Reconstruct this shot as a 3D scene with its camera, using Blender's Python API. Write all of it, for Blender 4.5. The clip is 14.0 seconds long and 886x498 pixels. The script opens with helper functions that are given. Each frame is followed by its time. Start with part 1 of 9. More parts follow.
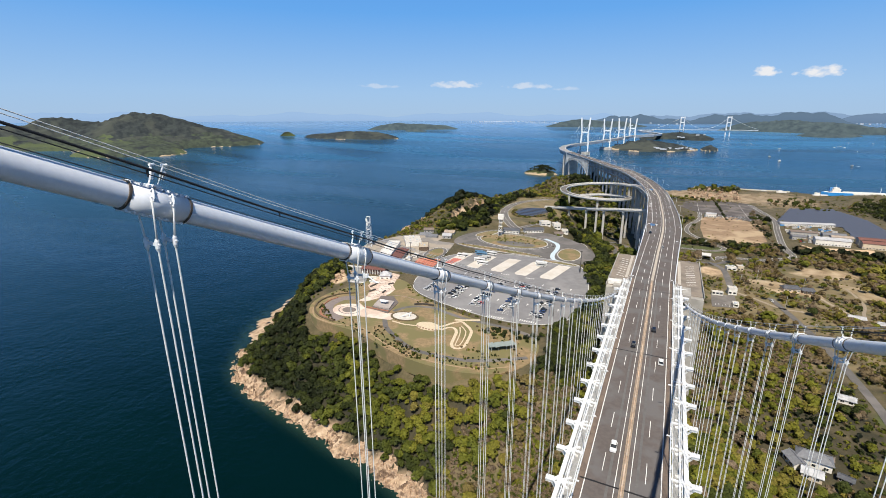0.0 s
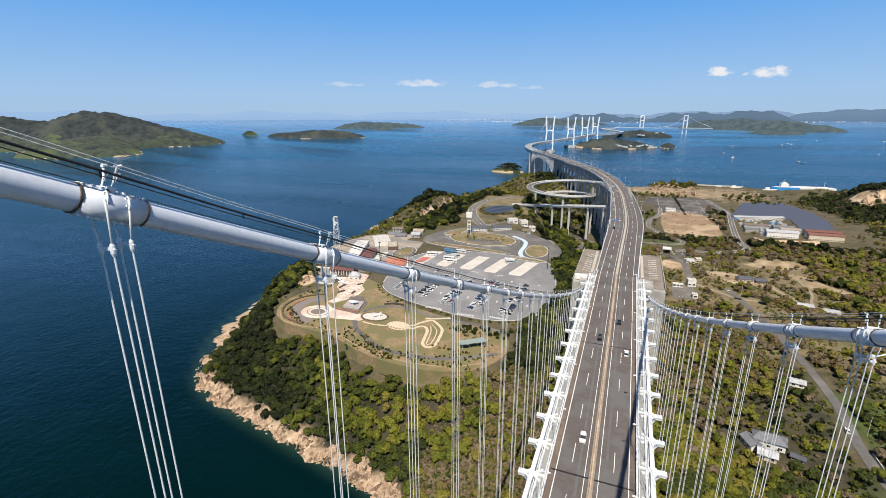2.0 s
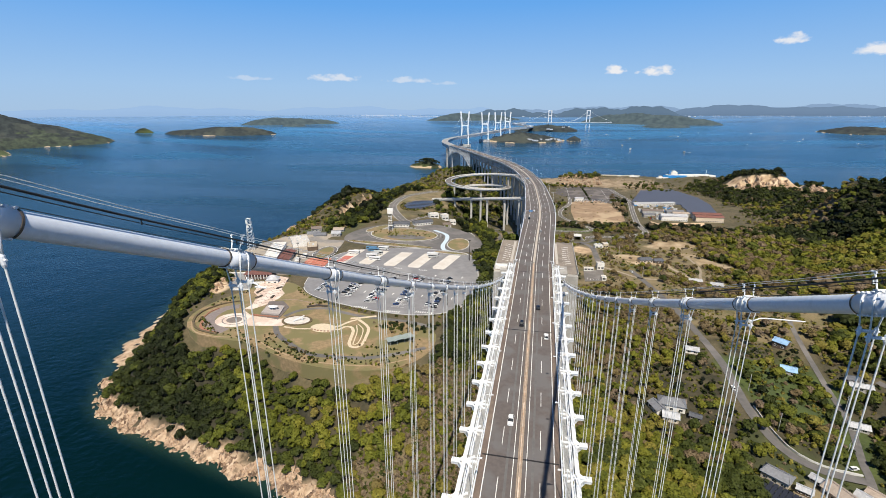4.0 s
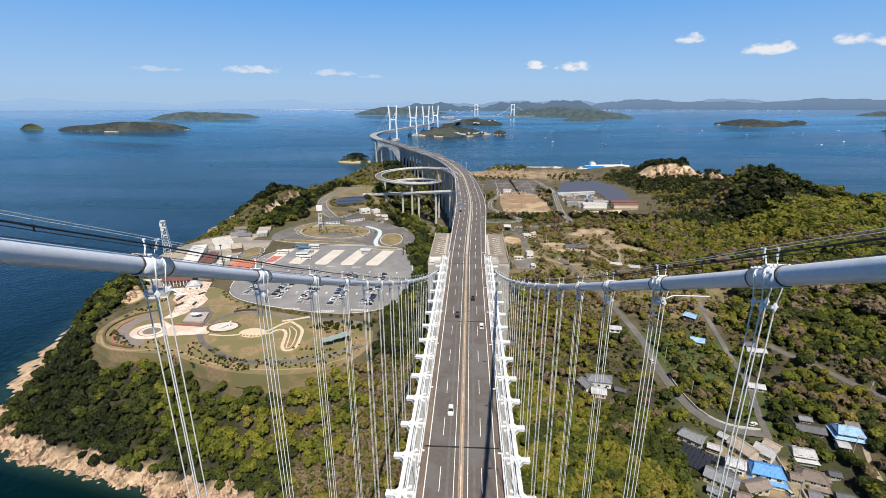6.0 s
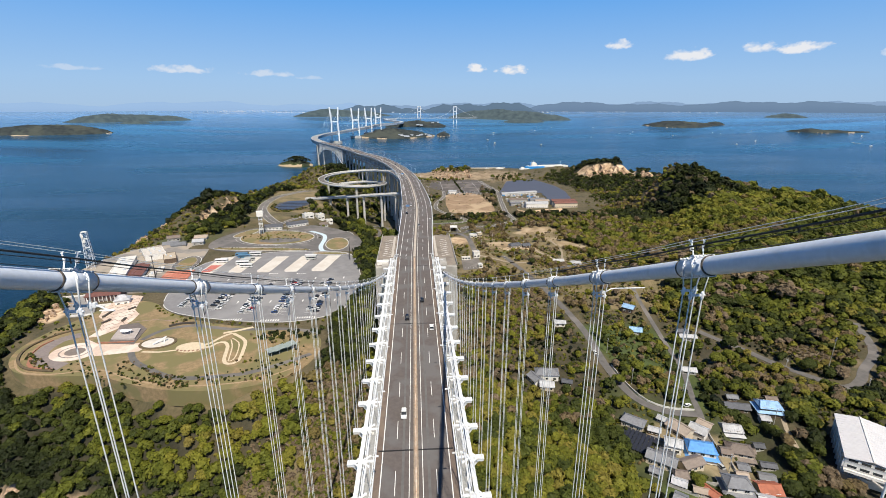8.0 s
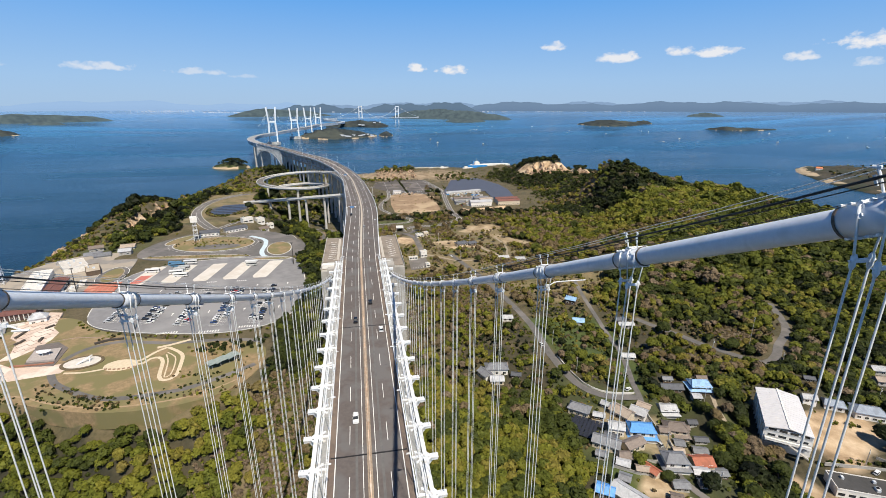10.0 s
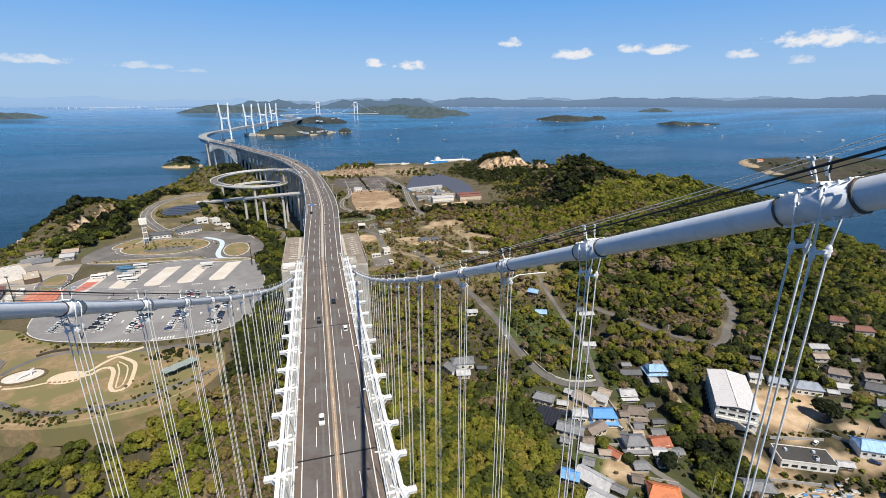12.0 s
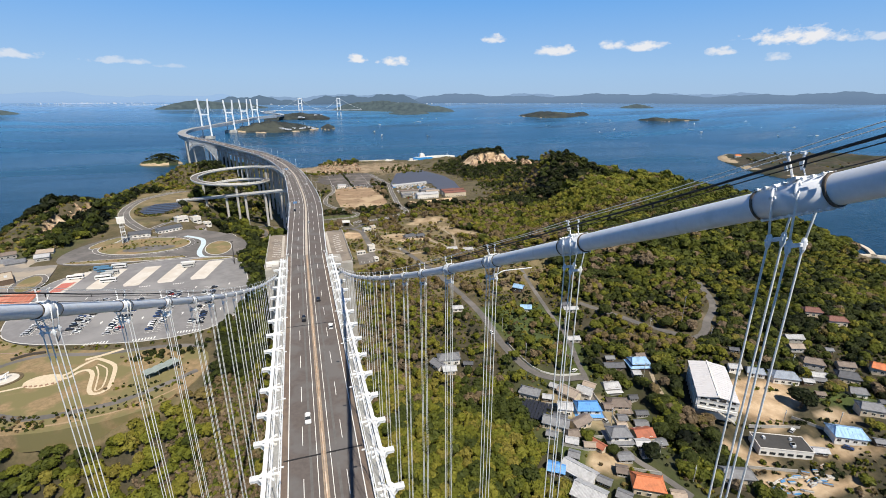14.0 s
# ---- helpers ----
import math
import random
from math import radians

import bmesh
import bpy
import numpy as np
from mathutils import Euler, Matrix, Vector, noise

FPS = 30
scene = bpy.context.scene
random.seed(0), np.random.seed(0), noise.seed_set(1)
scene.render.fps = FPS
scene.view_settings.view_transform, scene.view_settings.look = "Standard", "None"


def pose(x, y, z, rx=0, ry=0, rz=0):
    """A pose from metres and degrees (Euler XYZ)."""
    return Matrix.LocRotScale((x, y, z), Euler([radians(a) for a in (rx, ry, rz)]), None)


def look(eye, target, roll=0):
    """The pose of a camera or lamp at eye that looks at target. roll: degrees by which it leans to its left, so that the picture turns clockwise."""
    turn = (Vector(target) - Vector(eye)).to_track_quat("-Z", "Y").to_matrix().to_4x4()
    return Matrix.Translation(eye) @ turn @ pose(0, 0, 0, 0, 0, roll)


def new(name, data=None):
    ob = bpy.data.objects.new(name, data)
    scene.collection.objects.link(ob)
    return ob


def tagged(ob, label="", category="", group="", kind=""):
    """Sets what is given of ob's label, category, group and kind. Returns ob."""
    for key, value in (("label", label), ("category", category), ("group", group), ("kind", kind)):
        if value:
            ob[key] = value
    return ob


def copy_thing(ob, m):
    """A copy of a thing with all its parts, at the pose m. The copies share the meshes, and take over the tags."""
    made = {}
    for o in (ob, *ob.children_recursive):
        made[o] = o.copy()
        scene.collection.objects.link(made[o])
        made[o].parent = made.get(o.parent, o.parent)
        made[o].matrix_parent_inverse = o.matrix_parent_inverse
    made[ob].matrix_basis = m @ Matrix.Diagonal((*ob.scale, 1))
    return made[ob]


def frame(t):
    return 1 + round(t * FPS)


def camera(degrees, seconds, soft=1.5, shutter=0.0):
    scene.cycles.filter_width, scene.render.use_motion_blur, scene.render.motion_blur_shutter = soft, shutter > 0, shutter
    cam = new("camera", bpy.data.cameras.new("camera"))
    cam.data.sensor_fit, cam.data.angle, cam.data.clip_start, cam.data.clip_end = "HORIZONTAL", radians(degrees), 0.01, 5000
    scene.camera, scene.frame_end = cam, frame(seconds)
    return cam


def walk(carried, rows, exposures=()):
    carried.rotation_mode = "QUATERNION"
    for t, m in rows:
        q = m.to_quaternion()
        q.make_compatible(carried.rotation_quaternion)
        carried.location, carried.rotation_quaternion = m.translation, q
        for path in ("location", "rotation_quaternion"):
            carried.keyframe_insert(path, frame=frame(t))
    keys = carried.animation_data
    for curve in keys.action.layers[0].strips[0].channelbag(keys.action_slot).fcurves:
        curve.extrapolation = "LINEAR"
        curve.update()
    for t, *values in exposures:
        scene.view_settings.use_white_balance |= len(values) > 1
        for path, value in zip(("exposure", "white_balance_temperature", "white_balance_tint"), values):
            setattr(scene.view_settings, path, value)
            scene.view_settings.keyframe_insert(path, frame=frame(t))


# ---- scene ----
# camera on the tower top, turning where it stands
EYE = Vector((1.1, 0.0, 180.0))
cam = camera(88.2, 14.0, soft=0.6)
PATH = [
    (0.0, pose(1.1, 0, 180, 73.95, 0.10, 26.11)),
    (0.5, pose(1.1, 0, 180, 73.92, 0.11, 25.71)),
    (1.0, pose(1.1, 0, 180, 73.90, 0.09, 25.06)),
    (1.5, pose(1.1, 0, 180, 73.89, 0.14, 23.88)),
    (2.0, pose(1.1, 0, 180, 73.78, 0.13, 22.09)),
    (2.5, pose(1.1, 0, 180, 73.71, 0.13, 19.73)),
    (3.0, pose(1.1, 0, 180, 73.68, 0.15, 17.16)),
    (5.5, pose(1.1, 0, 180, 72.59, 0.19, 5.11)),
    (6.0, pose(1.1, 0, 180, 72.48, 0.15, 3.31)),
    (6.5, pose(1.1, 0, 180, 72.44, 0.14, 1.74)),
    (7.0, pose(1.1, 0, 180, 72.47, 0.13, 0.06)),
    (7.5, pose(1.1, 0, 180, 72.56, 0.08, -1.70)),
    (8.0, pose(1.1, 0, 180, 72.70, 0.06, -3.55)),
    (10.5, pose(1.1, 0, 180, 72.56, 0.06, -11.99)),
    (11.0, pose(1.1, 0, 180, 72.43, 0.07, -13.32)),
    (11.5, pose(1.1, 0, 180, 72.30, 0.06, -14.46)),
    (12.0, pose(1.1, 0, 180, 72.17, 0.08, -15.34)),
    (12.5, pose(1.1, 0, 180, 72.03, 0.04, -16.04)),
    (13.0, pose(1.1, 0, 180, 71.89, 0.08, -16.56)),
    (13.5, pose(1.1, 0, 180, 71.80, 0.06, -16.97)),
    (14.0, pose(1.1, 0, 180, 71.73, 0.04, -17.28)),
]
walk(cam, PATH, exposures=[(0.0, 0.36), (14.0, 0.36)])
# ---- daylight ----
SUN_WAY = Vector((0.16, -0.634, 1.0)).normalized()
sun = new("sun", bpy.data.lights.new("sun", "SUN"))
sun.data.energy, sun.data.angle, sun.data.color = 5.0, radians(0.42), (1.0, 0.925, 0.80)
sun.matrix_world = look(SUN_WAY * 900, (0, 0, 0))

world = bpy.data.worlds.new("sky")
scene.world = world
world.use_nodes = True
wt = world.node_tree
wt.nodes.clear()


def wnode(kind):
    return wt.nodes.new(kind)


def wmath(op, a, b=None, c=None, clamp=False):
    n = wnode("ShaderNodeMath")
    n.operation, n.use_clamp = op, clamp
    for i, x in enumerate((a, b, c)):
        if x is None:
            continue
        if isinstance(x, (int, float)):
            n.inputs[i].default_value = x
        else:
            wt.links.new(x, n.inputs[i])
    return n.outputs[0]


sky = wnode("ShaderNodeTexSky")
sky.sky_type, sky.sun_disc = "NISHITA", False
sky.sun_elevation, sky.sun_rotation = math.asin(SUN_WAY.z), math.atan2(SUN_WAY.x, SUN_WAY.y)
sky.altitude, sky.air_density, sky.dust_density, sky.ozone_density = 100, 1.0, 0.6, 3.0
co = wnode("ShaderNodeTexCoord")
sep = wnode("ShaderNodeSeparateXYZ")
wt.links.new(co.outputs["Generated"], sep.inputs[0])
azim = wmath("MULTIPLY", wmath("ARCTAN2", sep.outputs[0], sep.outputs[1]), 180 / math.pi)
elev = wmath("MULTIPLY", wmath("ARCSINE", sep.outputs[2]), 180 / math.pi)
# small fair-weather clouds: azimuth, height, half width, half height in degrees, density
CLOUDS = [(7.3, 4.15, 1.3, 0.55, 1.0), (11.7, 3.95, 2.0, 0.6, 1.0), (23.1, 6.3, 1.5, 0.55, 0.9),
          (30.3, 4.95, 2.3, 0.75, 0.95), (36.2, 5.4, 1.5, 0.6, 0.9), (39.6, 5.15, 2.3, 0.7, 0.95), (46.4, 4.35, 1.5, 0.55, 0.8),
          (52.6, 5.3, 4.2, 0.95, 1.0), (51.4, 3.7, 1.2, 0.5, 0.6), (58.5, 5.0, 2.4, 0.45, 0.6),
          (-16.1, 3.45, 2.6, 0.4, 0.5), (-24.5, 3.6, 2.9, 0.5, 0.65), (-33.7, 3.5, 2.4, 0.3, 0.35), (-11.5, 3.1, 1.6, 0.25, 0.3)]
comb = wnode("ShaderNodeCombineXYZ")
wt.links.new(azim, comb.inputs[0])
wt.links.new(wmath("MULTIPLY", elev, 1.5), comb.inputs[1])
puff = wnode("ShaderNodeTexNoise")
puff.inputs["Scale"].default_value, puff.inputs["Detail"].default_value, puff.inputs["Roughness"].default_value = 0.75, 7, 0.55
wt.links.new(comb.outputs[0], puff.inputs["Vector"])
ragged = wmath("MULTIPLY", wmath("SUBTRACT", puff.outputs["Fac"], 0.5), 4.2)
cover = None
for a, e, ha, he, dens in CLOUDS:
    u = wmath("DIVIDE", wmath("SUBTRACT", azim, a), ha)
    w = wmath("DIVIDE", wmath("SUBTRACT", elev, e), he)
    # flatter underside than top
    w = wmath("MULTIPLY", w, wmath("ADD", 1.25, wmath("MULTIPLY", wmath("SIGN", w), -0.3)))
    rr = wmath("ADD", wmath("MULTIPLY", u, u), wmath("MULTIPLY", w, w))
    m = wmath("SUBTRACT", wmath("ADD", 1.0, ragged), rr)
    m = wmath("MULTIPLY", wmath("MULTIPLY", m, 1.1, clamp=True), dens)
    cover = m if cover is None else wmath("MAXIMUM", cover, m)
mixc = wnode("ShaderNodeMixRGB")
mixc.inputs[2].default_value = (8.3, 8.4, 8.7, 1)
wt.links.new(cover, mixc.inputs[0])
# haze: the lower sky is paler, with a clear blue above
ramp = wnode("ShaderNodeValToRGB")
for pos, c in ((0.0, (3.75, 5.55, 7.9)), (0.07, (3.35, 5.45, 8.4)), (0.28, (1.25, 3.95, 8.7)), (0.50, (0.65, 2.9, 8.1))):
    e = ramp.color_ramp.elements[0] if pos == 0 else ramp.color_ramp.elements.new(pos)
    e.color = (c[0] / 10, c[1] / 10, c[2] / 10, 1)
last = ramp.color_ramp.elements[-1]
last.position, last.color = 0.8, (0.008, 0.036, 0.135, 1)
wt.links.new(wmath("DIVIDE", elev, 40.0, clamp=True), ramp.inputs[0])
up = wnode("ShaderNodeMixRGB")
up.blend_type = "MULTIPLY"
up.inputs[0].default_value, up.inputs[2].default_value = 1.0, (10, 10, 10, 1)
wt.links.new(ramp.outputs[0], up.inputs[1])
hazed = wnode("ShaderNodeMixRGB")
wt.links.new(wmath("MULTIPLY", wmath("SUBTRACT", 1.0, wmath("DIVIDE", elev, 400.0, clamp=True)), 0.9), hazed.inputs[0])
wt.links.new(sky.outputs[0], hazed.inputs[1])
wt.links.new(up.outputs[0], hazed.inputs[2])
wt.links.new(hazed.outputs[0], mixc.inputs[1])
bg = wnode("ShaderNodeBackground")
bg.inputs[1].default_value = 0.0785
wt.links.new(mixc.outputs[0], bg.inputs[0])
wout = wnode("ShaderNodeOutputWorld")
wt.links.new(bg.outputs[0], wout.inputs[0])

# ---- materials ----
MATS = {}


def mat(name, col, col2=None, rough=0.8, scale=1.0, metal=0.0, bump=0.0, bscale=None, col3=None, scale3=0.02, vary=0.0, island=0.0, glow=0.0, amount3=0.5):
    """A surface with fine grain (scale) and broad patches (scale3), and a slight change from piece to piece."""
    if name in MATS:
        return MATS[name]
    m = bpy.data.materials.new(name)
    m.use_nodes = True
    t = m.node_tree
    b = t.nodes["Principled BSDF"]
    b.inputs["Roughness"].default_value, b.inputs["Metallic"].default_value = rough, metal
    geo = t.nodes.new("ShaderNodeNewGeometry")
    place = geo.outputs["Position"]
    col2 = col2 or tuple(c * 0.82 for c in col)
    n1 = t.nodes.new("ShaderNodeTexNoise")
    n1.inputs["Scale"].default_value, n1.inputs["Detail"].default_value, n1.inputs["Roughness"].default_value = scale, 5, 0.65
    t.links.new(place, n1.inputs["Vector"])
    r1 = t.nodes.new("ShaderNodeValToRGB")
    r1.color_ramp.elements[0].position, r1.color_ramp.elements[1].position = 0.36, 0.64
    r1.color_ramp.elements[0].color, r1.color_ramp.elements[1].color = (*col2, 1), (*col, 1)
    t.links.new(n1.outputs["Fac"], r1.inputs[0])
    out = r1.outputs[0]
    if col3:
        n2 = t.nodes.new("ShaderNodeTexNoise")
        n2.inputs["Scale"].default_value, n2.inputs["Detail"].default_value = scale3, 4
        t.links.new(place, n2.inputs["Vector"])
        r2 = t.nodes.new("ShaderNodeMapRange")
        r2.inputs["From Min"].default_value, r2.inputs["From Max"].default_value = 0.62 - 0.25 * amount3, 0.72 - 0.25 * amount3
        t.links.new(n2.outputs["Fac"], r2.inputs[0])
        mx = t.nodes.new("ShaderNodeMixRGB")
        mx.inputs[2].default_value = (*col3, 1)
        t.links.new(r2.outputs[0], mx.inputs[0])
        t.links.new(out, mx.inputs[1])
        out = mx.outputs[0]
    for amount, source in ((vary, "o"), (island, "i")):
        if amount:
            src = t.nodes.new("ShaderNodeObjectInfo").outputs["Random"] if source == "o" else geo.outputs["Random Per Island"]
            mr = t.nodes.new("ShaderNodeMapRange")
            mr.inputs["To Min"].default_value, mr.inputs["To Max"].default_value = 1 - amount, 1 + amount
            t.links.new(src, mr.inputs[0])
            hs = t.nodes.new("ShaderNodeHueSaturation")
            t.links.new(mr.outputs[0], hs.inputs["Value"])
            t.links.new(out, hs.inputs["Color"])
            out = hs.outputs[0]
    t.links.new(out, b.inputs["Base Color"])
    if bump:
        nb = t.nodes.new("ShaderNodeTexNoise")
        nb.inputs["Scale"].default_value, nb.inputs["Detail"].default_value = bscale or scale * 2, 4
        t.links.new(place, nb.inputs["Vector"])
        bp = t.nodes.new("ShaderNodeBump")
        bp.inputs["Strength"].default_value, bp.inputs["Distance"].default_value = min(1, bump), bump
        t.links.new(nb.outputs["Fac"], bp.inputs["Height"])
        t.links.new(bp.outputs[0], b.inputs["Normal"])
    if glow:
        t.links.new(out, b.inputs["Emission Color"])
        b.inputs["Emission Strength"].default_value = glow
    MATS[name] = m
    return m


# ---- mesh tools ----
class Geo:
    """Vertices and faces of one mesh."""

    def __init__(self):
        self.v, self.f = [], []

    def add(self, vs, fs):
        n = len(self.v)
        self.v += [tuple(p) for p in vs]
        self.f += [tuple(i + n for i in f) for f in fs]
        return self

    def box(self, c, s, yaw=0.0, taper=1.0):
        ca, sa = math.cos(yaw), math.sin(yaw)
        vs = []
        for z, k in ((-0.5, 1), (0.5, taper)):
            for x, y in ((-0.5, -0.5), (0.5, -0.5), (0.5, 0.5), (-0.5, 0.5)):
                X, Y = x * s[0] * k, y * s[1] * k
                vs.append((c[0] + X * ca - Y * sa, c[1] + X * sa + Y * ca, c[2] + z * s[2]))
        return self.add(vs, [(3, 2, 1, 0), (4, 5, 6, 7), (0, 1, 5, 4), (1, 2, 6, 5), (2, 3, 7, 6), (3, 0, 4, 7)])

    def beam(self, p, q, w, h):
        p, q = Vector(p), Vector(q)
        d = (q - p).normalized()
        side = d.cross(Vector((0, 0, 1)))
        side = side.normalized() if side.length > 1e-4 else Vector((1, 0, 0))
        up = side.cross(d)
        vs = [e + side * a * w / 2 + up * b * h / 2 for e in (p, q) for a, b in ((-1, -1), (1, -1), (1, 1), (-1, 1))]
        return self.add(vs, [(0, 1, 2, 3), (7, 6, 5, 4), (4, 5, 1, 0), (5, 6, 2, 1), (6, 7, 3, 2), (7, 4, 0, 3)])

    def tube(self, pts, r, n=8, caps=True):
        pts = [Vector(p) for p in pts]
        rs = r if isinstance(r, (list, tuple)) else [r] * len(pts)
        vs, fs = [], []
        for i, p in enumerate(pts):
            d = (pts[min(i + 1, len(pts) - 1)] - pts[max(i - 1, 0)]).normalized()
            a = d.cross(Vector((0, 0, 1)))
            a = a.normalized() if a.length > 1e-3 else Vector((1, 0, 0))
            b = d.cross(a)
            vs += [p + (a * math.cos(k * math.tau / n) + b * math.sin(k * math.tau / n)) * rs[i] for k in range(n)]
        for i in range(len(pts) - 1):
            fs += [(i * n + k, i * n + (k + 1) % n, (i + 1) * n + (k + 1) % n, (i + 1) * n + k) for k in range(n)]
        if caps:
            fs += [tuple(range(n - 1, -1, -1)), tuple(range((len(pts) - 1) * n, len(pts) * n))]
        return self.add(vs, fs)

    def prism(self, poly, z0, z1):
        n = len(poly)
        zs0 = z0 if isinstance(z0, (list, tuple)) else [z0] * n
        zs1 = z1 if isinstance(z1, (list, tuple)) else [z1] * n
        vs = [(p[0], p[1], z) for p, z in zip(poly, zs0)] + [(p[0], p[1], z) for p, z in zip(poly, zs1)]
        area = sum(poly[i][0] * poly[(i + 1) % n][1] - poly[(i + 1) % n][0] * poly[i][1] for i in range(n))
        fs = [tuple(range(n - 1, -1, -1)), tuple(range(n, 2 * n))] + [(i, (i + 1) % n, n + (i + 1) % n, n + i) for i in range(n)]
        if area < 0:
            fs = [f[::-1] for f in fs]
        return self.add(vs, fs)

    def sweep(self, pts, profile, closed=True):
        """profile: (sideways, up) pairs, carried along pts with the side kept level; sideways is to the right of the way."""
        pts = [Vector(p) for p in pts]
        n, vs, fs = len(profile), [], []
        for i, p in enumerate(pts):
            d = pts[min(i + 1, len(pts) - 1)] - pts[max(i - 1, 0)]
            side = Vector((d.y, -d.x, 0)).normalized()
            vs += [p + side * a + Vector((0, 0, b)) for a, b in profile]
        last = n if closed else n - 1
        for i in range(len(pts) - 1):
            fs += [(i * n + k, (i + 1) * n + k, (i + 1) * n + (k + 1) % n, i * n + (k + 1) % n) for k in range(last)]
        if closed:
            fs += [tuple(range(n)), tuple(range(len(pts) * n - 1, (len(pts) - 1) * n - 1, -1))]
        return self.add(vs, fs)

    def mesh(self, name, material, smooth=False):
        me = bpy.data.meshes.new(name)
        me.from_pydata(self.v, [], self.f)
        me.update()
        if material:
            me.materials.append(material)
        if smooth:
            me.shade_smooth()
        return me


def part(name, g, material, parent=None, label="", smooth=False):
    """One mesh object under a thing or a part. The geometry is in the parent's own frame."""
    ob = new(name, g.mesh(name, material, smooth))
    if parent:
        ob.parent = parent
    return tagged(ob, label) if label else ob


def thing(name, label, category, group="", at=None, kind=""):
    ob = new(name)
    ob.empty_display_size = 0.5
    if at is not None:
        ob.matrix_world = at
    return tagged(ob, label, category, group, kind)


def spline(pts, step=6.0):
    """A smooth line through the points, cut about every step."""
    P = [Vector(p) for p in pts]
    out = []
    for i in range(len(P) - 1):
        a, b, c, d = P[max(i - 1, 0)], P[i], P[i + 1], P[min(i + 2, len(P) - 1)]
        n = max(2, int((c - b).length / step))
        for k in range(n):
            u = k / n
            out.append(0.5 * ((2 * b) + (c - a) * u + (2 * a - 5 * b + 4 * c - d) * u * u + (3 * b - a - 3 * c + d) * u ** 3))
    return out + [P[-1]]


def drawn_in(p):
    """Far places are drawn in along the line of sight, so that the widest distance stays within five kilometres."""
    p = Vector(p)
    d = p - EYE
    D = d.length
    if D <= 2200:
        return p
    return EYE + d * ((2200 + 2600 * (1 - math.exp(-(D - 2200) / 6000))) / D)


def piece(name, me, parent, m, label=""):
    ob = new(name, me)
    ob.parent = parent
    ob.matrix_local = m
    return tagged(ob, label) if label else ob


# ---- the island ----
COAST_WEST = [(60, 20), (-30, 70), (-75, 130), (-92, 157), (-138, 166), (-165, 171), (-199, 178), (-236, 184), (-268, 198), (-282, 214),
              (-311, 250), (-330, 298), (-344, 361), (-372, 473), (-377, 563), (-367, 602), (-392, 640), (-384, 690), (-399, 713), (-396, 778),
              (-396, 850), (-372, 940), (-348, 1045), (-312, 1140), (-290, 1240)]
COAST_EAST = [(-240, 1320), (-60, 1300), (30, 1278), (70, 1372), (270, 1376), (322, 1345), (460, 1332), (560, 1290), (690, 1180), (790, 1000), (820, 800),
              (780, 620), (705, 490), (655, 425), (640, 380), (622, 320), (600, 260), (560, 180), (480, 80), (300, 30), (150, 10)]
COAST = COAST_WEST + COAST_EAST


def smoothed(poly, times=2):
    for _ in range(times):
        out = []
        for i, p in enumerate(poly):
            q = poly[(i + 1) % len(poly)]
            out += [(0.75 * p[0] + 0.25 * q[0], 0.75 * p[1] + 0.25 * q[1]), (0.25 * p[0] + 0.75 * q[0], 0.25 * p[1] + 0.75 * q[1])]
        poly = out
    return poly


def seg_dist(x, y, line, closed=False):
    """Least distance of the points from a line, and the way along it (0 to 1)."""
    best, along = np.full(x.shape, 1e9), np.zeros(x.shape)
    n = len(line)
    for i in range(n if closed else n - 1):
        (ax, ay), (bx, by) = line[i][:2], line[(i + 1) % n][:2]
        dx, dy = bx - ax, by - ay
        u = np.clip(((x - ax) * dx + (y - ay) * dy) / (dx * dx + dy * dy + 1e-9), 0, 1)
        d = np.hypot(x - ax - u * dx, y - ay - u * dy)
        along = np.where(d < best, (i + u) / n, along)
        best = np.minimum(best, d)
    return best, along


def inside(x, y, poly):
    r = np.zeros(x.shape, bool)
    for i in range(len(poly)):
        (ax, ay), (bx, by) = poly[i][:2], poly[i - 1][:2]
        hit = (ay > y) != (by > y)
        r ^= hit & (x < (bx - ax) * (y - ay) / (by - ay + 1e-12) + ax)
    return r


def wave(x, y, size, seed=0):
    """Cheap smooth noise, about -1 to 1, from turned sines."""
    r = np.random.RandomState(seed)
    s = np.zeros(np.shape(x))
    for k in range(7):
        a, ph, f = r.uniform(0, math.tau), r.uniform(0, math.tau), r.uniform(0.6, 1.9) / size
        s = s + np.sin((x * math.cos(a) + y * math.sin(a)) * f * math.tau + ph + 1.3 * np.sin((y * math.cos(a) - x * math.sin(a)) * f * 3.1 + ph * 2))
    return s / 3.6


def step01(v):
    v = np.clip(v, 0, 1)
    return v * v * (3 - 2 * v)


# level or rounded areas: x, y, half sizes, height, softness
LEVELS = [(-330, 900, 130, 190, 7, 0.5), (-335, 640, 70, 160, 16, 0.6), (-150, 620, 130, 200, 41, 0.5), (-20, 620, 70, 330, 26, 0.6),
          (170, 930, 210, 380, 6, 0.35), (60, 300, 70, 230, 24, 0.6),
          (-135, 330, 112, 150, 45, 0.22), (-230, 330, 60, 100, 44, 0.5), (-160, 250, 75, 34, 45, 0.3), (-110, 232, 60, 26, 45, 0.35)]
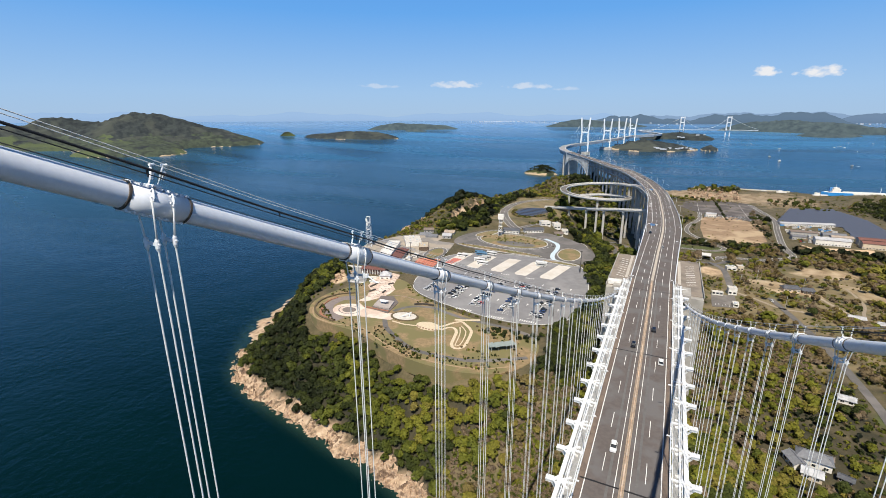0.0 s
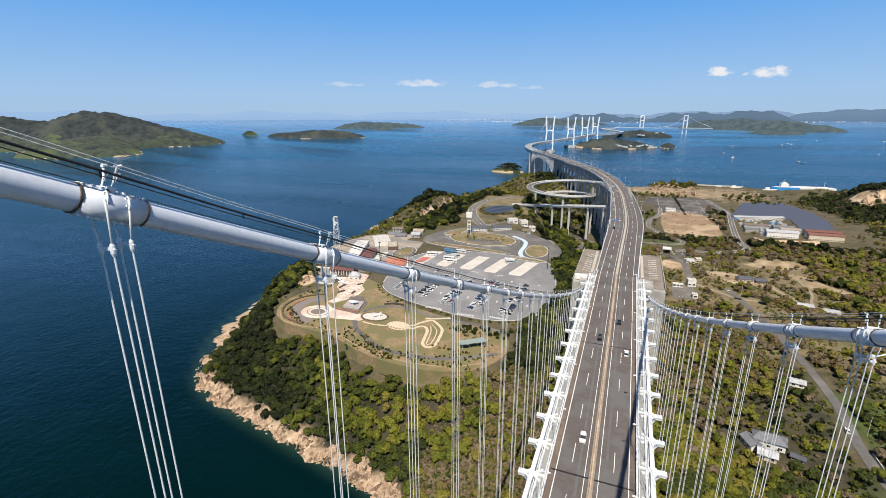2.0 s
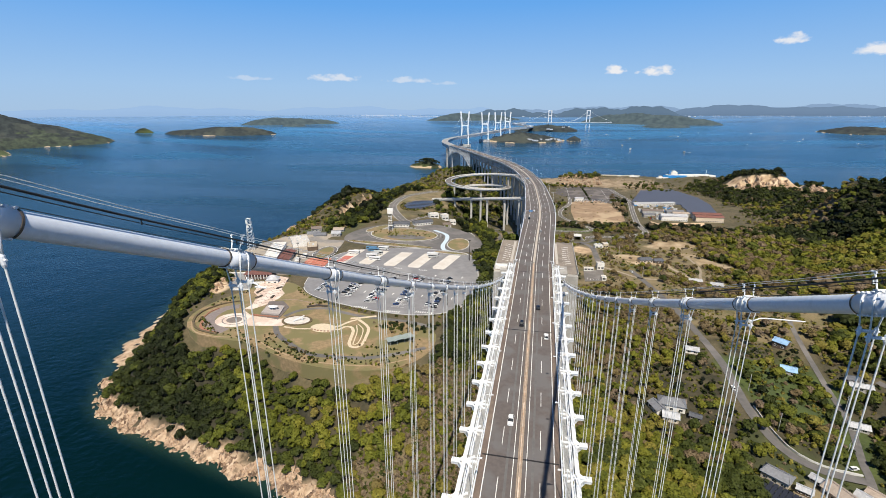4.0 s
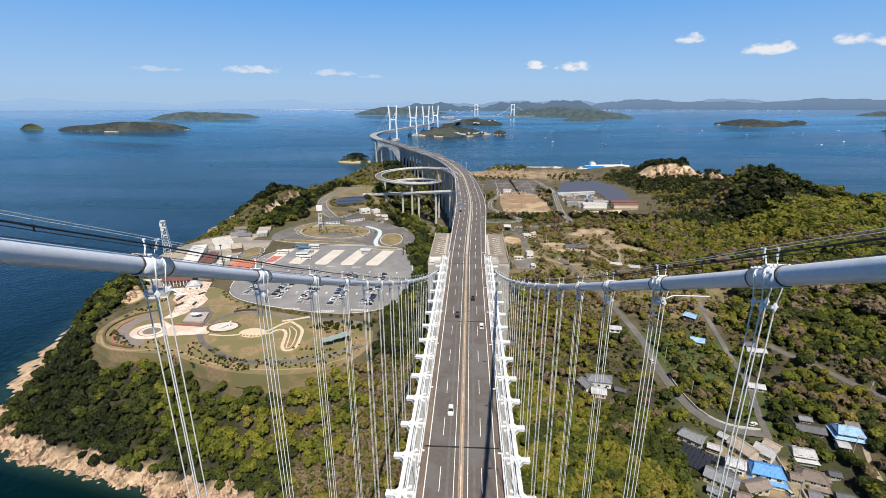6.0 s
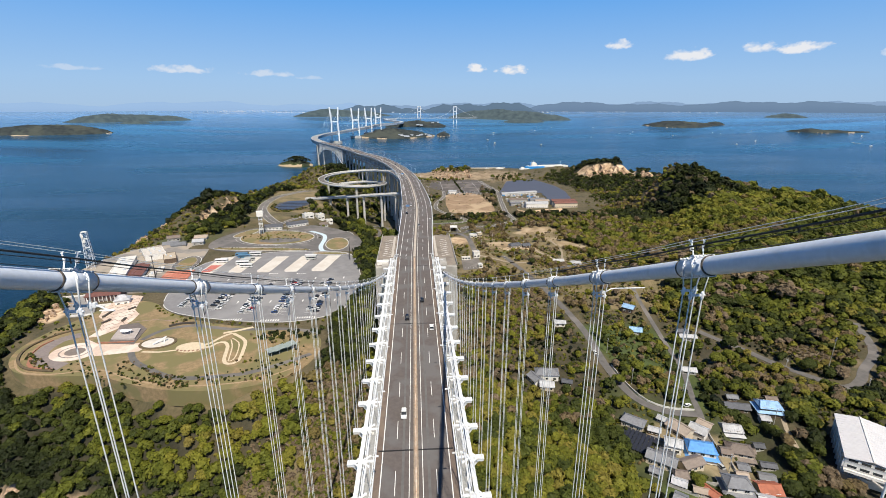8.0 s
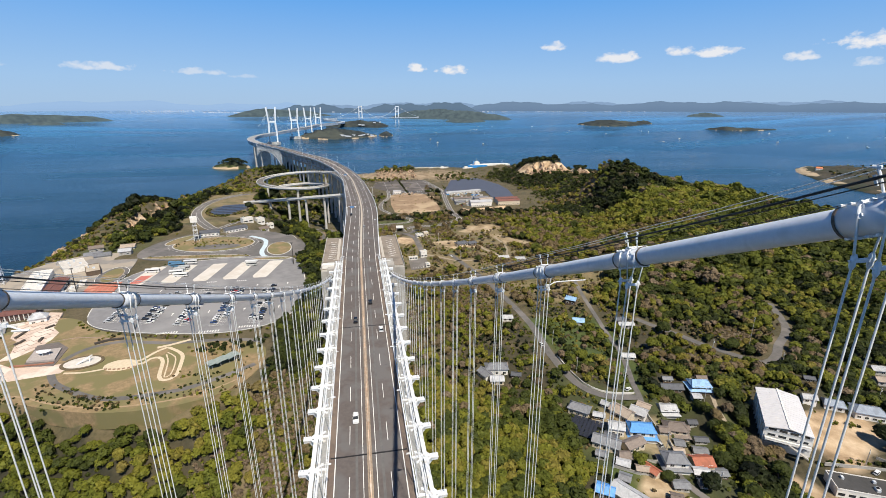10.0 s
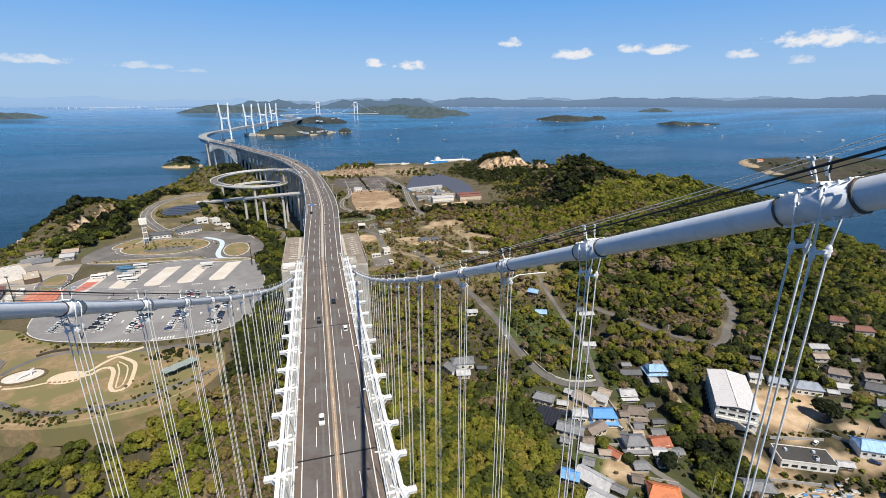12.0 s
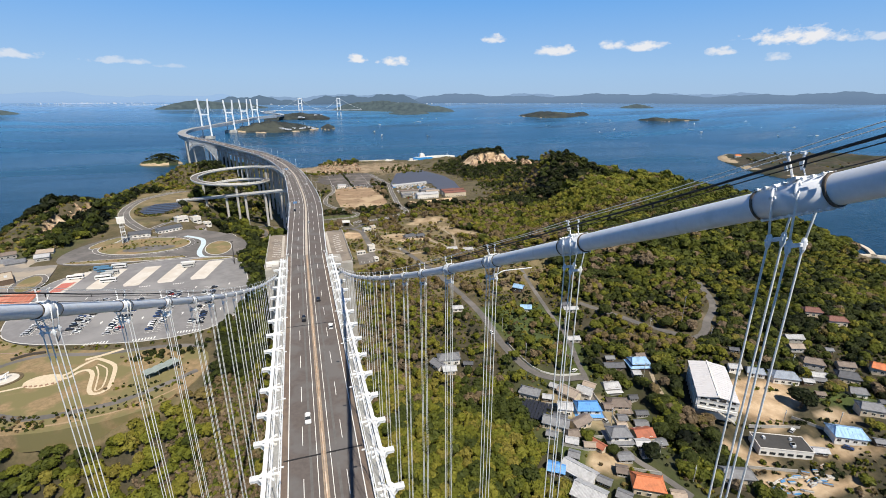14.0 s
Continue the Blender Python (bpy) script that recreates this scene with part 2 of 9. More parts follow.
# hills: x, y, spread, height
HILLS = [(441, 762, 36, 44), (474, 735, 44, 14), (530, 690, 70, 14), (560, 640, 110, 10), (640, 560, 110, 8), (500, 480, 120, 10), (385, 560, 90, 10), (300, 440, 80, 10), (520, 850, 110, 6),
         (600, 1185, 48, -15), (690, 1100, 60, -13), (760, 890, 90, -8), (590, 1010, 50, 3), (330, 700, 70, 8), (-250, 905, 110, -3), (-330, 1000, 80, -4), (-190, 1130, 100, 16)]
CELL = 4.0
GX, GY = np.arange(-470, 862, CELL), np.arange(-6, 1450, CELL)
X2, Y2 = np.meshgrid(GX, GY, indexing="ij")
SHORE = smoothed(COAST, 2)
sd, _ = seg_dist(X2, Y2, SHORE, True)
sd = np.where(inside(X2, Y2, SHORE), sd, -sd) + wave(X2, Y2, 33, 3) * 3.0
cap = 17 + 5 * wave(X2, Y2, 170, 5) + 2.0 * wave(X2, Y2, 60, 6)
for hx, hy, hs, hz in HILLS:
    cap = cap + hz * np.exp(-((X2 - hx) ** 2 + (Y2 - hy) ** 2) / (2 * hs * hs))
cap = cap + np.where(cap > 30, (cap - 30) * 0.12 * wave(X2, Y2, 90, 8), 0)
for lx, ly, ax, ay, lz, soft in LEVELS:
    d = (np.abs((X2 - lx) / ax) ** 3 + np.abs((Y2 - ly) / ay) ** 3) ** (1 / 3)
    w = step01((1 + soft - d) / soft)
    cap = cap * (1 - w) + lz * w
# ridges with a bare steep face: a soft hump cut off along a line
def cut_ridge(x, y, sx, sy, rise, across, run):
    return rise * np.exp(-((X2 - x) / sx) ** 4 - ((Y2 - y) / sy) ** 4) * step01(across / run)


cap = cap + cut_ridge(-284, 640, 32, 84, 15, -260 - X2 + 7 * wave(X2, Y2, 34, 61), 13)
cap = cap + cut_ridge(472, 1135, 62, 52, 27, Y2 - 1092 + 9 * wave(X2, Y2, 36, 62), 12)
cap = cap + cut_ridge(548, 1070, 20, 24, 19, Y2 - 1046 + 5 * wave(X2, Y2, 30, 63), 10)
steep = np.where(X2 < 0, 1.0, 0.55) - 0.64 * step01((-246 - X2) / 24) * step01((Y2 - 205) / 20) * step01((306 - Y2) / 26)
beach = step01((-284 - X2) / 12) * step01((Y2 - 226) / 14) * step01((480 - Y2) / 40)
sd_land = sd - 11 * beach
rise = np.where(sd_land < 7, np.where((beach > 0.5) & (sd > 0) & (sd_land < 3), sd * 0.12, sd_land * 0.55), 3.85 + np.clip(sd_land - 7, 0, None) * steep) + 1.2 * wave(X2, Y2, 21, 12) * step01(sd / 12)
k = 7.0
GROUND = -k * np.log(np.exp(-np.clip(rise, -60, 300) / k) + np.exp(-np.clip(cap, 0, 300) / k))
GROUND = np.where(sd < 6, np.minimum(rise, GROUND + 3), GROUND)
GROUND = np.maximum(GROUND, -9)


def height(x, y):
    """Height of the ground, between the corners of its grid."""
    u, v = np.clip((np.asarray(x, float) - GX[0]) / CELL, 0, len(GX) - 1.001), np.clip((np.asarray(y, float) - GY[0]) / CELL, 0, len(GY) - 1.001)
    i, j = u.astype(int), v.astype(int)
    u, v = u - i, v - j
    return (GROUND[i, j] * (1 - u) + GROUND[i + 1, j] * u) * (1 - v) + (GROUND[i, j + 1] * (1 - u) + GROUND[i + 1, j + 1] * u) * v


CLEAR = np.zeros(GROUND.shape)   # where no trees grow


def grade(line, width, level=None):
    """Levels the ground along a road and keeps trees off it. Gives back the line with its heights."""
    pts = [Vector((p[0], p[1], 0)) for p in spline([(p[0], p[1], 0) for p in line], 5)]
    zs = np.array([float(height(p.x, p.y)) for p in pts]) if level is None else np.full(len(pts), float(level))
    for _ in range(12):
        zs[1:-1] = (zs[:-2] + zs[1:-1] + zs[2:]) / 3
    x0, x1, y0, y1 = min(p.x for p in pts) - 25, max(p.x for p in pts) + 25, min(p.y for p in pts) - 25, max(p.y for p in pts) + 25
    i0, i1, j0, j1 = np.searchsorted(GX, x0), np.searchsorted(GX, x1), np.searchsorted(GY, y0), np.searchsorted(GY, y1)
    xs, ys = X2[i0:i1, j0:j1], Y2[i0:i1, j0:j1]
    d, a = seg_dist(xs, ys, [(p.x, p.y) for p in pts])
    z = np.interp(a * len(pts), np.arange(len(pts)), zs)
    w = step01((width / 2 + 12 - d) / 8)
    GROUND[i0:i1, j0:j1] = GROUND[i0:i1, j0:j1] * (1 - w) + z * w
    CLEAR[i0:i1, j0:j1] = np.maximum(CLEAR[i0:i1, j0:j1], step01((width / 2 + 5 - d) / 3))
    for p, z in zip(pts, zs):
        p.z = z + 0.12
    return pts


def level_pad(x, y, rx, ry, yaw=0.0, z=None, edge=6.0):
    """A level plot for a house or a yard."""
    ca, sa = math.cos(yaw), math.sin(yaw)
    u, v = (X2 - x) * ca + (Y2 - y) * sa, -(X2 - x) * sa + (Y2 - y) * ca
    d = np.maximum(np.abs(u) - rx, np.abs(v) - ry)
    z = float(height(x, y)) if z is None else z
    w = step01((edge - d + 2) / edge)
    GROUND[:] = GROUND * (1 - w) + z * w
    CLEAR[:] = np.maximum(CLEAR, step01((3 - d) / 3))
    return z

# ---- sea ----
def sea_material():
    m = bpy.data.materials.new("sea_water")
    m.use_nodes = True
    t = m.node_tree
    b = t.nodes["Principled BSDF"]
    geo = t.nodes.new("ShaderNodeNewGeometry")
    at = t.nodes.new("ShaderNodeAttribute")
    at.attribute_name = "shallow"
    big = t.nodes.new("ShaderNodeTexNoise")
    big.inputs["Scale"].default_value, big.inputs["Detail"].default_value = 0.003, 5
    st = t.nodes.new("ShaderNodeMapping")
    st.inputs["Scale"].default_value = (0.35, 1.6, 1)
    t.links.new(geo.outputs["Position"], st.inputs[0])
    t.links.new(st.outputs[0], big.inputs["Vector"])
    deep = t.nodes.new("ShaderNodeValToRGB")
    deep.color_ramp.elements[0].position, deep.color_ramp.elements[1].position = 0.35, 0.7
    deep.color_ramp.elements[0].color, deep.color_ramp.elements[1].color = (0.0001, 0.0070, 0.0070, 1), (0.0002, 0.0125, 0.0130, 1)
    t.links.new(big.outputs["Fac"], deep.inputs[0])
    # sky sheen growing with distance, painted into the base colour in broad streaks
    sheen_ramp = t.nodes.new("ShaderNodeValToRGB")
    sheen_ramp.color_ramp.elements[0].position, sheen_ramp.color_ramp.elements[1].position = 0.42, 0.62
    sheen_ramp.color_ramp.elements[0].color, sheen_ramp.color_ramp.elements[1].color = (0.006, 0.078, 0.190, 1), (0.046, 0.196, 0.390, 1)
    t.links.new(big.outputs["Fac"], sheen_ramp.inputs[0])
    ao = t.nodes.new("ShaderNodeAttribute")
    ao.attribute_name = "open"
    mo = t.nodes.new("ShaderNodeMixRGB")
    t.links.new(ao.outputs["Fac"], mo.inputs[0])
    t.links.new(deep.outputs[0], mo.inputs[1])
    t.links.new(sheen_ramp.outputs[0], mo.inputs[2])
    # haze towards the far shores, painted as a paler base colour
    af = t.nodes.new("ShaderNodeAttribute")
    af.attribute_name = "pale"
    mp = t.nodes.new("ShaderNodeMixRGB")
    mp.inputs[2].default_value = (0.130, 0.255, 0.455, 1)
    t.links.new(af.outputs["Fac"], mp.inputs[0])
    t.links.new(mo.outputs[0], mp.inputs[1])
    deep = mp
    mx = t.nodes.new("ShaderNodeMixRGB")
    mx.inputs[2].default_value = (0.016, 0.040, 0.032, 1)
    t.links.new(at.outputs["Fac"], mx.inputs[0])
    t.links.new(deep.outputs[0], mx.inputs[1])
    t.links.new(mx.outputs[0], b.inputs["Base Color"])
    rr = t.nodes.new("ShaderNodeMapRange")
    rr.inputs["From Min"].default_value, rr.inputs["From Max"].default_value = 0.4, 0.65
    rr.inputs["To Min"].default_value, rr.inputs["To Max"].default_value = 0.18, 0.32
    t.links.new(big.outputs["Fac"], rr.inputs[0])
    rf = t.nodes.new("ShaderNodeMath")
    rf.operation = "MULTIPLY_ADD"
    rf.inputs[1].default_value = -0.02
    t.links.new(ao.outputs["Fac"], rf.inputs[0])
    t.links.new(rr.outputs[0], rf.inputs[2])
    t.links.new(rf.outputs[0], b.inputs["Roughness"])
    b.inputs["IOR"].default_value, b.inputs["Specular IOR Level"].default_value = 1.33, 0.42
    # the water lies level everywhere
    level = t.nodes.new("ShaderNodeCombineXYZ")
    level.inputs[2].default_value = 1.0
    last = level
    for scale, dist in ((0.9, 0.16), (0.20, 0.85), (0.03, 1.4)):
        n = t.nodes.new("ShaderNodeTexNoise")
        n.inputs["Scale"].default_value, n.inputs["Detail"].default_value = scale, 3
        t.links.new(geo.outputs["Position"], n.inputs["Vector"])
        bp = t.nodes.new("ShaderNodeBump")
        bp.inputs["Strength"].default_value, bp.inputs["Distance"].default_value = 0.5, dist
        t.links.new(n.outputs["Fac"], bp.inputs["Height"])
        if last:
            t.links.new(last.outputs[0], bp.inputs["Normal"])
        last = bp
    t.links.new(last.outputs[0], b.inputs["Normal"])
    return m


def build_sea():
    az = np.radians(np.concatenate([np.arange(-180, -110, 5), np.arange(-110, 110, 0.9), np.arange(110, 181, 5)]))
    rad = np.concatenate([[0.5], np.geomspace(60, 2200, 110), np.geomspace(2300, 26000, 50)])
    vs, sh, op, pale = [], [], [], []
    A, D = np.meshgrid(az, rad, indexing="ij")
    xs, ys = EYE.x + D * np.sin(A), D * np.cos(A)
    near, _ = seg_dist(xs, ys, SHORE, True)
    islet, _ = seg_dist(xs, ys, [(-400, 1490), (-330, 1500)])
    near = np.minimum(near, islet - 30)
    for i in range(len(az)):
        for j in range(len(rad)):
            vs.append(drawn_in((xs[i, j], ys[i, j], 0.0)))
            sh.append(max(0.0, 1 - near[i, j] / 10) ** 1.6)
            # weights of the painted sheen and haze, rising with distance
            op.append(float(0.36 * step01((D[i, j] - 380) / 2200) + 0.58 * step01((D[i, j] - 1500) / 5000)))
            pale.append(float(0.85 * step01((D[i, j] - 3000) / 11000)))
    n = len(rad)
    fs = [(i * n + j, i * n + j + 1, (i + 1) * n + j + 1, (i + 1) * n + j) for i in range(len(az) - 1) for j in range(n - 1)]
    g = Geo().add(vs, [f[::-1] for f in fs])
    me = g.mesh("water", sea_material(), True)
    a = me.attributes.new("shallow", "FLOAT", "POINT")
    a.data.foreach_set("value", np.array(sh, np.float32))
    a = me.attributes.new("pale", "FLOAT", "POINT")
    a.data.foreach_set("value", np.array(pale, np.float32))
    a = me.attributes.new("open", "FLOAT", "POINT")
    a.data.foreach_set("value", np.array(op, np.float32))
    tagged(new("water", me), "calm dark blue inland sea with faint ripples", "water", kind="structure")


build_sea()

# ---- islands and far shores ----
def island(name, label, cx, cy, lx, ly, turn, tops, material, seed=1, shore=None, n=130, power=0.62, beach=None):
    """A wooded island: an oval with uneven shore, and humps (u, v, spread, height) along it."""
    r = turn
    vs, idx = [], {}
    us = np.linspace(-1.08, 1.08, n)
    U, V = np.meshgrid(us, us, indexing="ij")
    px, py = U * lx, V * ly
    ang = np.arctan2(V, U)
    edge = 1 + 0.10 * np.sin(3 * ang + seed) + 0.07 * np.sin(5 * ang + 2 * seed) + 0.05 * np.sin(11 * ang + seed) + 0.03 * np.sin(19 * ang + 3 * seed)
    q = 1 - np.hypot(U, V) / edge
    hump = np.zeros(U.shape)
    top = 0
    for hu, hv, hs, hz in tops:
        hump = np.maximum(hump, hz * np.exp(-(((U - hu) / hs) ** 2 + ((V - hv) / (hs * 1.5)) ** 2)))
        top = max(top, hz)
    z = np.clip(q * 2.6, -0.4, 1) 
    z = np.where(z > 0, z ** power, z) * (0.16 * top + hump) + np.where(q > 0, (0.05 * top) * wave(px, py, 0.35 * ly, seed), 0) + np.where(q > 0.02, 0.022 * top * wave(px, py, 0.11 * ly, seed + 5), 0)
    z = z + np.where(q > 0.03, np.random.RandomState(seed).uniform(-1, 1, U.shape) * min(4.5, 0.07 * top), 0)
    ca, sa = math.cos(r), math.sin(r)
    for i in range(n):
        for j in range(n):
            vs.append(drawn_in((cx + px[i, j] * ca - py[i, j] * sa, cy + px[i, j] * sa + py[i, j] * ca, z[i, j])))
    fs = [(i * n + j, (i + 1) * n + j, (i + 1) * n + j + 1, i * n + j + 1) for i in range(n - 1) for j in range(n - 1)
          if max(q[i, j], q[i + 1, j], q[i, j + 1], q[i + 1, j + 1]) > -0.05]
    me = Geo().add(vs, fs).mesh(name, material, True)
    if shore:
        me.materials.append(shore)
        lim = beach or (0.055 if cy < 1700 else 0.022)
        for p, f in zip(me.polygons, fs):
            if np.mean([q.flat[v] for v in f]) < lim and (beach or np.sin(9 * ang.flat[f[0]] + seed) > -0.2):
                p.material_index = 1
    return tagged(new(name, me), label, "island", kind="structure")


def hill_island(name, label, coast, hills, material, seed=1, cell=20.0, floor=8.0, shore=None, rough=0.05, bank=0.5, sand=9.0, low=None):
    """A hilly island from its coast line and its hills (x, y, spread, height)."""
    line = smoothed(coast, 2)
    xs, ys = [p[0] for p in line], [p[1] for p in line]
    gx, gy = np.arange(min(xs) - 2 * cell, max(xs) + 3 * cell, cell), np.arange(min(ys) - 2 * cell, max(ys) + 3 * cell, cell)
    U, V = np.meshgrid(gx, gy, indexing="ij")
    d, _ = seg_dist(U, V, line, True)
    d = np.where(inside(U, V, line), d, -d) + 0.35 * cell * wave(U, V, 9 * cell, seed)
    top = np.zeros(U.shape)
    for hx, hy, hs, hz in hills:
        top = np.maximum(top, hz * np.exp(-((U - hx) ** 2 + (V - hy) ** 2) / (2 * hs * hs))) + 0.10 * np.minimum(top, hz * np.exp(-((U - hx) ** 2 + (V - hy) ** 2) / (2 * hs * hs)))
    top = floor + top * (1 + rough * 1.6 * wave(U, V, 14 * cell, seed + 3) + rough * wave(U, V, 5 * cell, seed + 4))
    z = np.where(d > 0, top * (1 - np.exp(-np.clip(d, 0, None) * bank / np.maximum(top, 6))) + 1.5, -6.0 + 0.0 * d)
    z = z + np.where(d > cell * 0.5, np.random.RandomState(seed).uniform(-1, 1, U.shape) * min(5.0, 0.22 * cell), 0)
    n, m = U.shape
    vs = [drawn_in((a, b, c)) for a, b, c in zip(U.ravel(), V.ravel(), z.ravel())]
    fs = [(i * m + j, (i + 1) * m + j, (i + 1) * m + j + 1, i * m + j + 1) for i in range(n - 1) for j in range(m - 1)
          if max(d[i, j], d[i + 1, j], d[i, j + 1], d[i + 1, j + 1]) > -0.2 * cell]
    me = Geo().add(vs, fs).mesh(name, material, True)
    if shore:
        me.materials.append(shore)
        beach = (wave(U, V, 22 * cell, seed + 9) > 0.05).ravel()
        dd = d.ravel()
        for p, f in zip(me.polygons, fs):
            if max(dd[v] for v in f) < sand and beach[f[0]]:
                p.material_index = 1
    if low:
        me.materials.append(low[0])
        zz, lim = z.ravel(), (low[1] * (1 + 0.45 * wave(U, V, 16 * cell, seed + 11) + 0.25 * wave(U, V, 6 * cell, seed + 12))).ravel()
        for p, f in zip(me.polygons, fs):
            if p.material_index == 0 and zz[f[0]] < lim[f[0]]:
                p.material_index = len(me.materials) - 1
    return tagged(new(name, me), label, "island", kind="structure")


def polar(azimuth, D, *rest):
    a = radians(azimuth)
    return (EYE.x + D * math.sin(a), D * math.cos(a), *rest)


WOOD_FAR = mat("far_wood", (0.048, 0.056, 0.032), (0.014, 0.019, 0.017), 0.95, 0.05, col3=(0.066, 0.080, 0.030), scale3=0.006, bump=1.0, bscale=0.08, amount3=0.4)
WOOD_FAR.node_tree.nodes["Principled BSDF"].inputs["Specular IOR Level"].default_value = 0.1
# far woods: blue-grey colour plus a faint glow that imitates haze
WOOD_HAZE_GLOW = mat("wood_haze_glow", (0.038, 0.056, 0.060), (0.018, 0.030, 0.038), 0.95, 0.03, bump=1.0, bscale=0.05, glow=0.80)
# middle-distance woods, with haze mixed into the base colours as grey-blue
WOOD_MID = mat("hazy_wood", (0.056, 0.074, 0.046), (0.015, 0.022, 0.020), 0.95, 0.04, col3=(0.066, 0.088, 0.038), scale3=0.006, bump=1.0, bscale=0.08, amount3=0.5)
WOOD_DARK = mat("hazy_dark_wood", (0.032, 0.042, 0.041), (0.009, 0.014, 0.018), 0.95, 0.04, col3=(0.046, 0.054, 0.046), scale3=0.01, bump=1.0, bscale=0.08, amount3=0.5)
SAND = mat("shore_sand", (0.42, 0.33, 0.22), (0.30, 0.23, 0.15), 0.9, 0.05)
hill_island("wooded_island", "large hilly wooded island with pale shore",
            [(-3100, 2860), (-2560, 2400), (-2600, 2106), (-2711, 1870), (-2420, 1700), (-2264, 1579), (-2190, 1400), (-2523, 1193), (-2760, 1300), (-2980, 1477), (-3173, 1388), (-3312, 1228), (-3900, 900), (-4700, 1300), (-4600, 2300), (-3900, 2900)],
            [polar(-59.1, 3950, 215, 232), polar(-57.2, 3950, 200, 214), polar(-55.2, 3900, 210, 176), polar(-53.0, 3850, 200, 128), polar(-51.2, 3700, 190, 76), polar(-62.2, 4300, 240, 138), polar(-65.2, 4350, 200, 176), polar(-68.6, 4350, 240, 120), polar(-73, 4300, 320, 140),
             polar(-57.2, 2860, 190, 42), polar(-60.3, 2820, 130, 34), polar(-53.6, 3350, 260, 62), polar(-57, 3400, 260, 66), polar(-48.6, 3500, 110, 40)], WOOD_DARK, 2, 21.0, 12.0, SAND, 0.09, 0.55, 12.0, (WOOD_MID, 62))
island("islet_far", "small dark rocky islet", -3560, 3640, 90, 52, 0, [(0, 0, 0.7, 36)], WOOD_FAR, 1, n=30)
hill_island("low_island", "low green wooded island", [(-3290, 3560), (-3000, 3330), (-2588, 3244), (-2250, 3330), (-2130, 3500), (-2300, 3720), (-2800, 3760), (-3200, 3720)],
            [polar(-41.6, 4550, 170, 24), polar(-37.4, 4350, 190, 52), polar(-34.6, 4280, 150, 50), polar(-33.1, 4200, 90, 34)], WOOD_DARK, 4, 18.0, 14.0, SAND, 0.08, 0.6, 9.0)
hill_island("twin_hill_island", "dark island with two rounded hills", [(-4300, 6000), (-3700, 5900), (-3330, 6350), (-3150, 6900), (-3300, 7300), (-3900, 7000), (-4400, 6500)],
            [polar(-32.6, 7100, 330, 165), polar(-30.5, 7000, 260, 118), polar(-28.2, 7250, 330, 118), polar(-26.0, 7500, 240, 86)], WOOD_HAZE_GLOW, 5, 40.0, 14.0, None, 0.07, 0.5)
hill_island("islet_far", "low dark islet", [(-3360, 5600), (-3180, 5420), (-2960, 5480), (-2980, 5640), (-3200, 5720)], [(-3160, 5560, 110, 26)], WOOD_HAZE_GLOW, 3, 22.0, 5.0)
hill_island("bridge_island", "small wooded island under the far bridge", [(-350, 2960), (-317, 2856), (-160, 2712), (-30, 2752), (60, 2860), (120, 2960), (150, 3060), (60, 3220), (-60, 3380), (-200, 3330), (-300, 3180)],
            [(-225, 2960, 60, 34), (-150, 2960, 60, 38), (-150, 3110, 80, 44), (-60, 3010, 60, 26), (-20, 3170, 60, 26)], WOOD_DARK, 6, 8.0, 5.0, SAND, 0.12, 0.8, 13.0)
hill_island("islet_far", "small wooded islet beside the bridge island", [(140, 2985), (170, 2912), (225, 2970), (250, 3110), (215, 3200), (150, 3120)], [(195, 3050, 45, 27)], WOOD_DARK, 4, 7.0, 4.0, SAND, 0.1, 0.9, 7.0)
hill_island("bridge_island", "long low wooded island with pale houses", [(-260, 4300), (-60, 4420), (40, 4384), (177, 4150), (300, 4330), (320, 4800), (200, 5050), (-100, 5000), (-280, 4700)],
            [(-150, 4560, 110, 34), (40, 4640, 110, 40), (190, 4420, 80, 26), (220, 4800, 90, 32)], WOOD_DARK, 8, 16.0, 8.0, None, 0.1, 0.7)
hill_island("wooded_headland", "dark wooded headland beyond the far bridge", [(-2300, 9100), (-1900, 8950), (-1200, 9100), (-600, 9300), (-400, 10200), (-1500, 10400), (-2250, 9700)],
            [polar(-9.8, 9500, 330, 185), polar(-11.6, 9500, 260, 120), polar(-7.6, 9500, 330, 120), polar(-5.4, 9500, 300, 130)], WOOD_HAZE_GLOW, 3, 50.0, 14.0, None, 0.08, 0.5)
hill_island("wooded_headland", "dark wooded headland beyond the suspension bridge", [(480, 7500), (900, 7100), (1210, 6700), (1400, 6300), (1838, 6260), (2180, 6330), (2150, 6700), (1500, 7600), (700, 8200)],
            [polar(6.4, 7400, 260, 175), polar(8.2, 7300, 250, 190), polar(9.9, 7250, 260, 196), polar(12.0, 7000, 260, 135), polar(14.2, 6800, 240, 100), polar(16.6, 6650, 230, 78), polar(18.6, 6500, 150, 54)], WOOD_HAZE_GLOW, 7, 38.0, 12.0, None, 0.1, 0.6)
hill_island("islet_far", "low dark islet with a pale castle-like house", [(1050, 5600), (1170, 5260), (1330, 5280), (1560, 5560), (1640, 5780), (1400, 5900), (1150, 5830)], [(1190, 5560, 90, 34), (1480, 5650, 90, 24)], WOOD_HAZE_GLOW, 4, 26.0, 7.0)
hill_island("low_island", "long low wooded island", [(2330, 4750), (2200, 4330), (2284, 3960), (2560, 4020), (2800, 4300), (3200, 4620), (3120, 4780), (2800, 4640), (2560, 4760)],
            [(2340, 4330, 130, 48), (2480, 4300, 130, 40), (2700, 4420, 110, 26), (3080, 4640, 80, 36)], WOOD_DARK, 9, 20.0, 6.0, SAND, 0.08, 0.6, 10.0)
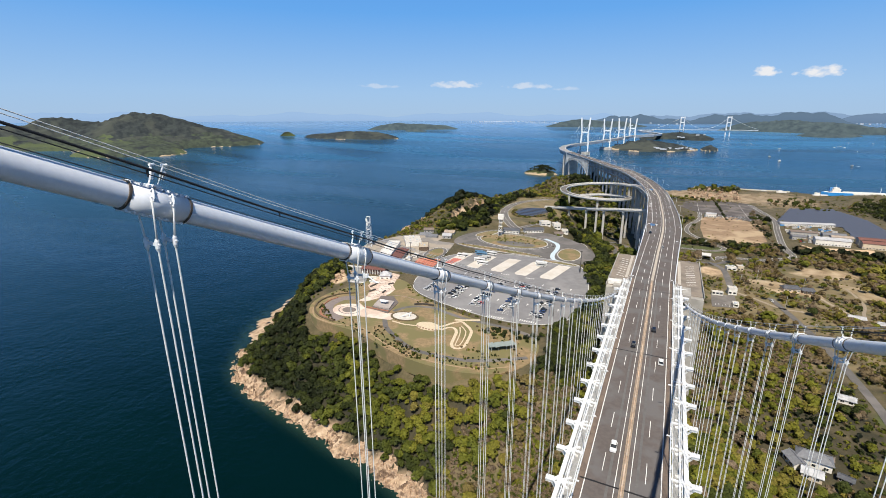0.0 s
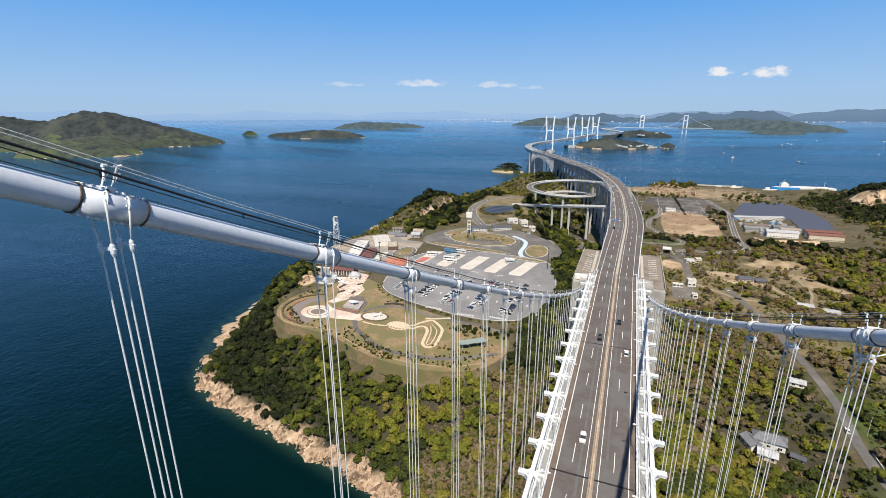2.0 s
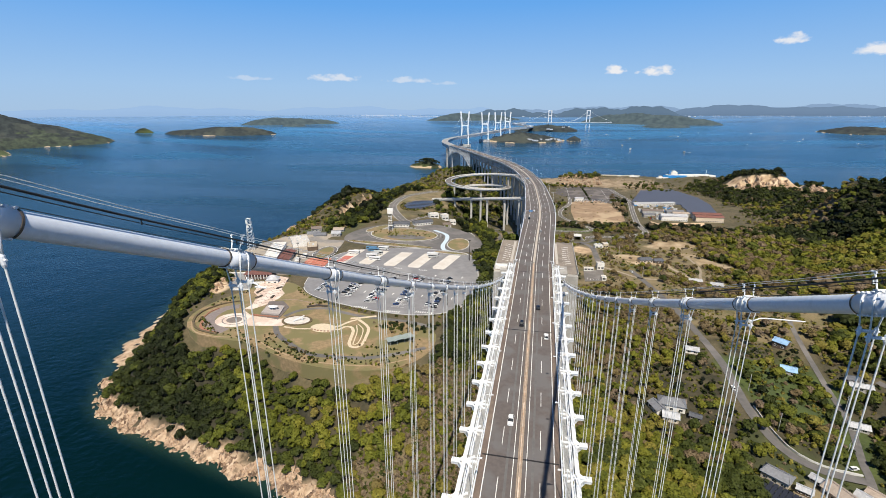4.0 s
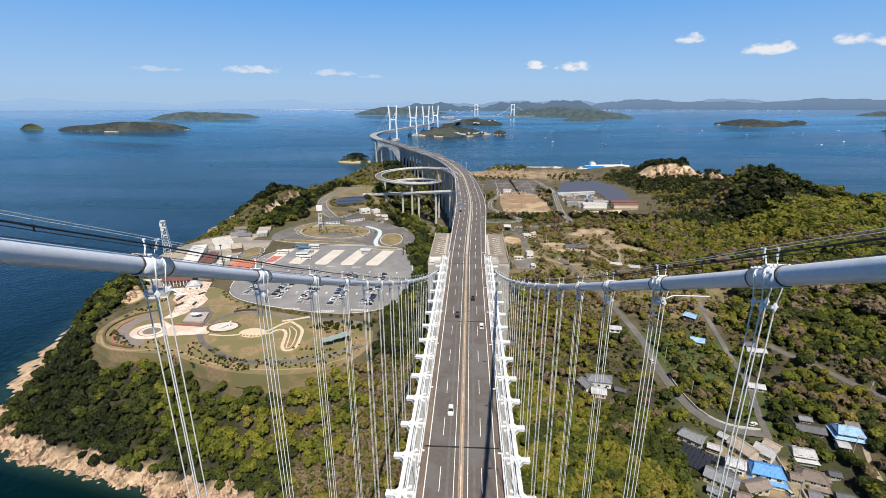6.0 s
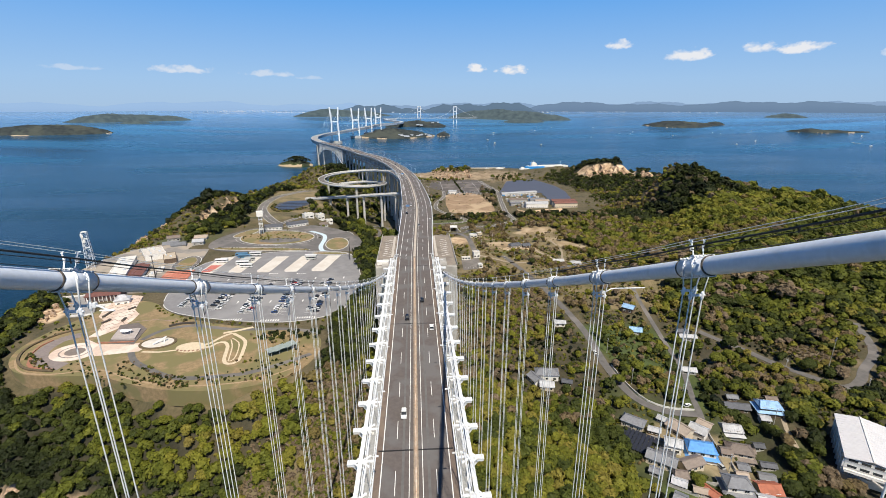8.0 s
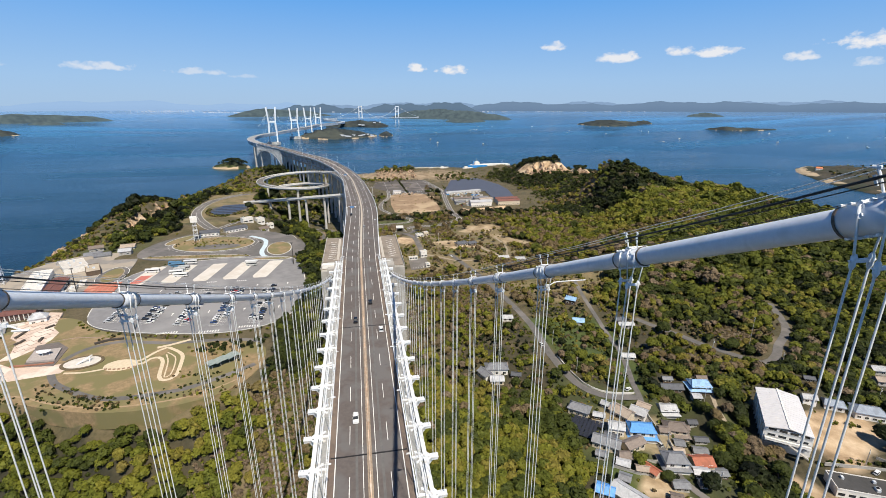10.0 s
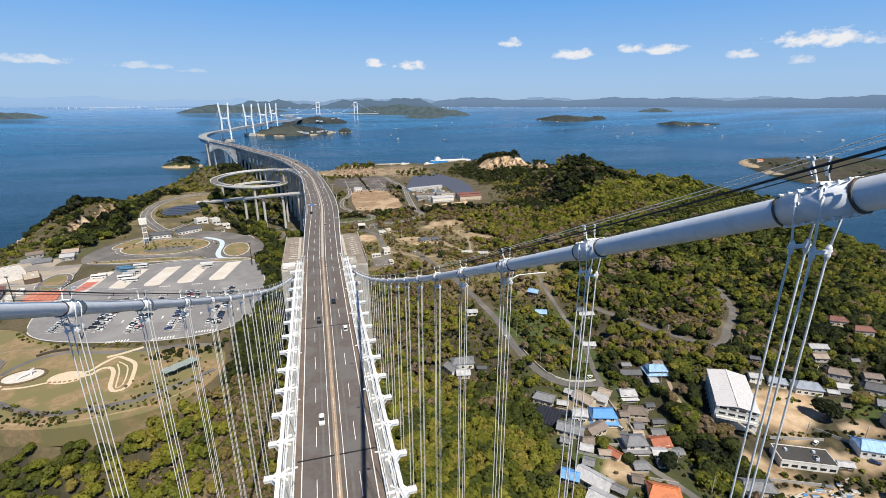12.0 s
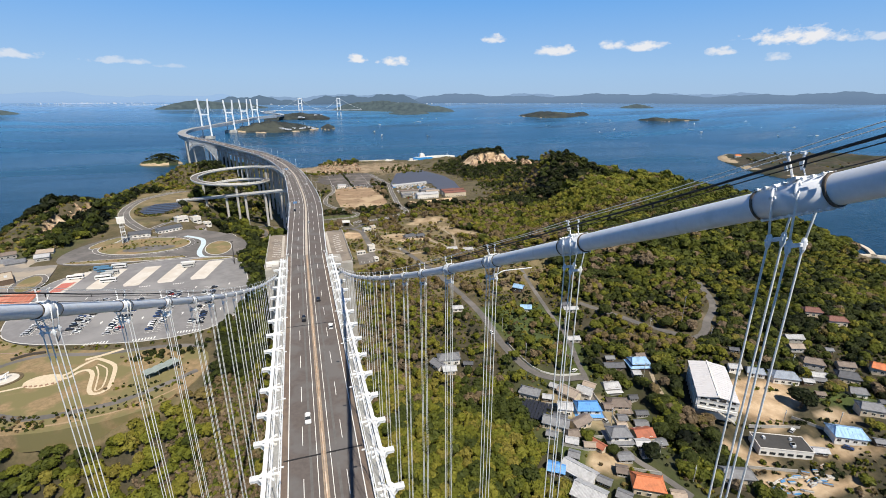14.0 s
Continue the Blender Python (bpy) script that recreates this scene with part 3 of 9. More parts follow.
hill_island("islet_far", "hazy round islet", [(5800, 7560), (6080, 7240), (6500, 7350), (6560, 7800), (6100, 7900)], [(6180, 7560, 240, 66)], WOOD_HAZE_GLOW, 2, 40.0, 8.0)
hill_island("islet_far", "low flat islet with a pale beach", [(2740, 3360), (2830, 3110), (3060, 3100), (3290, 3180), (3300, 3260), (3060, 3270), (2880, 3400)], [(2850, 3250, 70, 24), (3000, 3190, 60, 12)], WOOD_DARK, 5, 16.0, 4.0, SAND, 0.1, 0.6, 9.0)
hill_island("wooded_islet", "small islet with dark pines and sandy foot", [(-440, 1535), (-432, 1495), (-390, 1470), (-340, 1478), (-318, 1510), (-350, 1545), (-400, 1552)], [(-372, 1510, 30, 20)], WOOD_FAR, 6, 4.0, 5.0, SAND, 0.1, 0.9, 8.0)
SPIT = mat("spit_scrub", (0.066, 0.053, 0.034), (0.024, 0.024, 0.013), 0.95, 0.08, col3=(0.028, 0.032, 0.014), scale3=0.02, amount3=0.6, bump=1.0, bscale=0.1)
hill_island("wooded_spit", "low scrubby spit with a wide beach", [(1236, 1115), (1190, 1040), (1110, 900), (1080, 800), (1110, 720), (1230, 640), (1420, 560), (1700, 600), (1780, 900), (1650, 1050), (1450, 1170), (1320, 1190)],
            [(1330, 1060, 60, 14), (1420, 920, 90, 20), (1500, 800, 100, 26), (1560, 980, 80, 18), (1280, 860, 70, 12)], SPIT, 3, 9.0, 4.0, SAND, 0.15, 0.35, 30.0)

# hazy mountain ranges behind the sea, one closed band each
def mountain_range(a0, a1, D, hmin, hmax, col, glow, seed, bumpy=1.0):
    a = np.radians(np.arange(a0, a1, 0.12))
    deg = np.degrees(a)
    prof = 0.5 + 0.26 * np.sin(deg * 0.33 + seed) + 0.17 * np.sin(deg * 0.83 + 2.1 * seed) + bumpy * (0.10 * np.sin(deg * 1.9 + seed * 3) + 0.05 * np.sin(deg * 4.3 + seed) + 0.025 * np.sin(deg * 9.7 + seed))
    fade = step01((deg - a0) / 4) * step01((a1 - deg) / 4)
    h = (hmin + (hmax - hmin) * np.clip(prof, 0, 1.2)) * fade + 5
    vs = []
    for x, z in zip(a, h):
        for dist, zz in ((D, -20), (D * 1.01, z * 0.45), (D * 1.03, z), (D * 1.06, -20)):
            vs.append(drawn_in((EYE.x + dist * math.sin(x), dist * math.cos(x), zz)))
    n = 4
    fs = [(i * n + j, (i + 1) * n + j, (i + 1) * n + (j + 1) % n, i * n + (j + 1) % n) for i in range(len(a) - 1) for j in range(n)]
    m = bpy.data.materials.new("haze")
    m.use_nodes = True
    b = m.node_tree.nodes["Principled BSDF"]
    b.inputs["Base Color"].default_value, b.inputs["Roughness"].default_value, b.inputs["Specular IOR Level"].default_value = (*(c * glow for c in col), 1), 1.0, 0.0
    # flat blue emission paints the haze over the range
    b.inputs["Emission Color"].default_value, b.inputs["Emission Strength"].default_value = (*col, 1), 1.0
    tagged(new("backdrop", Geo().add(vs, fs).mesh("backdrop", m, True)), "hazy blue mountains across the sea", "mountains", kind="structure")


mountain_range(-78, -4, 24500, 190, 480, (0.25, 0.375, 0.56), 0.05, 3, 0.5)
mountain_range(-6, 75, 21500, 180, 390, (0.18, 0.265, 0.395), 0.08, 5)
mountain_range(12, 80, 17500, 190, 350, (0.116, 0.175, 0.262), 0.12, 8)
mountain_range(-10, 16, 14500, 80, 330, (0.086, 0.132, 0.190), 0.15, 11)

# ---- suspension bridge: deck, trusses, cables ----
WHITE_STEEL = mat("white_steel", (0.74, 0.76, 0.78), (0.64, 0.66, 0.68), 0.42, 1.5, col3=(0.60, 0.58, 0.54), scale3=0.6, amount3=0.25)
CABLE_PAINT = mat("cable_paint", (0.70, 0.73, 0.78), (0.64, 0.67, 0.72), 0.36, 3.0, col3=(0.60, 0.63, 0.67), scale3=1.1, amount3=0.1, bump=0.02, bscale=9)
ROPE_PAINT = mat("rope_paint", (0.70, 0.71, 0.70), (0.58, 0.59, 0.58), 0.5, 6.0)
BLACK_RUBBER = mat("black_rubber", (0.02, 0.02, 0.022), (0.012, 0.012, 0.013), 0.6, 4)
ASPHALT = mat("asphalt", (0.117, 0.099, 0.090), (0.093, 0.079, 0.072), 0.88, 0.7, col3=(0.125, 0.116, 0.112), scale3=0.09, bump=0.02, bscale=14)
SHOULDER = mat("shoulder_asphalt", (0.150, 0.112, 0.088), (0.115, 0.088, 0.072), 0.9, 0.9, col3=(0.17, 0.13, 0.10), scale3=0.15)
LINE_WHITE = mat("line_paint", (0.80, 0.79, 0.76), (0.66, 0.65, 0.62), 0.7, 2.5)
CONCRETE = mat("concrete", (0.40, 0.38, 0.345), (0.31, 0.295, 0.265), 0.85, 0.35, col3=(0.29, 0.275, 0.25), scale3=0.08, bump=0.03)
JOINT = mat("expansion_joint", (0.035, 0.033, 0.032), None, 0.6, 3, metal=0.4)

DECK_Z, Y0, Y1 = 89.8, -12.0, 276.0


def cable_z(y):
    return 181.72 - 0.448 * y + 0.00028 * y * y


def cable_slope(y):
    return -0.447 + 0.00056 * y


STATIONS = [11.3 + 12.95 * k for k in range(21)]

road = tagged(new("road", Geo().box((0, (Y0 + Y1) / 2, DECK_Z - 0.25), (18.4, Y1 - Y0, 0.5)).mesh("road", ASPHALT)), "worn grey asphalt bridge road with four lanes", "road", kind="structure")
for s in (-1, 1):
    part("shoulder", Geo().box((s * 9.95, (Y0 + Y1) / 2, DECK_Z - 0.25), (1.5, Y1 - Y0, 0.5)), SHOULDER, road, "rust-stained brownish road shoulder")
    part("edge_line", Geo().box((s * 9.0, (Y0 + Y1) / 2, DECK_Z + 0.004), (0.24, Y1 - Y0, 0.008)), LINE_WHITE, road)
    part("inner_line", Geo().box((s * 1.75, (Y0 + Y1) / 2, DECK_Z + 0.004), (0.17, Y1 - Y0, 0.008)), LINE_WHITE, road)
dash = Geo().box((0, 0, 0), (0.17, 8.0, 0.008)).mesh("lane_dash", LINE_WHITE)
for k in range(15):
    for s in (-1, 1):
        piece("lane_dash", dash, road, pose(s * 5.3, 92.6 - 100 + 20 * k, DECK_Z + 0.005))
for y in (27.3, 104.0, 181.0, 257.0):
    part("expansion_joint", Geo().box((0, y, DECK_Z + 0.006), (20.6, 0.55, 0.012)), JOINT, road, "dark steel expansion joint")
for s in (-1, 1):
    part("wheel_track", Geo().box((s * 3.4, (Y0 + Y1) / 2, DECK_Z + 0.002), (0.7, Y1 - Y0, 0.004)), mat("polished_asphalt", (0.135, 0.128, 0.122), (0.105, 0.10, 0.096), 0.8, 0.4), road)

# median with rusty guard rail
median = thing("median_barrier", "low rust-streaked steel barrier along the bridge centreline", "barrier")
part("kerb", Geo().box((0, (Y0 + Y1) / 2, DECK_Z + 0.06), (1.3, Y1 - Y0, 0.12)), mat("median_concrete", (0.36, 0.29, 0.22), (0.24, 0.18, 0.13), 0.9, 1.2), median)
rail_len = Geo().box((0, 0, 0), (0.34, 3.84, 0.55)).mesh("rail_panel", mat("rail_panel", (0.45, 0.28, 0.17), (0.52, 0.45, 0.38), 0.75, 0.5, vary=0.25))
for k in range(70):
    piece("rail_panel", rail_len, median, pose(0, Y0 + 3 + 4 * k, DECK_Z + 0.44))

# guard rails along both edges
for s in (-1, 1):
    rail = thing("guard_rail", "white steel guard rail along the bridge edge", "guard rail", "bridge guard rails")
    for dz, w in ((0.35, 0.10), (0.7, 0.10), (1.05, 0.16)):
        part("rail", Geo().box((s * 10.75, (Y0 + Y1) / 2, DECK_Z + dz), (w, Y1 - Y0, 0.14)), WHITE_STEEL, rail)
    post = Geo().box((0, 0, 0.53), (0.16, 0.14, 1.06)).mesh("post", WHITE_STEEL)
    for k in range(96):
        piece("post", post, rail, pose(s * 10.86, Y0 + 1 + 3 * k, DECK_Z))
    part("edge_beam", Geo().box((s * 10.95, (Y0 + Y1) / 2, DECK_Z - 0.35), (0.35, Y1 - Y0, 0.9)), WHITE_STEEL, rail)

# stiffening trusses
CHORD_X, CHORD_Z, LOW_Z = 15.0, 88.0, 75.5
for s in (-1, 1):
    truss = thing("stiffening_truss", "white painted steel truss beside the bridge road", "truss", "bridge trusses")
    x = s * CHORD_X
    part("top_chord", Geo().box((x, (Y0 + Y1) / 2, CHORD_Z), (1.15, Y1 - Y0, 1.0)), WHITE_STEEL, truss)
    for px, pr in ((13.5, 0.22), (14.0, 0.12), (11.6, 0.16)):
        part("service_pipe", Geo().tube([(s * px, Y0, CHORD_Z + 0.35), (s * px, Y1, CHORD_Z + 0.35)], pr, 8), WHITE_STEEL, truss, "white service pipe")
    part("bottom_chord", Geo().box((x, (Y0 + Y1) / 2, LOW_Z), (0.9, Y1 - Y0, 0.9)), WHITE_STEEL, truss)
    part("walkway", Geo().box((s * 12.3, (Y0 + Y1) / 2, DECK_Z - 1.5), (1.6, Y1 - Y0, 0.12)), mat("grating", (0.34, 0.34, 0.33), (0.24, 0.24, 0.23), 0.7, 2), truss, "grey maintenance walkway grating")
    part("walkway_rail", Geo().box((s * 13.2, (Y0 + Y1) / 2, DECK_Z - 0.55), (0.07, Y1 - Y0, 0.07)).box((s * 13.2, (Y0 + Y1) / 2, DECK_Z - 0.95), (0.05, Y1 - Y0, 0.05)), WHITE_STEEL, truss)
    # bracket: a stub beam past the chord, an end plate for the hangers, and struts inwards
    bracket = Geo().box((s * 14.4, 0, 0.52), (7.2, 0.75, 0.28)).box((s * 14.4, 0, 0.1), (7.2, 0.22, 0.9)).box((s * 14.4, 0, -0.36), (7.2, 0.75, 0.24)).mesh("bracket", WHITE_STEEL)
    bits = [("anchor_plate", Geo().box((s * 17.5, 0, 0.30), (2.1, 1.75, 0.32))), ("knee_brace", Geo().beam((s * 17.2, 0, -0.3), (s * 15.2, 0, -3.1), 0.5, 0.55))]
    for dy in (-1, 1):
        bits.append(("side_plate", Geo().box((s * 17.5, dy * 0.62, -0.1), (1.9, 0.12, 1.0))))
        bits.append(("strut", Geo().beam((s * 14.9, 0, 0.35), (s * 12.6, dy * 1.9, 0.35), 0.5, 0.5)))
        bits.append(("strut", Geo().beam((s * 15.2, dy * 1.9, 0.1), (s * 16.8, 0, 0.1), 0.4, 0.5)))
        bits.append(("foot", Geo().box((s * 12.6, dy * 1.9, 0.35), (0.7, 0.7, 0.6))))
    bits = [(nm, g.mesh(nm, WHITE_STEEL)) for nm, g in bits]
    web = Geo().beam((x, 0, LOW_Z - CHORD_Z), (x, 0, 0), 0.6, 0.6)
    web.beam((x, 0, LOW_Z - CHORD_Z), (x, 6.475, 0), 0.5, 0.55).beam((x, 6.475, 0), (x, 12.95, LOW_Z - CHORD_Z), 0.5, 0.55)
    webm = web.mesh("web_member", WHITE_STEEL)
    lat = Geo().beam((s * 14.6, 0, -1.4), (s * 11.1, 6.475, -1.4), 0.26, 0.25).beam((s * 11.1, 6.475, -1.4), (s * 14.6, 12.95, -1.4), 0.26, 0.25)
    latm = lat.mesh("lateral_brace", WHITE_STEEL)
    for y in [STATIONS[0] - 12.95] + STATIONS[:-1]:
        piece("web_member", webm, truss, pose(0, y, CHORD_Z))
        piece("lateral_brace", latm, truss, pose(0, y, CHORD_Z))
    for y in STATIONS:
        br = piece("bracket", bracket, truss, pose(0, y, CHORD_Z))
        for nm, me in bits:
            piece(nm, me, br, Matrix.Identity(4))
cross = Geo().box((0, 0, 0), (22, 0.6, 2.2)).mesh("floor_beam", WHITE_STEEL)
frame_under = thing("deck_frame", "white steel floor beams under the bridge road", "floor beams")
for y in STATIONS:
    piece("floor_beam", cross, frame_under, pose(0, y, DECK_Z - 1.7))
for x in (-8, -3, 3, 8):
    part("stringer", Geo().box((x, (Y0 + Y1) / 2, DECK_Z - 1.0), (0.4, Y1 - Y0, 0.9)), WHITE_STEEL, frame_under)

# main cables
band = Geo()
band.tube([(0, -1.25, 0), (0, 1.25, 0)], 0.565, 28)
bandm = band.mesh("cable_band", CABLE_PAINT)
bandm.shade_smooth()
ringm = Geo().tube([(0, -0.045, 0), (0, 0.045, 0)], 0.59, 28).mesh("end_seal", mat("end_seal", (0.10, 0.075, 0.055), (0.03, 0.028, 0.027), 0.7, 5))
boltg = Geo()
for k in range(8):
    for sx in (-1, 1):
        y = -1.15 + 2.3 * k / 7
        boltg.tube([(-0.26, y, sx * 0.575), (0.26, y, sx * 0.575)], 0.035, 8)
        for ex in (-0.27, 0.27):
            boltg.tube([(ex - 0.05, y, sx * 0.575), (ex + 0.05, y, sx * 0.575)], 0.055, 6)
boltm = boltg.box((0, 0, 0.575), (0.22, 2.44, 0.09)).box((0, 0, -0.575), (0.22, 2.44, 0.09)).mesh("clamp_bolts", WHITE_STEEL)
saddleg = Geo()
for dy in (-0.42, 0.42):
    arc = [(0.60 * math.cos(a), dy, 0.60 * math.sin(a)) for a in np.linspace(0, math.pi, 17)]
    saddleg.tube(arc, 0.05, 8)
    for sx in (-1, 1):
        for a in (0.2, 0.75):
            saddleg.box((sx * 0.585 * math.cos(a), dy - 0.09, 0.585 * math.sin(a)), (0.06, 0.05, 0.10)).box((sx * 0.585 * math.cos(a), dy + 0.09, 0.585 * math.sin(a)), (0.06, 0.05, 0.10))
saddlem = saddleg.mesh("rope_saddle", WHITE_STEEL)
postg = Geo()
for sx in (-1, 1):
    postg.tube([(sx * 0.30, -0.2, 0.62), (sx * 0.30, -0.2, 1.08), (sx * 0.40, -0.25, 1.48)], 0.05, 8)
    postg.tube([(sx * 0.36, -0.33, 1.48), (sx * 0.44, -0.12, 1.57)], 0.06, 8)
    postg.box((sx * 0.37, -0.10, 1.12), (0.07, 0.09, 0.36))
postg.box((0, -0.2, 0.64), (0.74, 0.32, 0.10))
postm = postg.mesh("rope_post", WHITE_STEEL)
rope = Geo().tube([(0, 0, 0), (0, 0, -1)], 0.041, 8).mesh("hanger_rope", ROPE_PAINT)
rope.shade_smooth()
spreadg = Geo()
ROPE_IN = 0.36
spreadg.box((0, 0, 0), (2 * ROPE_IN, 0.10, 0.13))
for sx in (-1, 1):
    spreadg.tube([(sx * ROPE_IN, 0, -0.30), (sx * ROPE_IN, 0, -0.17), (sx * ROPE_IN, 0, 0.14), (sx * ROPE_IN, 0, 0.24)], [0.055, 0.10, 0.10, 0.055], 10)
    spreadg.tube([(sx * (ROPE_IN + 0.05), 0, 0.0), (sx * (ROPE_IN + 0.17), 0, 0.0)], 0.045, 8)
spreadm = spreadg.mesh("rope_spreader", WHITE_STEEL)
for s in (-1, 1):
    x = s * 17.5
    mc = thing("main_cable", "pale grey painted suspension cable with clamped hanger ropes", "suspension cable", "bridge main cables")
    ys = np.linspace(-6, 274, 90)
    part("cable", Geo().tube([(x, y, cable_z(y)) for y in ys], 0.53, 28), CABLE_PAINT, mc, smooth=True)
    for y in STATIONS[:-1]:
        tilt = math.degrees(math.atan(cable_slope(y)))
        m = pose(x, y, cable_z(y), tilt)
        bd = piece("cable_band", bandm, mc, m)
        for nm, me in (("clamp_bolts", boltm), ("rope_saddle", saddlem)):
            piece(nm, me, bd, Matrix.Identity(4))
        for dy in (-1.27, 1.27):
            piece("end_seal", ringm, bd, pose(0, dy, 0))
        piece("rope_post", postm, mc, m)
        zc = cable_z(y) - 1.62
        drawn = zc > CHORD_Z + 4
        for sy in (-1, 1):
            for sx in (-1, 1):
                # from the side of the clamp the rope runs in to the spreader, and from there straight down
                low = Vector((x + sx * (ROPE_IN if drawn else 0.60), y + sy * 0.37, zc if drawn else CHORD_Z + 0.3))
                top = Vector((x + sx * 0.60, y + sy * 0.42, cable_z(y) + sy * 0.42 * cable_slope(y) + 0.1))
                way = top - low
                piece("hanger_rope", rope, mc, Matrix.Translation(top) @ way.to_track_quat("Z", "Y").to_matrix().to_4x4() @ Matrix.Diagonal((1, 1, way.length, 1)))
                if drawn:
                    piece("hanger_rope", rope, mc, Matrix.Translation(low) @ Matrix.Diagonal((1, 1, zc - CHORD_Z - 0.3, 1)))
        if drawn:
            for sy in (-1, 1):
                piece("rope_spreader", spreadm, mc, pose(x, y + sy * 0.37, zc))
    # hand ropes and service cables above
    for nm, dx, dz, r, m in (("hand_rope", -0.42, 1.58, 0.02, ROPE_PAINT), ("hand_rope", 0.42, 1.58, 0.02, ROPE_PAINT),
                             ("power_cable", -0.46 * s, 1.18, 0.055, BLACK_RUBBER), ("signal_cable", -0.46 * s, 0.99, 0.022, BLACK_RUBBER), ("signal_cable", 0.40 * s, 0.68, 0.02, BLACK_RUBBER)):
        part(nm, Geo().tube([(x + dx, y, cable_z(y) + dz * 1.09 - 0.05 * math.sin((y - STATIONS[0] + 0.9) / 12.95 * math.pi) ** 2) for y in np.linspace(-6, 262, 170)], r, 6), m, mc, smooth=True)
    tie = Geo().box((0, 0, 0), (0.05, 0.05, 0.34)).mesh("cable_tie", BLACK_RUBBER)
    for y in np.arange(4.5, 200, 12.95 / 2):
        if abs((y - STATIONS[0]) % 12.95) > 2:
            piece("cable_tie", tie, mc, pose(x - 0.46 * s, y, cable_z(y) + 1.14))

# lamp arms hung on two of the spreaders
for s, y in ((1, STATIONS[2]), (-1, STATIONS[1])):
    arm = thing("lamp_arm", "slender white bent pipe arm on the hanger ropes", "pipe arm", at=pose(s * 17.5, y, cable_z(y) - 1.6))
    part("pipe", Geo().tube([(0.6, 0.4, 0), (0.8, 0.4, 0.08 * s), (1.25, 0.4, 0.32 * s), (1.6, 0.4, 0.36 * s), (2.6 + 1.8 * s, 0.4, 0.34 * s)], 0.05, 8), WHITE_STEEL, arm)
    part("bracket", Geo().box((0.6, 0.4, 0), (0.2, 0.2, 0.24)), WHITE_STEEL, arm)

# street lamps on the bridge
def street_lamp():
    t = thing("street_lamp", "slim white bridge lamp with a short arm", "street lamp", "bridge street lamps")
    part("pole", Geo().tube([(0, 0, 0), (0, 0, 10.6), (-0.15, 0, 11.0)], [0.12, 0.09, 0.08], 8), WHITE_STEEL, t)
    part("arm", Geo().tube([(-0.1, 0, 10.9), (-0.9, 0, 11.15), (-1.5, 0, 11.2)], 0.05, 8), WHITE_STEEL, t)
    part("lamp_head", Geo().box((-1.85, 0, 11.2), (0.95, 0.44, 0.2), taper=0.8), WHITE_STEEL, t)
    return t


lamp = None
for k in range(9):
    for s in (-1, 1):
        m = pose(s * 11.05, 37.9 + 25.95 * k, DECK_Z - 0.2, 0, 0, 0 if s > 0 else 180)
        if lamp is None:
            lamp = street_lamp()
            lamp.matrix_world = m
        else:
            copy_thing(lamp, m)

# ---- viaduct, spiral ramp, far bridges ----
VIA = [(0, 274, 89.8), (1, 330, 89.8), (2.5, 424, 89.8), (-1, 512, 89.8), (-9, 617, 89.8), (-29, 741, 89), (-66, 892, 86), (-111, 1016, 83.5), (-183, 1222, 79.5),
       (-285, 1490, 74), (-372, 1790, 67), (-415, 2080, 61), (-415, 2300, 58), (-395, 2450, 57), (-345, 2860, 56), (-300, 3230, 54), (-268, 3650, 52), (-150, 4050, 50)]
via_line = spline(VIA, 9)
via_near = [p for p in via_line if p.y < 1500]
via_far = [drawn_in(p) for p in via_line if p.y >= 1480]
viaduct = thing("viaduct", "long curved concrete road viaduct on tall piers", "viaduct")


def via_half(p):
    return 11.0 + 2.6 * math.exp(-((p.y - 450) / 130) ** 2)


def lane_strip(pts, a, b, dz=0.0):
    """A strip between two sideways distances (functions of the place) along a line."""
    vs, fs = [], []
    for i, p in enumerate(pts):
        d = pts[min(i + 1, len(pts) - 1)] - pts[max(i - 1, 0)]
        side = Vector((d.y, -d.x, 0)).normalized()
        for q in (a, b):
            vs.append(p + side * (q(p) if callable(q) else q) + Vector((0, 0, dz)))
    fs = [(2 * i, 2 * i + 1, 2 * i + 3, 2 * i + 2) for i in range(len(pts) - 1)]
    return Geo().add(vs, fs)


def slab(pts, half, top, depth):
    vs, fs = [], []
    for i, p in enumerate(pts):
        d = pts[min(i + 1, len(pts) - 1)] - pts[max(i - 1, 0)]
        side = Vector((d.y, -d.x, 0)).normalized()
        h = half(p) if callable(half) else half
        vs += [p + side * -h + Vector((0, 0, top)), p + side * h + Vector((0, 0, top)), p + side * h * 0.8 + Vector((0, 0, top - depth)), p + side * -h * 0.8 + Vector((0, 0, top - depth))]
    n = 4
    for i in range(len(pts) - 1):
        fs += [(i * n + k, (i + 1) * n + k, (i + 1) * n + (k + 1) % n, i * n + (k + 1) % n) for k in range(n)]
    fs += [(0, 1, 2, 3), tuple(len(vs) - 1 - k for k in range(4))]
    return Geo().add(vs, [f[::-1] for f in fs])


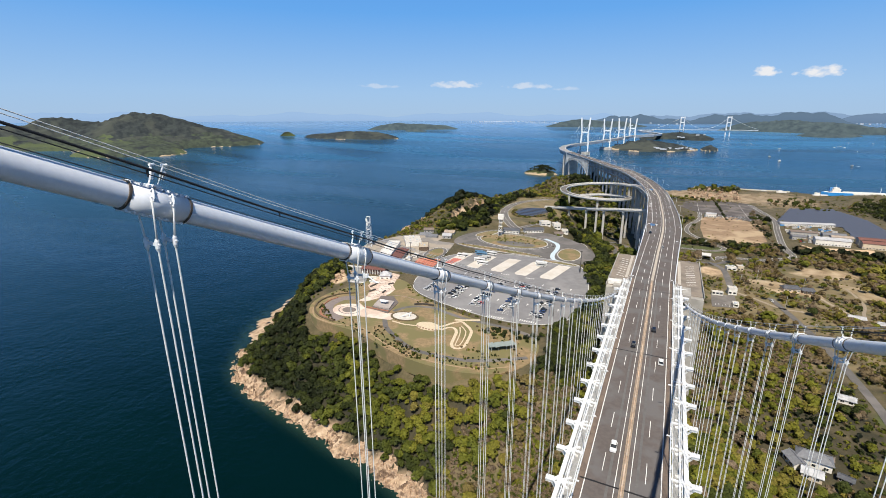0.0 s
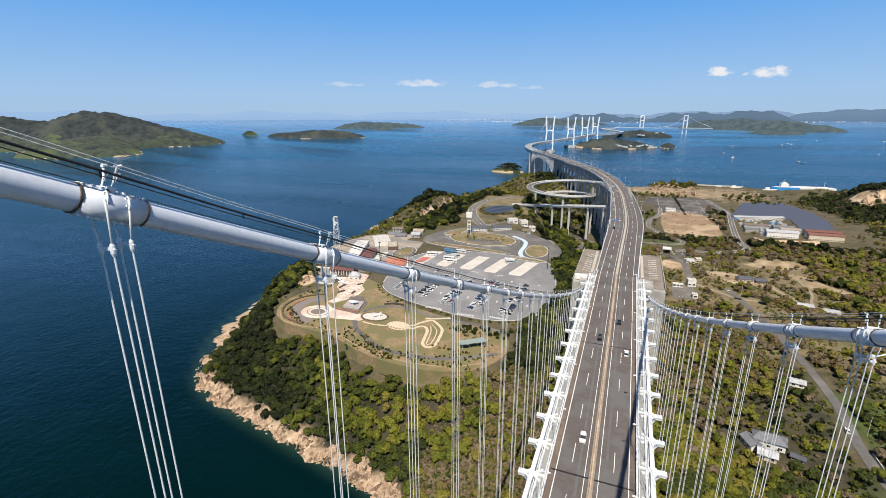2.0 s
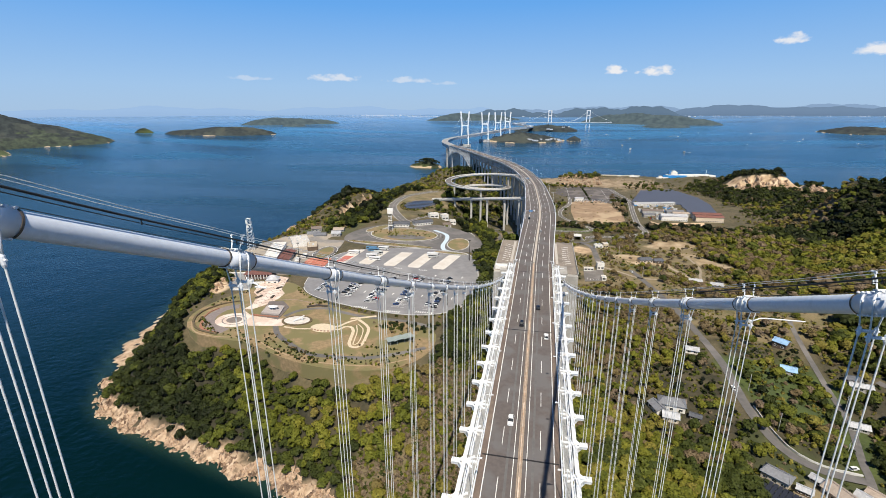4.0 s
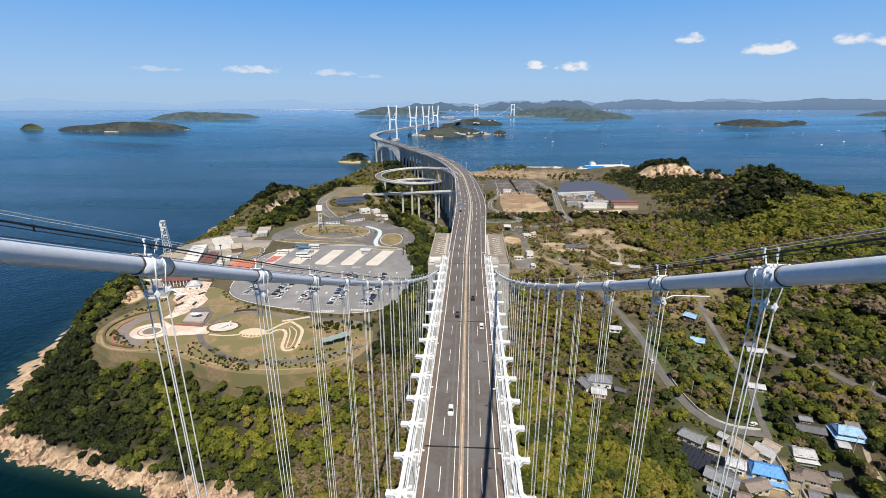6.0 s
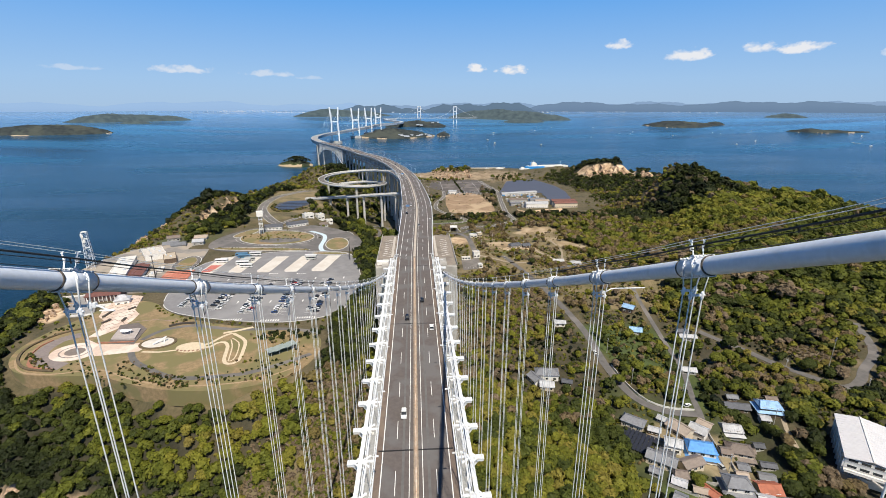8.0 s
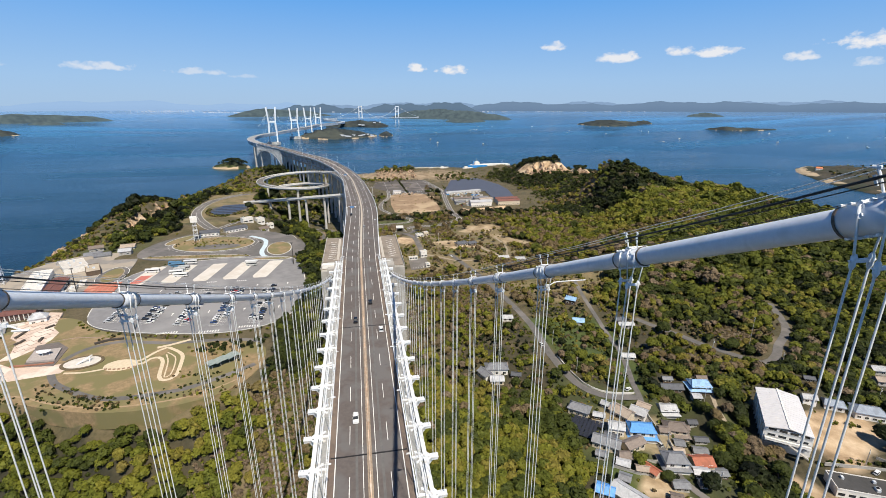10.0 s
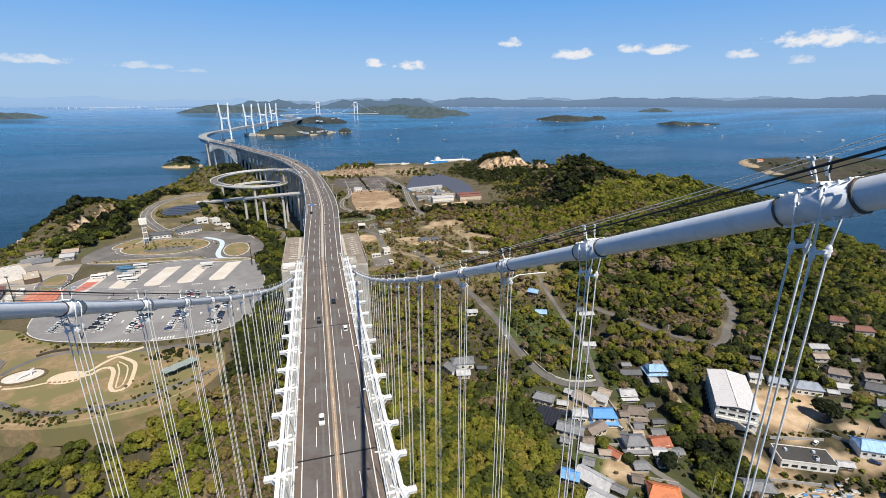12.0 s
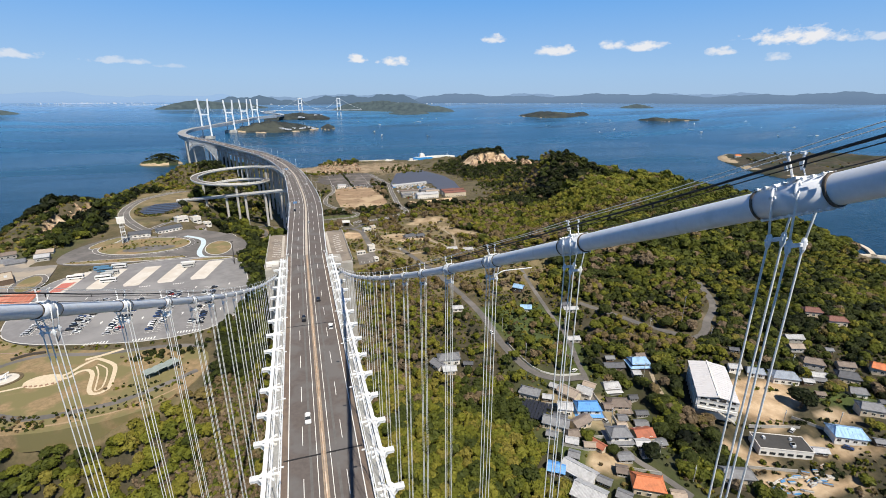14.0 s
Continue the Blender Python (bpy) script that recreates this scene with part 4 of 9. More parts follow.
STEEL_GREY = mat("grey_steel", (0.56, 0.59, 0.62), (0.46, 0.49, 0.52), 0.5, 0.2)
SMOOTH_STONE = mat("pier_concrete", (0.50, 0.49, 0.46), (0.42, 0.41, 0.385), 0.85, 0.25, col3=(0.36, 0.35, 0.33), scale3=0.1)
part("girder", slab(via_near, lambda p: via_half(p) + 0.6, -0.05, 3.2), STEEL_GREY, viaduct)
part("roadway", lane_strip(via_near, lambda p: -via_half(p), lambda p: via_half(p), 0.02), ASPHALT, viaduct)
for s in (-1, 1):
    w = Geo()
    vs, fs = [], []
    for i, p in enumerate(via_near):
        d = via_near[min(i + 1, len(via_near) - 1)] - via_near[max(i - 1, 0)]
        side = Vector((d.y, -d.x, 0)).normalized()
        for o, z in ((0, -0.8), (0, 1.15), (0.35, 1.15), (0.35, -0.8)):
            vs.append(p + side * s * (via_half(p) + o) + Vector((0, 0, z)))
    for i in range(len(via_near) - 1):
        fs += [(i * 4 + k, i * 4 + 4 + k, i * 4 + 4 + (k + 1) % 4, i * 4 + (k + 1) % 4) for k in range(4)]
    part("parapet", w.add(vs, fs), WHITE_STEEL, viaduct)
    part("edge_line", lane_strip(via_near, s * 8.95, s * 9.2, 0.05), LINE_WHITE, viaduct)
    part("inner_line", lane_strip(via_near, s * 1.7, s * 1.9, 0.05), LINE_WHITE, viaduct)
part("median", slab(via_near, 0.7, 0.55, 0.6), mat("median_rail", (0.50, 0.45, 0.38), (0.38, 0.33, 0.27), 0.8, 0.4), viaduct)
dashes = Geo()
for i in range(len(via_near) - 1):
    if i % 2 == 0:
        p, q = via_near[i], via_near[i + 1]
        d = (q - p).normalized()
        side = Vector((d.y, -d.x, 0))
        for s in (-1, 1):
            a, b = p + side * s * 5.3 + Vector((0, 0, 0.05)), p + d * min(8, (q - p).length) + side * s * 5.3 + Vector((0, 0, 0.05))
            w = side * 0.11
            dashes.add([a - w, a + w, b + w, b - w], [(0, 1, 2, 3)])
part("lane_dashes", dashes, LINE_WHITE, viaduct)

# far bridges
far_road = thing("cable_stayed_bridge", "grey double-deck bridge with four white towers across the strait", "bridge")
part("girder", slab(via_far, 13, 0, 12), mat("far_truss", (0.50, 0.55, 0.60), (0.32, 0.36, 0.41), 0.7, 0.05), far_road)
part("roadway", lane_strip(via_far, -11, 11, 0.4), mat("far_asphalt", (0.30, 0.30, 0.30), (0.26, 0.26, 0.26), 0.9, 0.02), far_road)
link_line = [drawn_in(p) for p in spline([via_line[-1], via_line[-1] + Vector((40, 500, -6)), Vector((-300, 4900, 60)), Vector((-190, 5128, 61))], 8)]
part("girder", slab(link_line, 11, 0, 10), mat("far_truss", (0.5, 0.55, 0.6)), far_road)
FAR_WHITE = mat("far_white_steel", (0.72, 0.76, 0.80), (0.64, 0.68, 0.72), 0.5, 0.02)


def stay_tower(x, y, z0, ztop, wide, way):
    d = Vector((math.sin(way), math.cos(way), 0))
    side = Vector((d.y, -d.x, 0))
    base = Vector((x, y, 0))
    g = []
    for s in (-1, 1):
        pts = [base + side * s * wide * k + Vector((0, 0, z)) for k, z in ((0.62, 0), (0.62, z0), (0.52, z0 + (ztop - z0) * 0.35), (0.60, z0 + (ztop - z0) * 0.62), (0.72, ztop))]
        leg = Geo()
        for a, b in zip(pts[:-1], pts[1:]):
            leg.beam(drawn_in(a), drawn_in(b), 6.2 * (drawn_in(a) - EYE).length / (a - EYE).length, 6.0)
        g.append(part("tower_leg", leg, FAR_WHITE, far_road))
    zc = z0 + (ztop - z0) * 0.42
    bar = Geo().beam(drawn_in(base - side * wide * 0.56 + Vector((0, 0, zc))), drawn_in(base + side * wide * 0.56 + Vector((0, 0, zc))), 5, 6)
    part("tower_beam", bar, FAR_WHITE, far_road)
    bar = Geo().beam(drawn_in(base - side * wide * 0.62 + Vector((0, 0, z0 - 12))), drawn_in(base + side * wide * 0.62 + Vector((0, 0, z0 - 12))), 5, 6)
    part("tower_beam", bar, FAR_WHITE, far_road)
    part("pier", Geo().box(drawn_in(base + Vector((0, 0, 5))), (wide * 1.7, 26, 12), -way), SMOOTH_STONE, far_road)
    stays = Geo()
    for s in (-1, 1):
        for e in (-1, 1):
            for k in range(1, 8):
                a = base + side * s * wide * 0.68 + Vector((0, 0, ztop - 3 - k * 4))
                b = base + side * s * wide * 0.5 + d * e * (25 + 22 * k) + Vector((0, 0, z0 - 1.0))
                stays.beam(drawn_in(a), drawn_in(b), 0.11, 0.11)
    tagged(part("stay_cables", stays, FAR_WHITE, far_road), kind="stuff")


for x, y, z0, zt, way in ((-400, 2440, 57, 178, 0.25), (-345, 2860, 56, 172, 0.12), (-302, 3230, 54, 173, 0.11), (-268, 3640, 52, 173, 0.1)):
    stay_tower(x, y, z0, zt, 32, way)

strait_bridge = thing("suspension_bridge", "distant white suspension bridge with two portal towers", "bridge")
A1, A2 = Vector((62, 5150, 0)), Vector((448, 5120, 0))
wd = 17.0
for base in (A1, A2):
    for s in (-1, 1):
        part("tower_leg", Geo().beam(drawn_in(base + Vector((s * wd, 0, 0))), drawn_in(base + Vector((s * wd * 0.9, 0, 184))), 4.5, 4.5), FAR_WHITE, strait_bridge)
    for z in (178, 130, 62):
        part("tower_beam", Geo().beam(drawn_in(base + Vector((-wd, 0, z))), drawn_in(base + Vector((wd, 0, z))), 4.5, 5), FAR_WHITE, strait_bridge)
g = Geo()
for s in (-8, 8):
    for a, b, sag in ((A1, A2, 112), (A1 + Vector((-230, -20, -110)), A1, 12), (A2, A2 + Vector((230, 10, -110)), 12)):
        pts = []
        for k in range(17):
            u = k / 16
            p = a.lerp(b, u) + Vector((0, s, 184 - sag * 4 * u * (1 - u)))
            pts.append(drawn_in(p))
        g.tube(pts, 0.45, 6)
part("cables", g, FAR_WHITE, strait_bridge)
part("deck", Geo().beam(drawn_in(A1 + Vector((-260, -25, 62))), drawn_in(A2 + Vector((240, 10, 62))), 10, 3.5), mat("far_truss", (0.5, 0.55, 0.6)), strait_bridge)

# ---- roads and level plots of the island ----
ROADS = {
    "village_road": ([(96, 470), (105, 430), (114, 380), (118, 350), (122, 294), (119, 246), (122, 214), (134, 202), (152, 201)], 5.2),
    "lane": ([(196, 372), (192, 355), (183, 301), (173, 255), (158, 217), (153, 201), (143, 175), (138, 157), (135, 140), (140, 127), (146, 112)], 3.4),
    "hill_road": ([(214, 300), (231, 275), (240, 252), (247, 237), (256, 221), (270, 226), (283, 237), (314, 261), (336, 298)], 5.5),
    "footpath": ([(199, 203), (190, 186), (186, 172)], 2.2),
    "field_road": ([(70, 610), (75, 662), (113, 668), (140, 685), (158, 704), (157, 763), (166, 860), (176, 960), (165, 1060), (158, 1110)], 8.0),
    "curved_road": ([(26, 690), (43, 690), (70, 694), (82, 712), (64, 740), (44, 780), (38, 807), (42, 850), (60, 914), (62, 980)], 6.0),
    "service_road": ([(55, 622), (57, 600), (62, 572), (66, 545), (67, 510), (67, 478)], 6.0),
    "under_lane": ([(34, 584), (46, 592), (58, 597), (70, 612), (78, 640)], 5.5),
    "gravel_lane": ([(70, 474), (84, 462), (100, 447), (116, 446)], 3.2),
    "farm_lane": ([(128, 520), (140, 503), (152, 486), (167, 467), (181, 472)], 3.0),
    "field_lane": ([(183, 590), (185, 560), (183, 536), (172, 500), (165, 470)], 2.6),
    "loop_road": ([(-140, 800), (-158, 772), (-184, 735), (-204, 700), (-209, 662), (-204, 618), (-189, 578), (-170, 546), (-156, 536), (-140, 532)], 11.0),
    "side_road": ([(-158, 540), (-140, 565), (-124, 595), (-108, 630), (-96, 660)], 5.0),
    "park_road": ([(-98, 545), (-76, 515), (-62, 480), (-58, 450)], 7.0),
    "under_road": ([(-46, 540), (-44, 558), (-50, 600), (-60, 622), (-52, 640), (-36, 630), (-34, 600)], 5.0),
}
WALL_EDGE = mat("road_kerb", (0.58, 0.57, 0.54), (0.48, 0.47, 0.45), 0.85, 0.8)
ROAD_GREY = mat("country_asphalt", (0.135, 0.126, 0.119), (0.10, 0.094, 0.09), 0.92, 0.25, col3=(0.165, 0.152, 0.142), scale3=0.05)
level_pad(214, 168, 14, 24, math.radians(-37), 18)
level_pad(216, 128, 22, 13, math.radians(-17), 13.5)
level_pad(250, 152, 24, 20, 0.3, 15.5, 12)
level_pad(58, 446, 12, 22, 0.0, 24, 8)
level_pad(54, 534, 9, 15, 0.0, 24, 6)
level_pad(121, 508, 15, 7, 0.25, None, 6)
level_pad(-176, 650, 34, 95, 0.05, 50, 40)
level_pad(-150, 490, 70, 36, 0, 45, 16)
ROAD_LINES = {}
for key, (line, wide) in ROADS.items():
    ROAD_LINES[key] = (grade(line, wide), wide)

# ---- ground sheet ----
def ground_material():
    m = bpy.data.materials.new("island_ground")
    m.use_nodes = True
    t = m.node_tree
    b = t.nodes["Principled BSDF"]
    b.inputs["Roughness"].default_value = 0.95
    geo = t.nodes.new("ShaderNodeNewGeometry")

    def noise_ramp(scale, stops, detail=6):
        n = t.nodes.new("ShaderNodeTexNoise")
        n.inputs["Scale"].default_value, n.inputs["Detail"].default_value, n.inputs["Roughness"].default_value = scale, detail, 0.6
        t.links.new(geo.outputs["Position"], n.inputs["Vector"])
        r = t.nodes.new("ShaderNodeValToRGB")
        e = r.color_ramp.elements
        while len(e) < len(stops):
            e.new(0.5)
        for q, (pos, c) in zip(e, stops):
            q.position, q.color = pos, (*c, 1)
        t.links.new(n.outputs["Fac"], r.inputs[0])
        return r.outputs[0], n.outputs["Fac"]

    def mix(fac, a, c):
        x = t.nodes.new("ShaderNodeMixRGB")
        t.links.new(fac, x.inputs[0])
        t.links.new(a, x.inputs[1])
        t.links.new(c, x.inputs[2])
        return x.outputs[0]

    def attr(name):
        a = t.nodes.new("ShaderNodeAttribute")
        a.attribute_name = name
        return a.outputs["Fac"]

    scrub, _ = noise_ramp(0.045, [(0.28, (0.034, 0.037, 0.012)), (0.42, (0.066, 0.056, 0.026)), (0.56, (0.128, 0.098, 0.054)), (0.68, (0.043, 0.050, 0.014))])
    fine, f1 = noise_ramp(0.6, [(0.3, (0.028, 0.030, 0.011)), (0.7, (0.13, 0.105, 0.058))])
    half = t.nodes.new("ShaderNodeMixRGB")
    half.inputs[0].default_value = 0.4
    t.links.new(scrub, half.inputs[1])
    t.links.new(fine, half.inputs[2])
    lawn, _ = noise_ramp(0.05, [(0.3, (0.15, 0.118, 0.062)), (0.48, (0.27, 0.205, 0.11)), (0.62, (0.12, 0.112, 0.045)), (0.75, (0.22, 0.165, 0.095))])
    rock, _ = noise_ramp(0.22, [(0.34, (0.13, 0.088, 0.055)), (0.5, (0.40, 0.285, 0.185)), (0.68, (0.52, 0.40, 0.285))])
    bare, _ = noise_ramp(0.06, [(0.3, (0.21, 0.14, 0.08)), (0.46, (0.42, 0.30, 0.185)), (0.62, (0.62, 0.48, 0.33))])
    green, _ = noise_ramp(0.12, [(0.3, (0.032, 0.050, 0.010)), (0.7, (0.075, 0.105, 0.020))])
    # leaf litter, darkened to near black to paint in the shade between crowns
    litter_shade, _ = noise_ramp(0.35, [(0.3, (0.012, 0.013, 0.006)), (0.7, (0.040, 0.035, 0.018))])
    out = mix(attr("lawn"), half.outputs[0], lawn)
    out = mix(attr("litter_shade"), out, litter_shade)
    out = mix(attr("green"), out, green)
    out = mix(attr("bare"), out, bare)
    out = mix(attr("rock"), out, rock)
    t.links.new(out, b.inputs["Base Color"])
    bp = t.nodes.new("ShaderNodeBump")
    bp.inputs["Strength"].default_value, bp.inputs["Distance"].default_value = 0.7, 0.8
    t.links.new(f1, bp.inputs["Height"])
    t.links.new(bp.outputs[0], b.inputs["Normal"])
    return m


ATTR = {k: np.zeros(GROUND.shape) for k in ("lawn", "green", "bare", "rock", "litter_shade")}
slope_x, slope_y = np.gradient(GROUND, CELL)
slope = np.hypot(slope_x, slope_y)
ATTR["rock"] = step01((6.0 + 3 * wave(X2, Y2, 30, 21) - GROUND) / 3) * step01((24 - sd) / 8) * (X2 < 330)


def paint(kind, x, y, rx, ry, yaw=0.0, amount=1.0, soft=0.4, rough=0.3):
    """Marks an area of the ground as lawn, green crop, bare earth or rock."""
    ca, sa = math.cos(yaw), math.sin(yaw)
    u, v = ((X2 - x) * ca + (Y2 - y) * sa) / rx, (-(X2 - x) * sa + (Y2 - y) * ca) / ry
    d = np.hypot(u, v) + rough * wave(X2, Y2, 30, 31)
    ATTR[kind][:] = np.maximum(ATTR[kind], amount * step01((1 + soft - d) / soft))
    return d < 1


# bare earth, dry lawn and green plots
paint("bare", 242, 158, 22, 15, 0.4, 1.0)
paint("bare", 236, 120, 20, 4, -0.4, 0.65)
paint("bare", 204, 108, 26, 5, -0.3, 0.8)
paint("bare", 196, 128, 6, 10, 0.6, 0.8)
paint("bare", 268, 134, 9, 5, -0.4, 0.7)
paint("bare", 123, 136, 8, 6, -0.4, 0.8)
paint("bare", 278, 262, 22, 14, 0.5, 0.22)
paint("bare", -250, 304, 6, 13, 0.5)
paint("bare", 110, 1200, 120, 60, 0, 0.45)
paint("bare", 220, 1200, 60, 90, 0, 0.3)
paint("bare", -20, 560, 30, 60, 0, 0.35)
paint("green", -245, 520, 30, 50, 0, 0.45)
paint("green", -225, 610, 14, 60, 0, 0.5)
paint("lawn", 170, 480, 110, 120, 0.3, 0.6)
paint("lawn", 90, 520, 40, 60, 0.3, 0.5)
paint("lawn", 220, 600, 80, 70, 0.3, 0.6)
paint("bare", 178, 640, 26, 16, 0.3, 0.55)
paint("bare", 122, 503, 20, 7, 0.25, 0.75)
paint("bare", 54, 534, 10, 15, 0.0, 1.0, 0.2, 0.05)
paint("bare", 165, 466, 16, 6, 0.3, 0.7)
paint("bare", 206, 560, 12, 40, 0.5, 0.4)
paint("bare", 110, 520, 26, 8, 0.2, 0.5)
paint("green", 116, 486, 22, 10, 0.3, 0.7)
paint("green", 84, 600, 12, 18, 0, 0.6)
paint("green", 60, 700, 26, 14, 0, 0.7)
paint("lawn", -230, 920, 120, 100, 0.0, 0.5)
paint("lawn", -60, 170, 40, 45, 0, 0.4)
paint("lawn", -180, 700, 50, 110, 0, 0.7)
paint("green", 135, 165, 40, 45, 0.0, 0.45)
paint("bare", 135, 172, 20, 12, -0.4, 0.4)
paint("green", 150, 260, 22, 40, 0.3, 0.9)
paint("green", 172, 290, 12, 26, 0.2, 0.9)
paint("green", 238, 214, 14, 8, 0.2, 0.9)
paint("green", 296, 138, 20, 10, -0.5, 0.9)
paint("green", 275, 182, 12, 8, 0, 0.8)
paint("green", 112, 143, 9, 5, -0.4, 0.9)
paint("green", 160, 122, 8, 6, -0.4, 0.8)
paint("green", 158, 212, 7, 8, 0, 0.8)


# bare steep faces
for cx, cy, rx, ry, amount in ((-254, 625, 15, 70, 1.0), (472, 1095, 75, 40, 1.0), (548, 1050, 28, 30, 1.0), (-345, 640, 60, 120, 0.35)):
    ATTR["bare"][:] = np.maximum(ATTR["bare"], amount * step01((slope - 0.62 + 0.12 * wave(X2, Y2, 16, 64)) / 0.25) * (np.abs(X2 - cx) < rx) * (np.abs(Y2 - cy) < ry) * (GROUND > 6))


ATTR["bare"][:] = np.maximum(ATTR["bare"], step01((17 + 2 * wave(X2, Y2, 40, 66) - sd) / 4) * (X2 < -280) * (Y2 > 226) * (Y2 < 480))
ATTR["bare"][:] = np.maximum(ATTR["bare"], step01((12 + 4 * wave(X2, Y2, 40, 65) - sd) / 4) * (X2 < -300) * (Y2 > 560) * (Y2 < 860))


def build_ground():
    nx, ny = GROUND.shape
    vs = np.stack([X2, Y2, GROUND], -1).reshape(-1, 3)
    i, j = np.meshgrid(np.arange(nx - 1), np.arange(ny - 1), indexing="ij")
    a = (i * ny + j).ravel()
    keep = np.maximum.reduce([GROUND[:-1, :-1], GROUND[1:, :-1], GROUND[:-1, 1:], GROUND[1:, 1:]]).ravel() > -4
    q = np.stack([a, a + ny, a + ny + 1, a + 1], -1)[keep]
    me = bpy.data.meshes.new("ground")
    me.from_pydata(vs.tolist(), [], q.tolist())
    me.materials.append(ground_material())
    for k, v in ATTR.items():
        at = me.attributes.new(k, "FLOAT", "POINT")
        at.data.foreach_set("value", v.ravel().astype(np.float32))
    me.shade_smooth()
    me.update()
    tagged(new("ground", me), "hilly island ground with scrub, dry grass and rocky shore", "ground", kind="structure")

# ---- roads on the ground ----
for key, (pts, wide) in ROAD_LINES.items():
    g = lane_strip(pts, -wide / 2, wide / 2, 0.10)
    ob = tagged(new(key, g.mesh(key, mat("path_gravel", (0.33, 0.27, 0.20), (0.24, 0.20, 0.145), 0.95, 0.8) if key in ("footpath", "gravel_lane", "farm_lane", "field_lane") else ROAD_GREY)), "narrow grey asphalt road on the island", "road", kind="structure")
    if wide > 4 and key not in ("village_road", "hill_road", "service_road", "under_road", "under_lane"):
        for s in (-1, 1):
            part("kerb", lane_strip(pts, s * wide / 2 - 0.28, s * wide / 2 + 0.28, 0.22), WALL_EDGE, ob)
    if wide >= 6.5:
        part("centre_line", lane_strip(pts, -0.10, 0.10, 0.13), LINE_WHITE, ob)


def on_ground(x, y, up=0.0):
    return float(height(x, y)) + up


def oval(cx, cy, rx, ry, n=40, turn=0.0, a0=0.0, a1=math.tau):
    out = []
    for k in range(n + (0 if a1 - a0 > 6.28 else 1)):
        a = a0 + (a1 - a0) * k / n
        u, v = rx * math.cos(a), ry * math.sin(a)
        out.append((cx + u * math.cos(turn) - v * math.sin(turn), cy + u * math.sin(turn) + v * math.cos(turn)))
    return out

# ---- rest area: parking place, loops, park ----
PZ = 45.0
LOT_GREY = mat("lot_asphalt", (0.215, 0.21, 0.215), (0.175, 0.172, 0.176), 0.92, 0.2, col3=(0.245, 0.24, 0.24), scale3=0.03)
BAY = mat("bay_concrete", (0.60, 0.56, 0.51), (0.52, 0.485, 0.435), 0.9, 0.3, col3=(0.52, 0.47, 0.41), scale3=0.12)
PAVE = mat("pink_paving", (0.60, 0.47, 0.38), (0.50, 0.39, 0.32), 0.9, 0.4, col3=(0.66, 0.56, 0.48), scale3=0.1)
DRY_GRASS = mat("dry_lawn", (0.290, 0.205, 0.112), (0.190, 0.140, 0.070), 0.98, 0.5, col3=(0.165, 0.145, 0.062), scale3=0.07, amount3=0.75)
lot = tagged(new("pavement", Geo().prism(smoothed([(-184, 318), (-172, 300), (-145, 288), (-98, 277), (-70, 279), (-50, 292), (-43, 325), (-46, 370), (-58, 420), (-75, 432), (-144, 434), (-191, 409), (-193, 365)], 2), PZ - 0.6, PZ + 0.30).mesh("pavement", LOT_GREY)),
             "grey asphalt parking place with white markings", "parking", kind="structure")
LZ = PZ + 0.305
for k, bx in enumerate((-177, -153, -129, -106, -83)):
    lean = 3 + 1.2 * k
    poly = [(bx - 4.5, 375), (bx + 4, 375), (bx + 5, 376.5), (bx + 5 + lean, 418), (bx - 7 + lean, 418), (bx - 6.8, 380), (bx - 6, 376.5)]
    part("bus_bay", Geo().prism(poly, LZ - 0.05, LZ + 0.08), BAY, lot, "pale concrete coach bay")
part("red_marking", Geo().prism([(-183, 378), (-175, 378), (-172, 396), (-181, 396)], LZ, LZ + 0.1), mat("red_paint", (0.50, 0.16, 0.12), (0.42, 0.13, 0.10), 0.8, 0.6), lot, "worn red ground marking")
stall = Geo().box((0, 0, 0), (5.0, 0.16, 0.012)).mesh("stall_line", LINE_WHITE)
spine = Geo().box((0, 0, 0), (0.2, 1, 0.012)).mesh("row_line", LINE_WHITE)
ROWS = [(-163, 306, 17), (-140, 300, 21), (-117, 293, 24), (-94, 289, 26), (-71, 289, 26)]
for rx, ry, n in ROWS:
    piece("row_line", spine, lot, Matrix.Translation((rx, ry + n * 1.3, LZ + 0.01)) @ Matrix.Diagonal((1, n * 2.6, 1, 1)))
    for k in range(n + 1):
        for s in (-1, 1):
            piece("stall_line", stall, lot, pose(rx + s * 2.5, ry + k * 2.6, LZ + 0.008))
arrow = Geo().prism([(-0.25, -2), (0.25, -2), (0.25, 0.6), (0.8, 0.6), (0, 2.4), (-0.8, 0.6), (-0.25, 0.6)], 0, 0.012).mesh("lane_arrow", LINE_WHITE)
for ax in (-152, -128, -105, -82, -59):
    for ay in (312, 335, 358):
        piece("lane_arrow", arrow, lot, pose(ax, ay, LZ + 0.008, 0, 0, 180 if ay == 335 else 0))
for ax, ay, wide, tall in ((-120, 283.5, 14, 1.6), (-95, 281, 14, 1.6), (-72, 284, 14, 1.6), (-141, 372, 9, 1.2), (-118, 371, 9, 1.2), (-95, 370, 9, 1.2)):
    for k in range(int(wide / 1.6)):
        part("hatch_line", Geo().box((ax - wide / 2 + 1.6 * k, ay, LZ + 0.012), (0.7, tall * 1.6, 0.012)), LINE_WHITE, lot)
kerb_line = [Vector((x, y, PZ + 0.3)) for x, y in smoothed([(-184, 318), (-172, 300), (-145, 288), (-98, 277), (-70, 279), (-50, 292), (-43, 325), (-46, 370), (-58, 420), (-75, 432), (-144, 434), (-191, 409), (-193, 365)], 2)]
part("kerb", slab(kerb_line, 0.3, 0.16, 0.3), WALL_EDGE, lot)

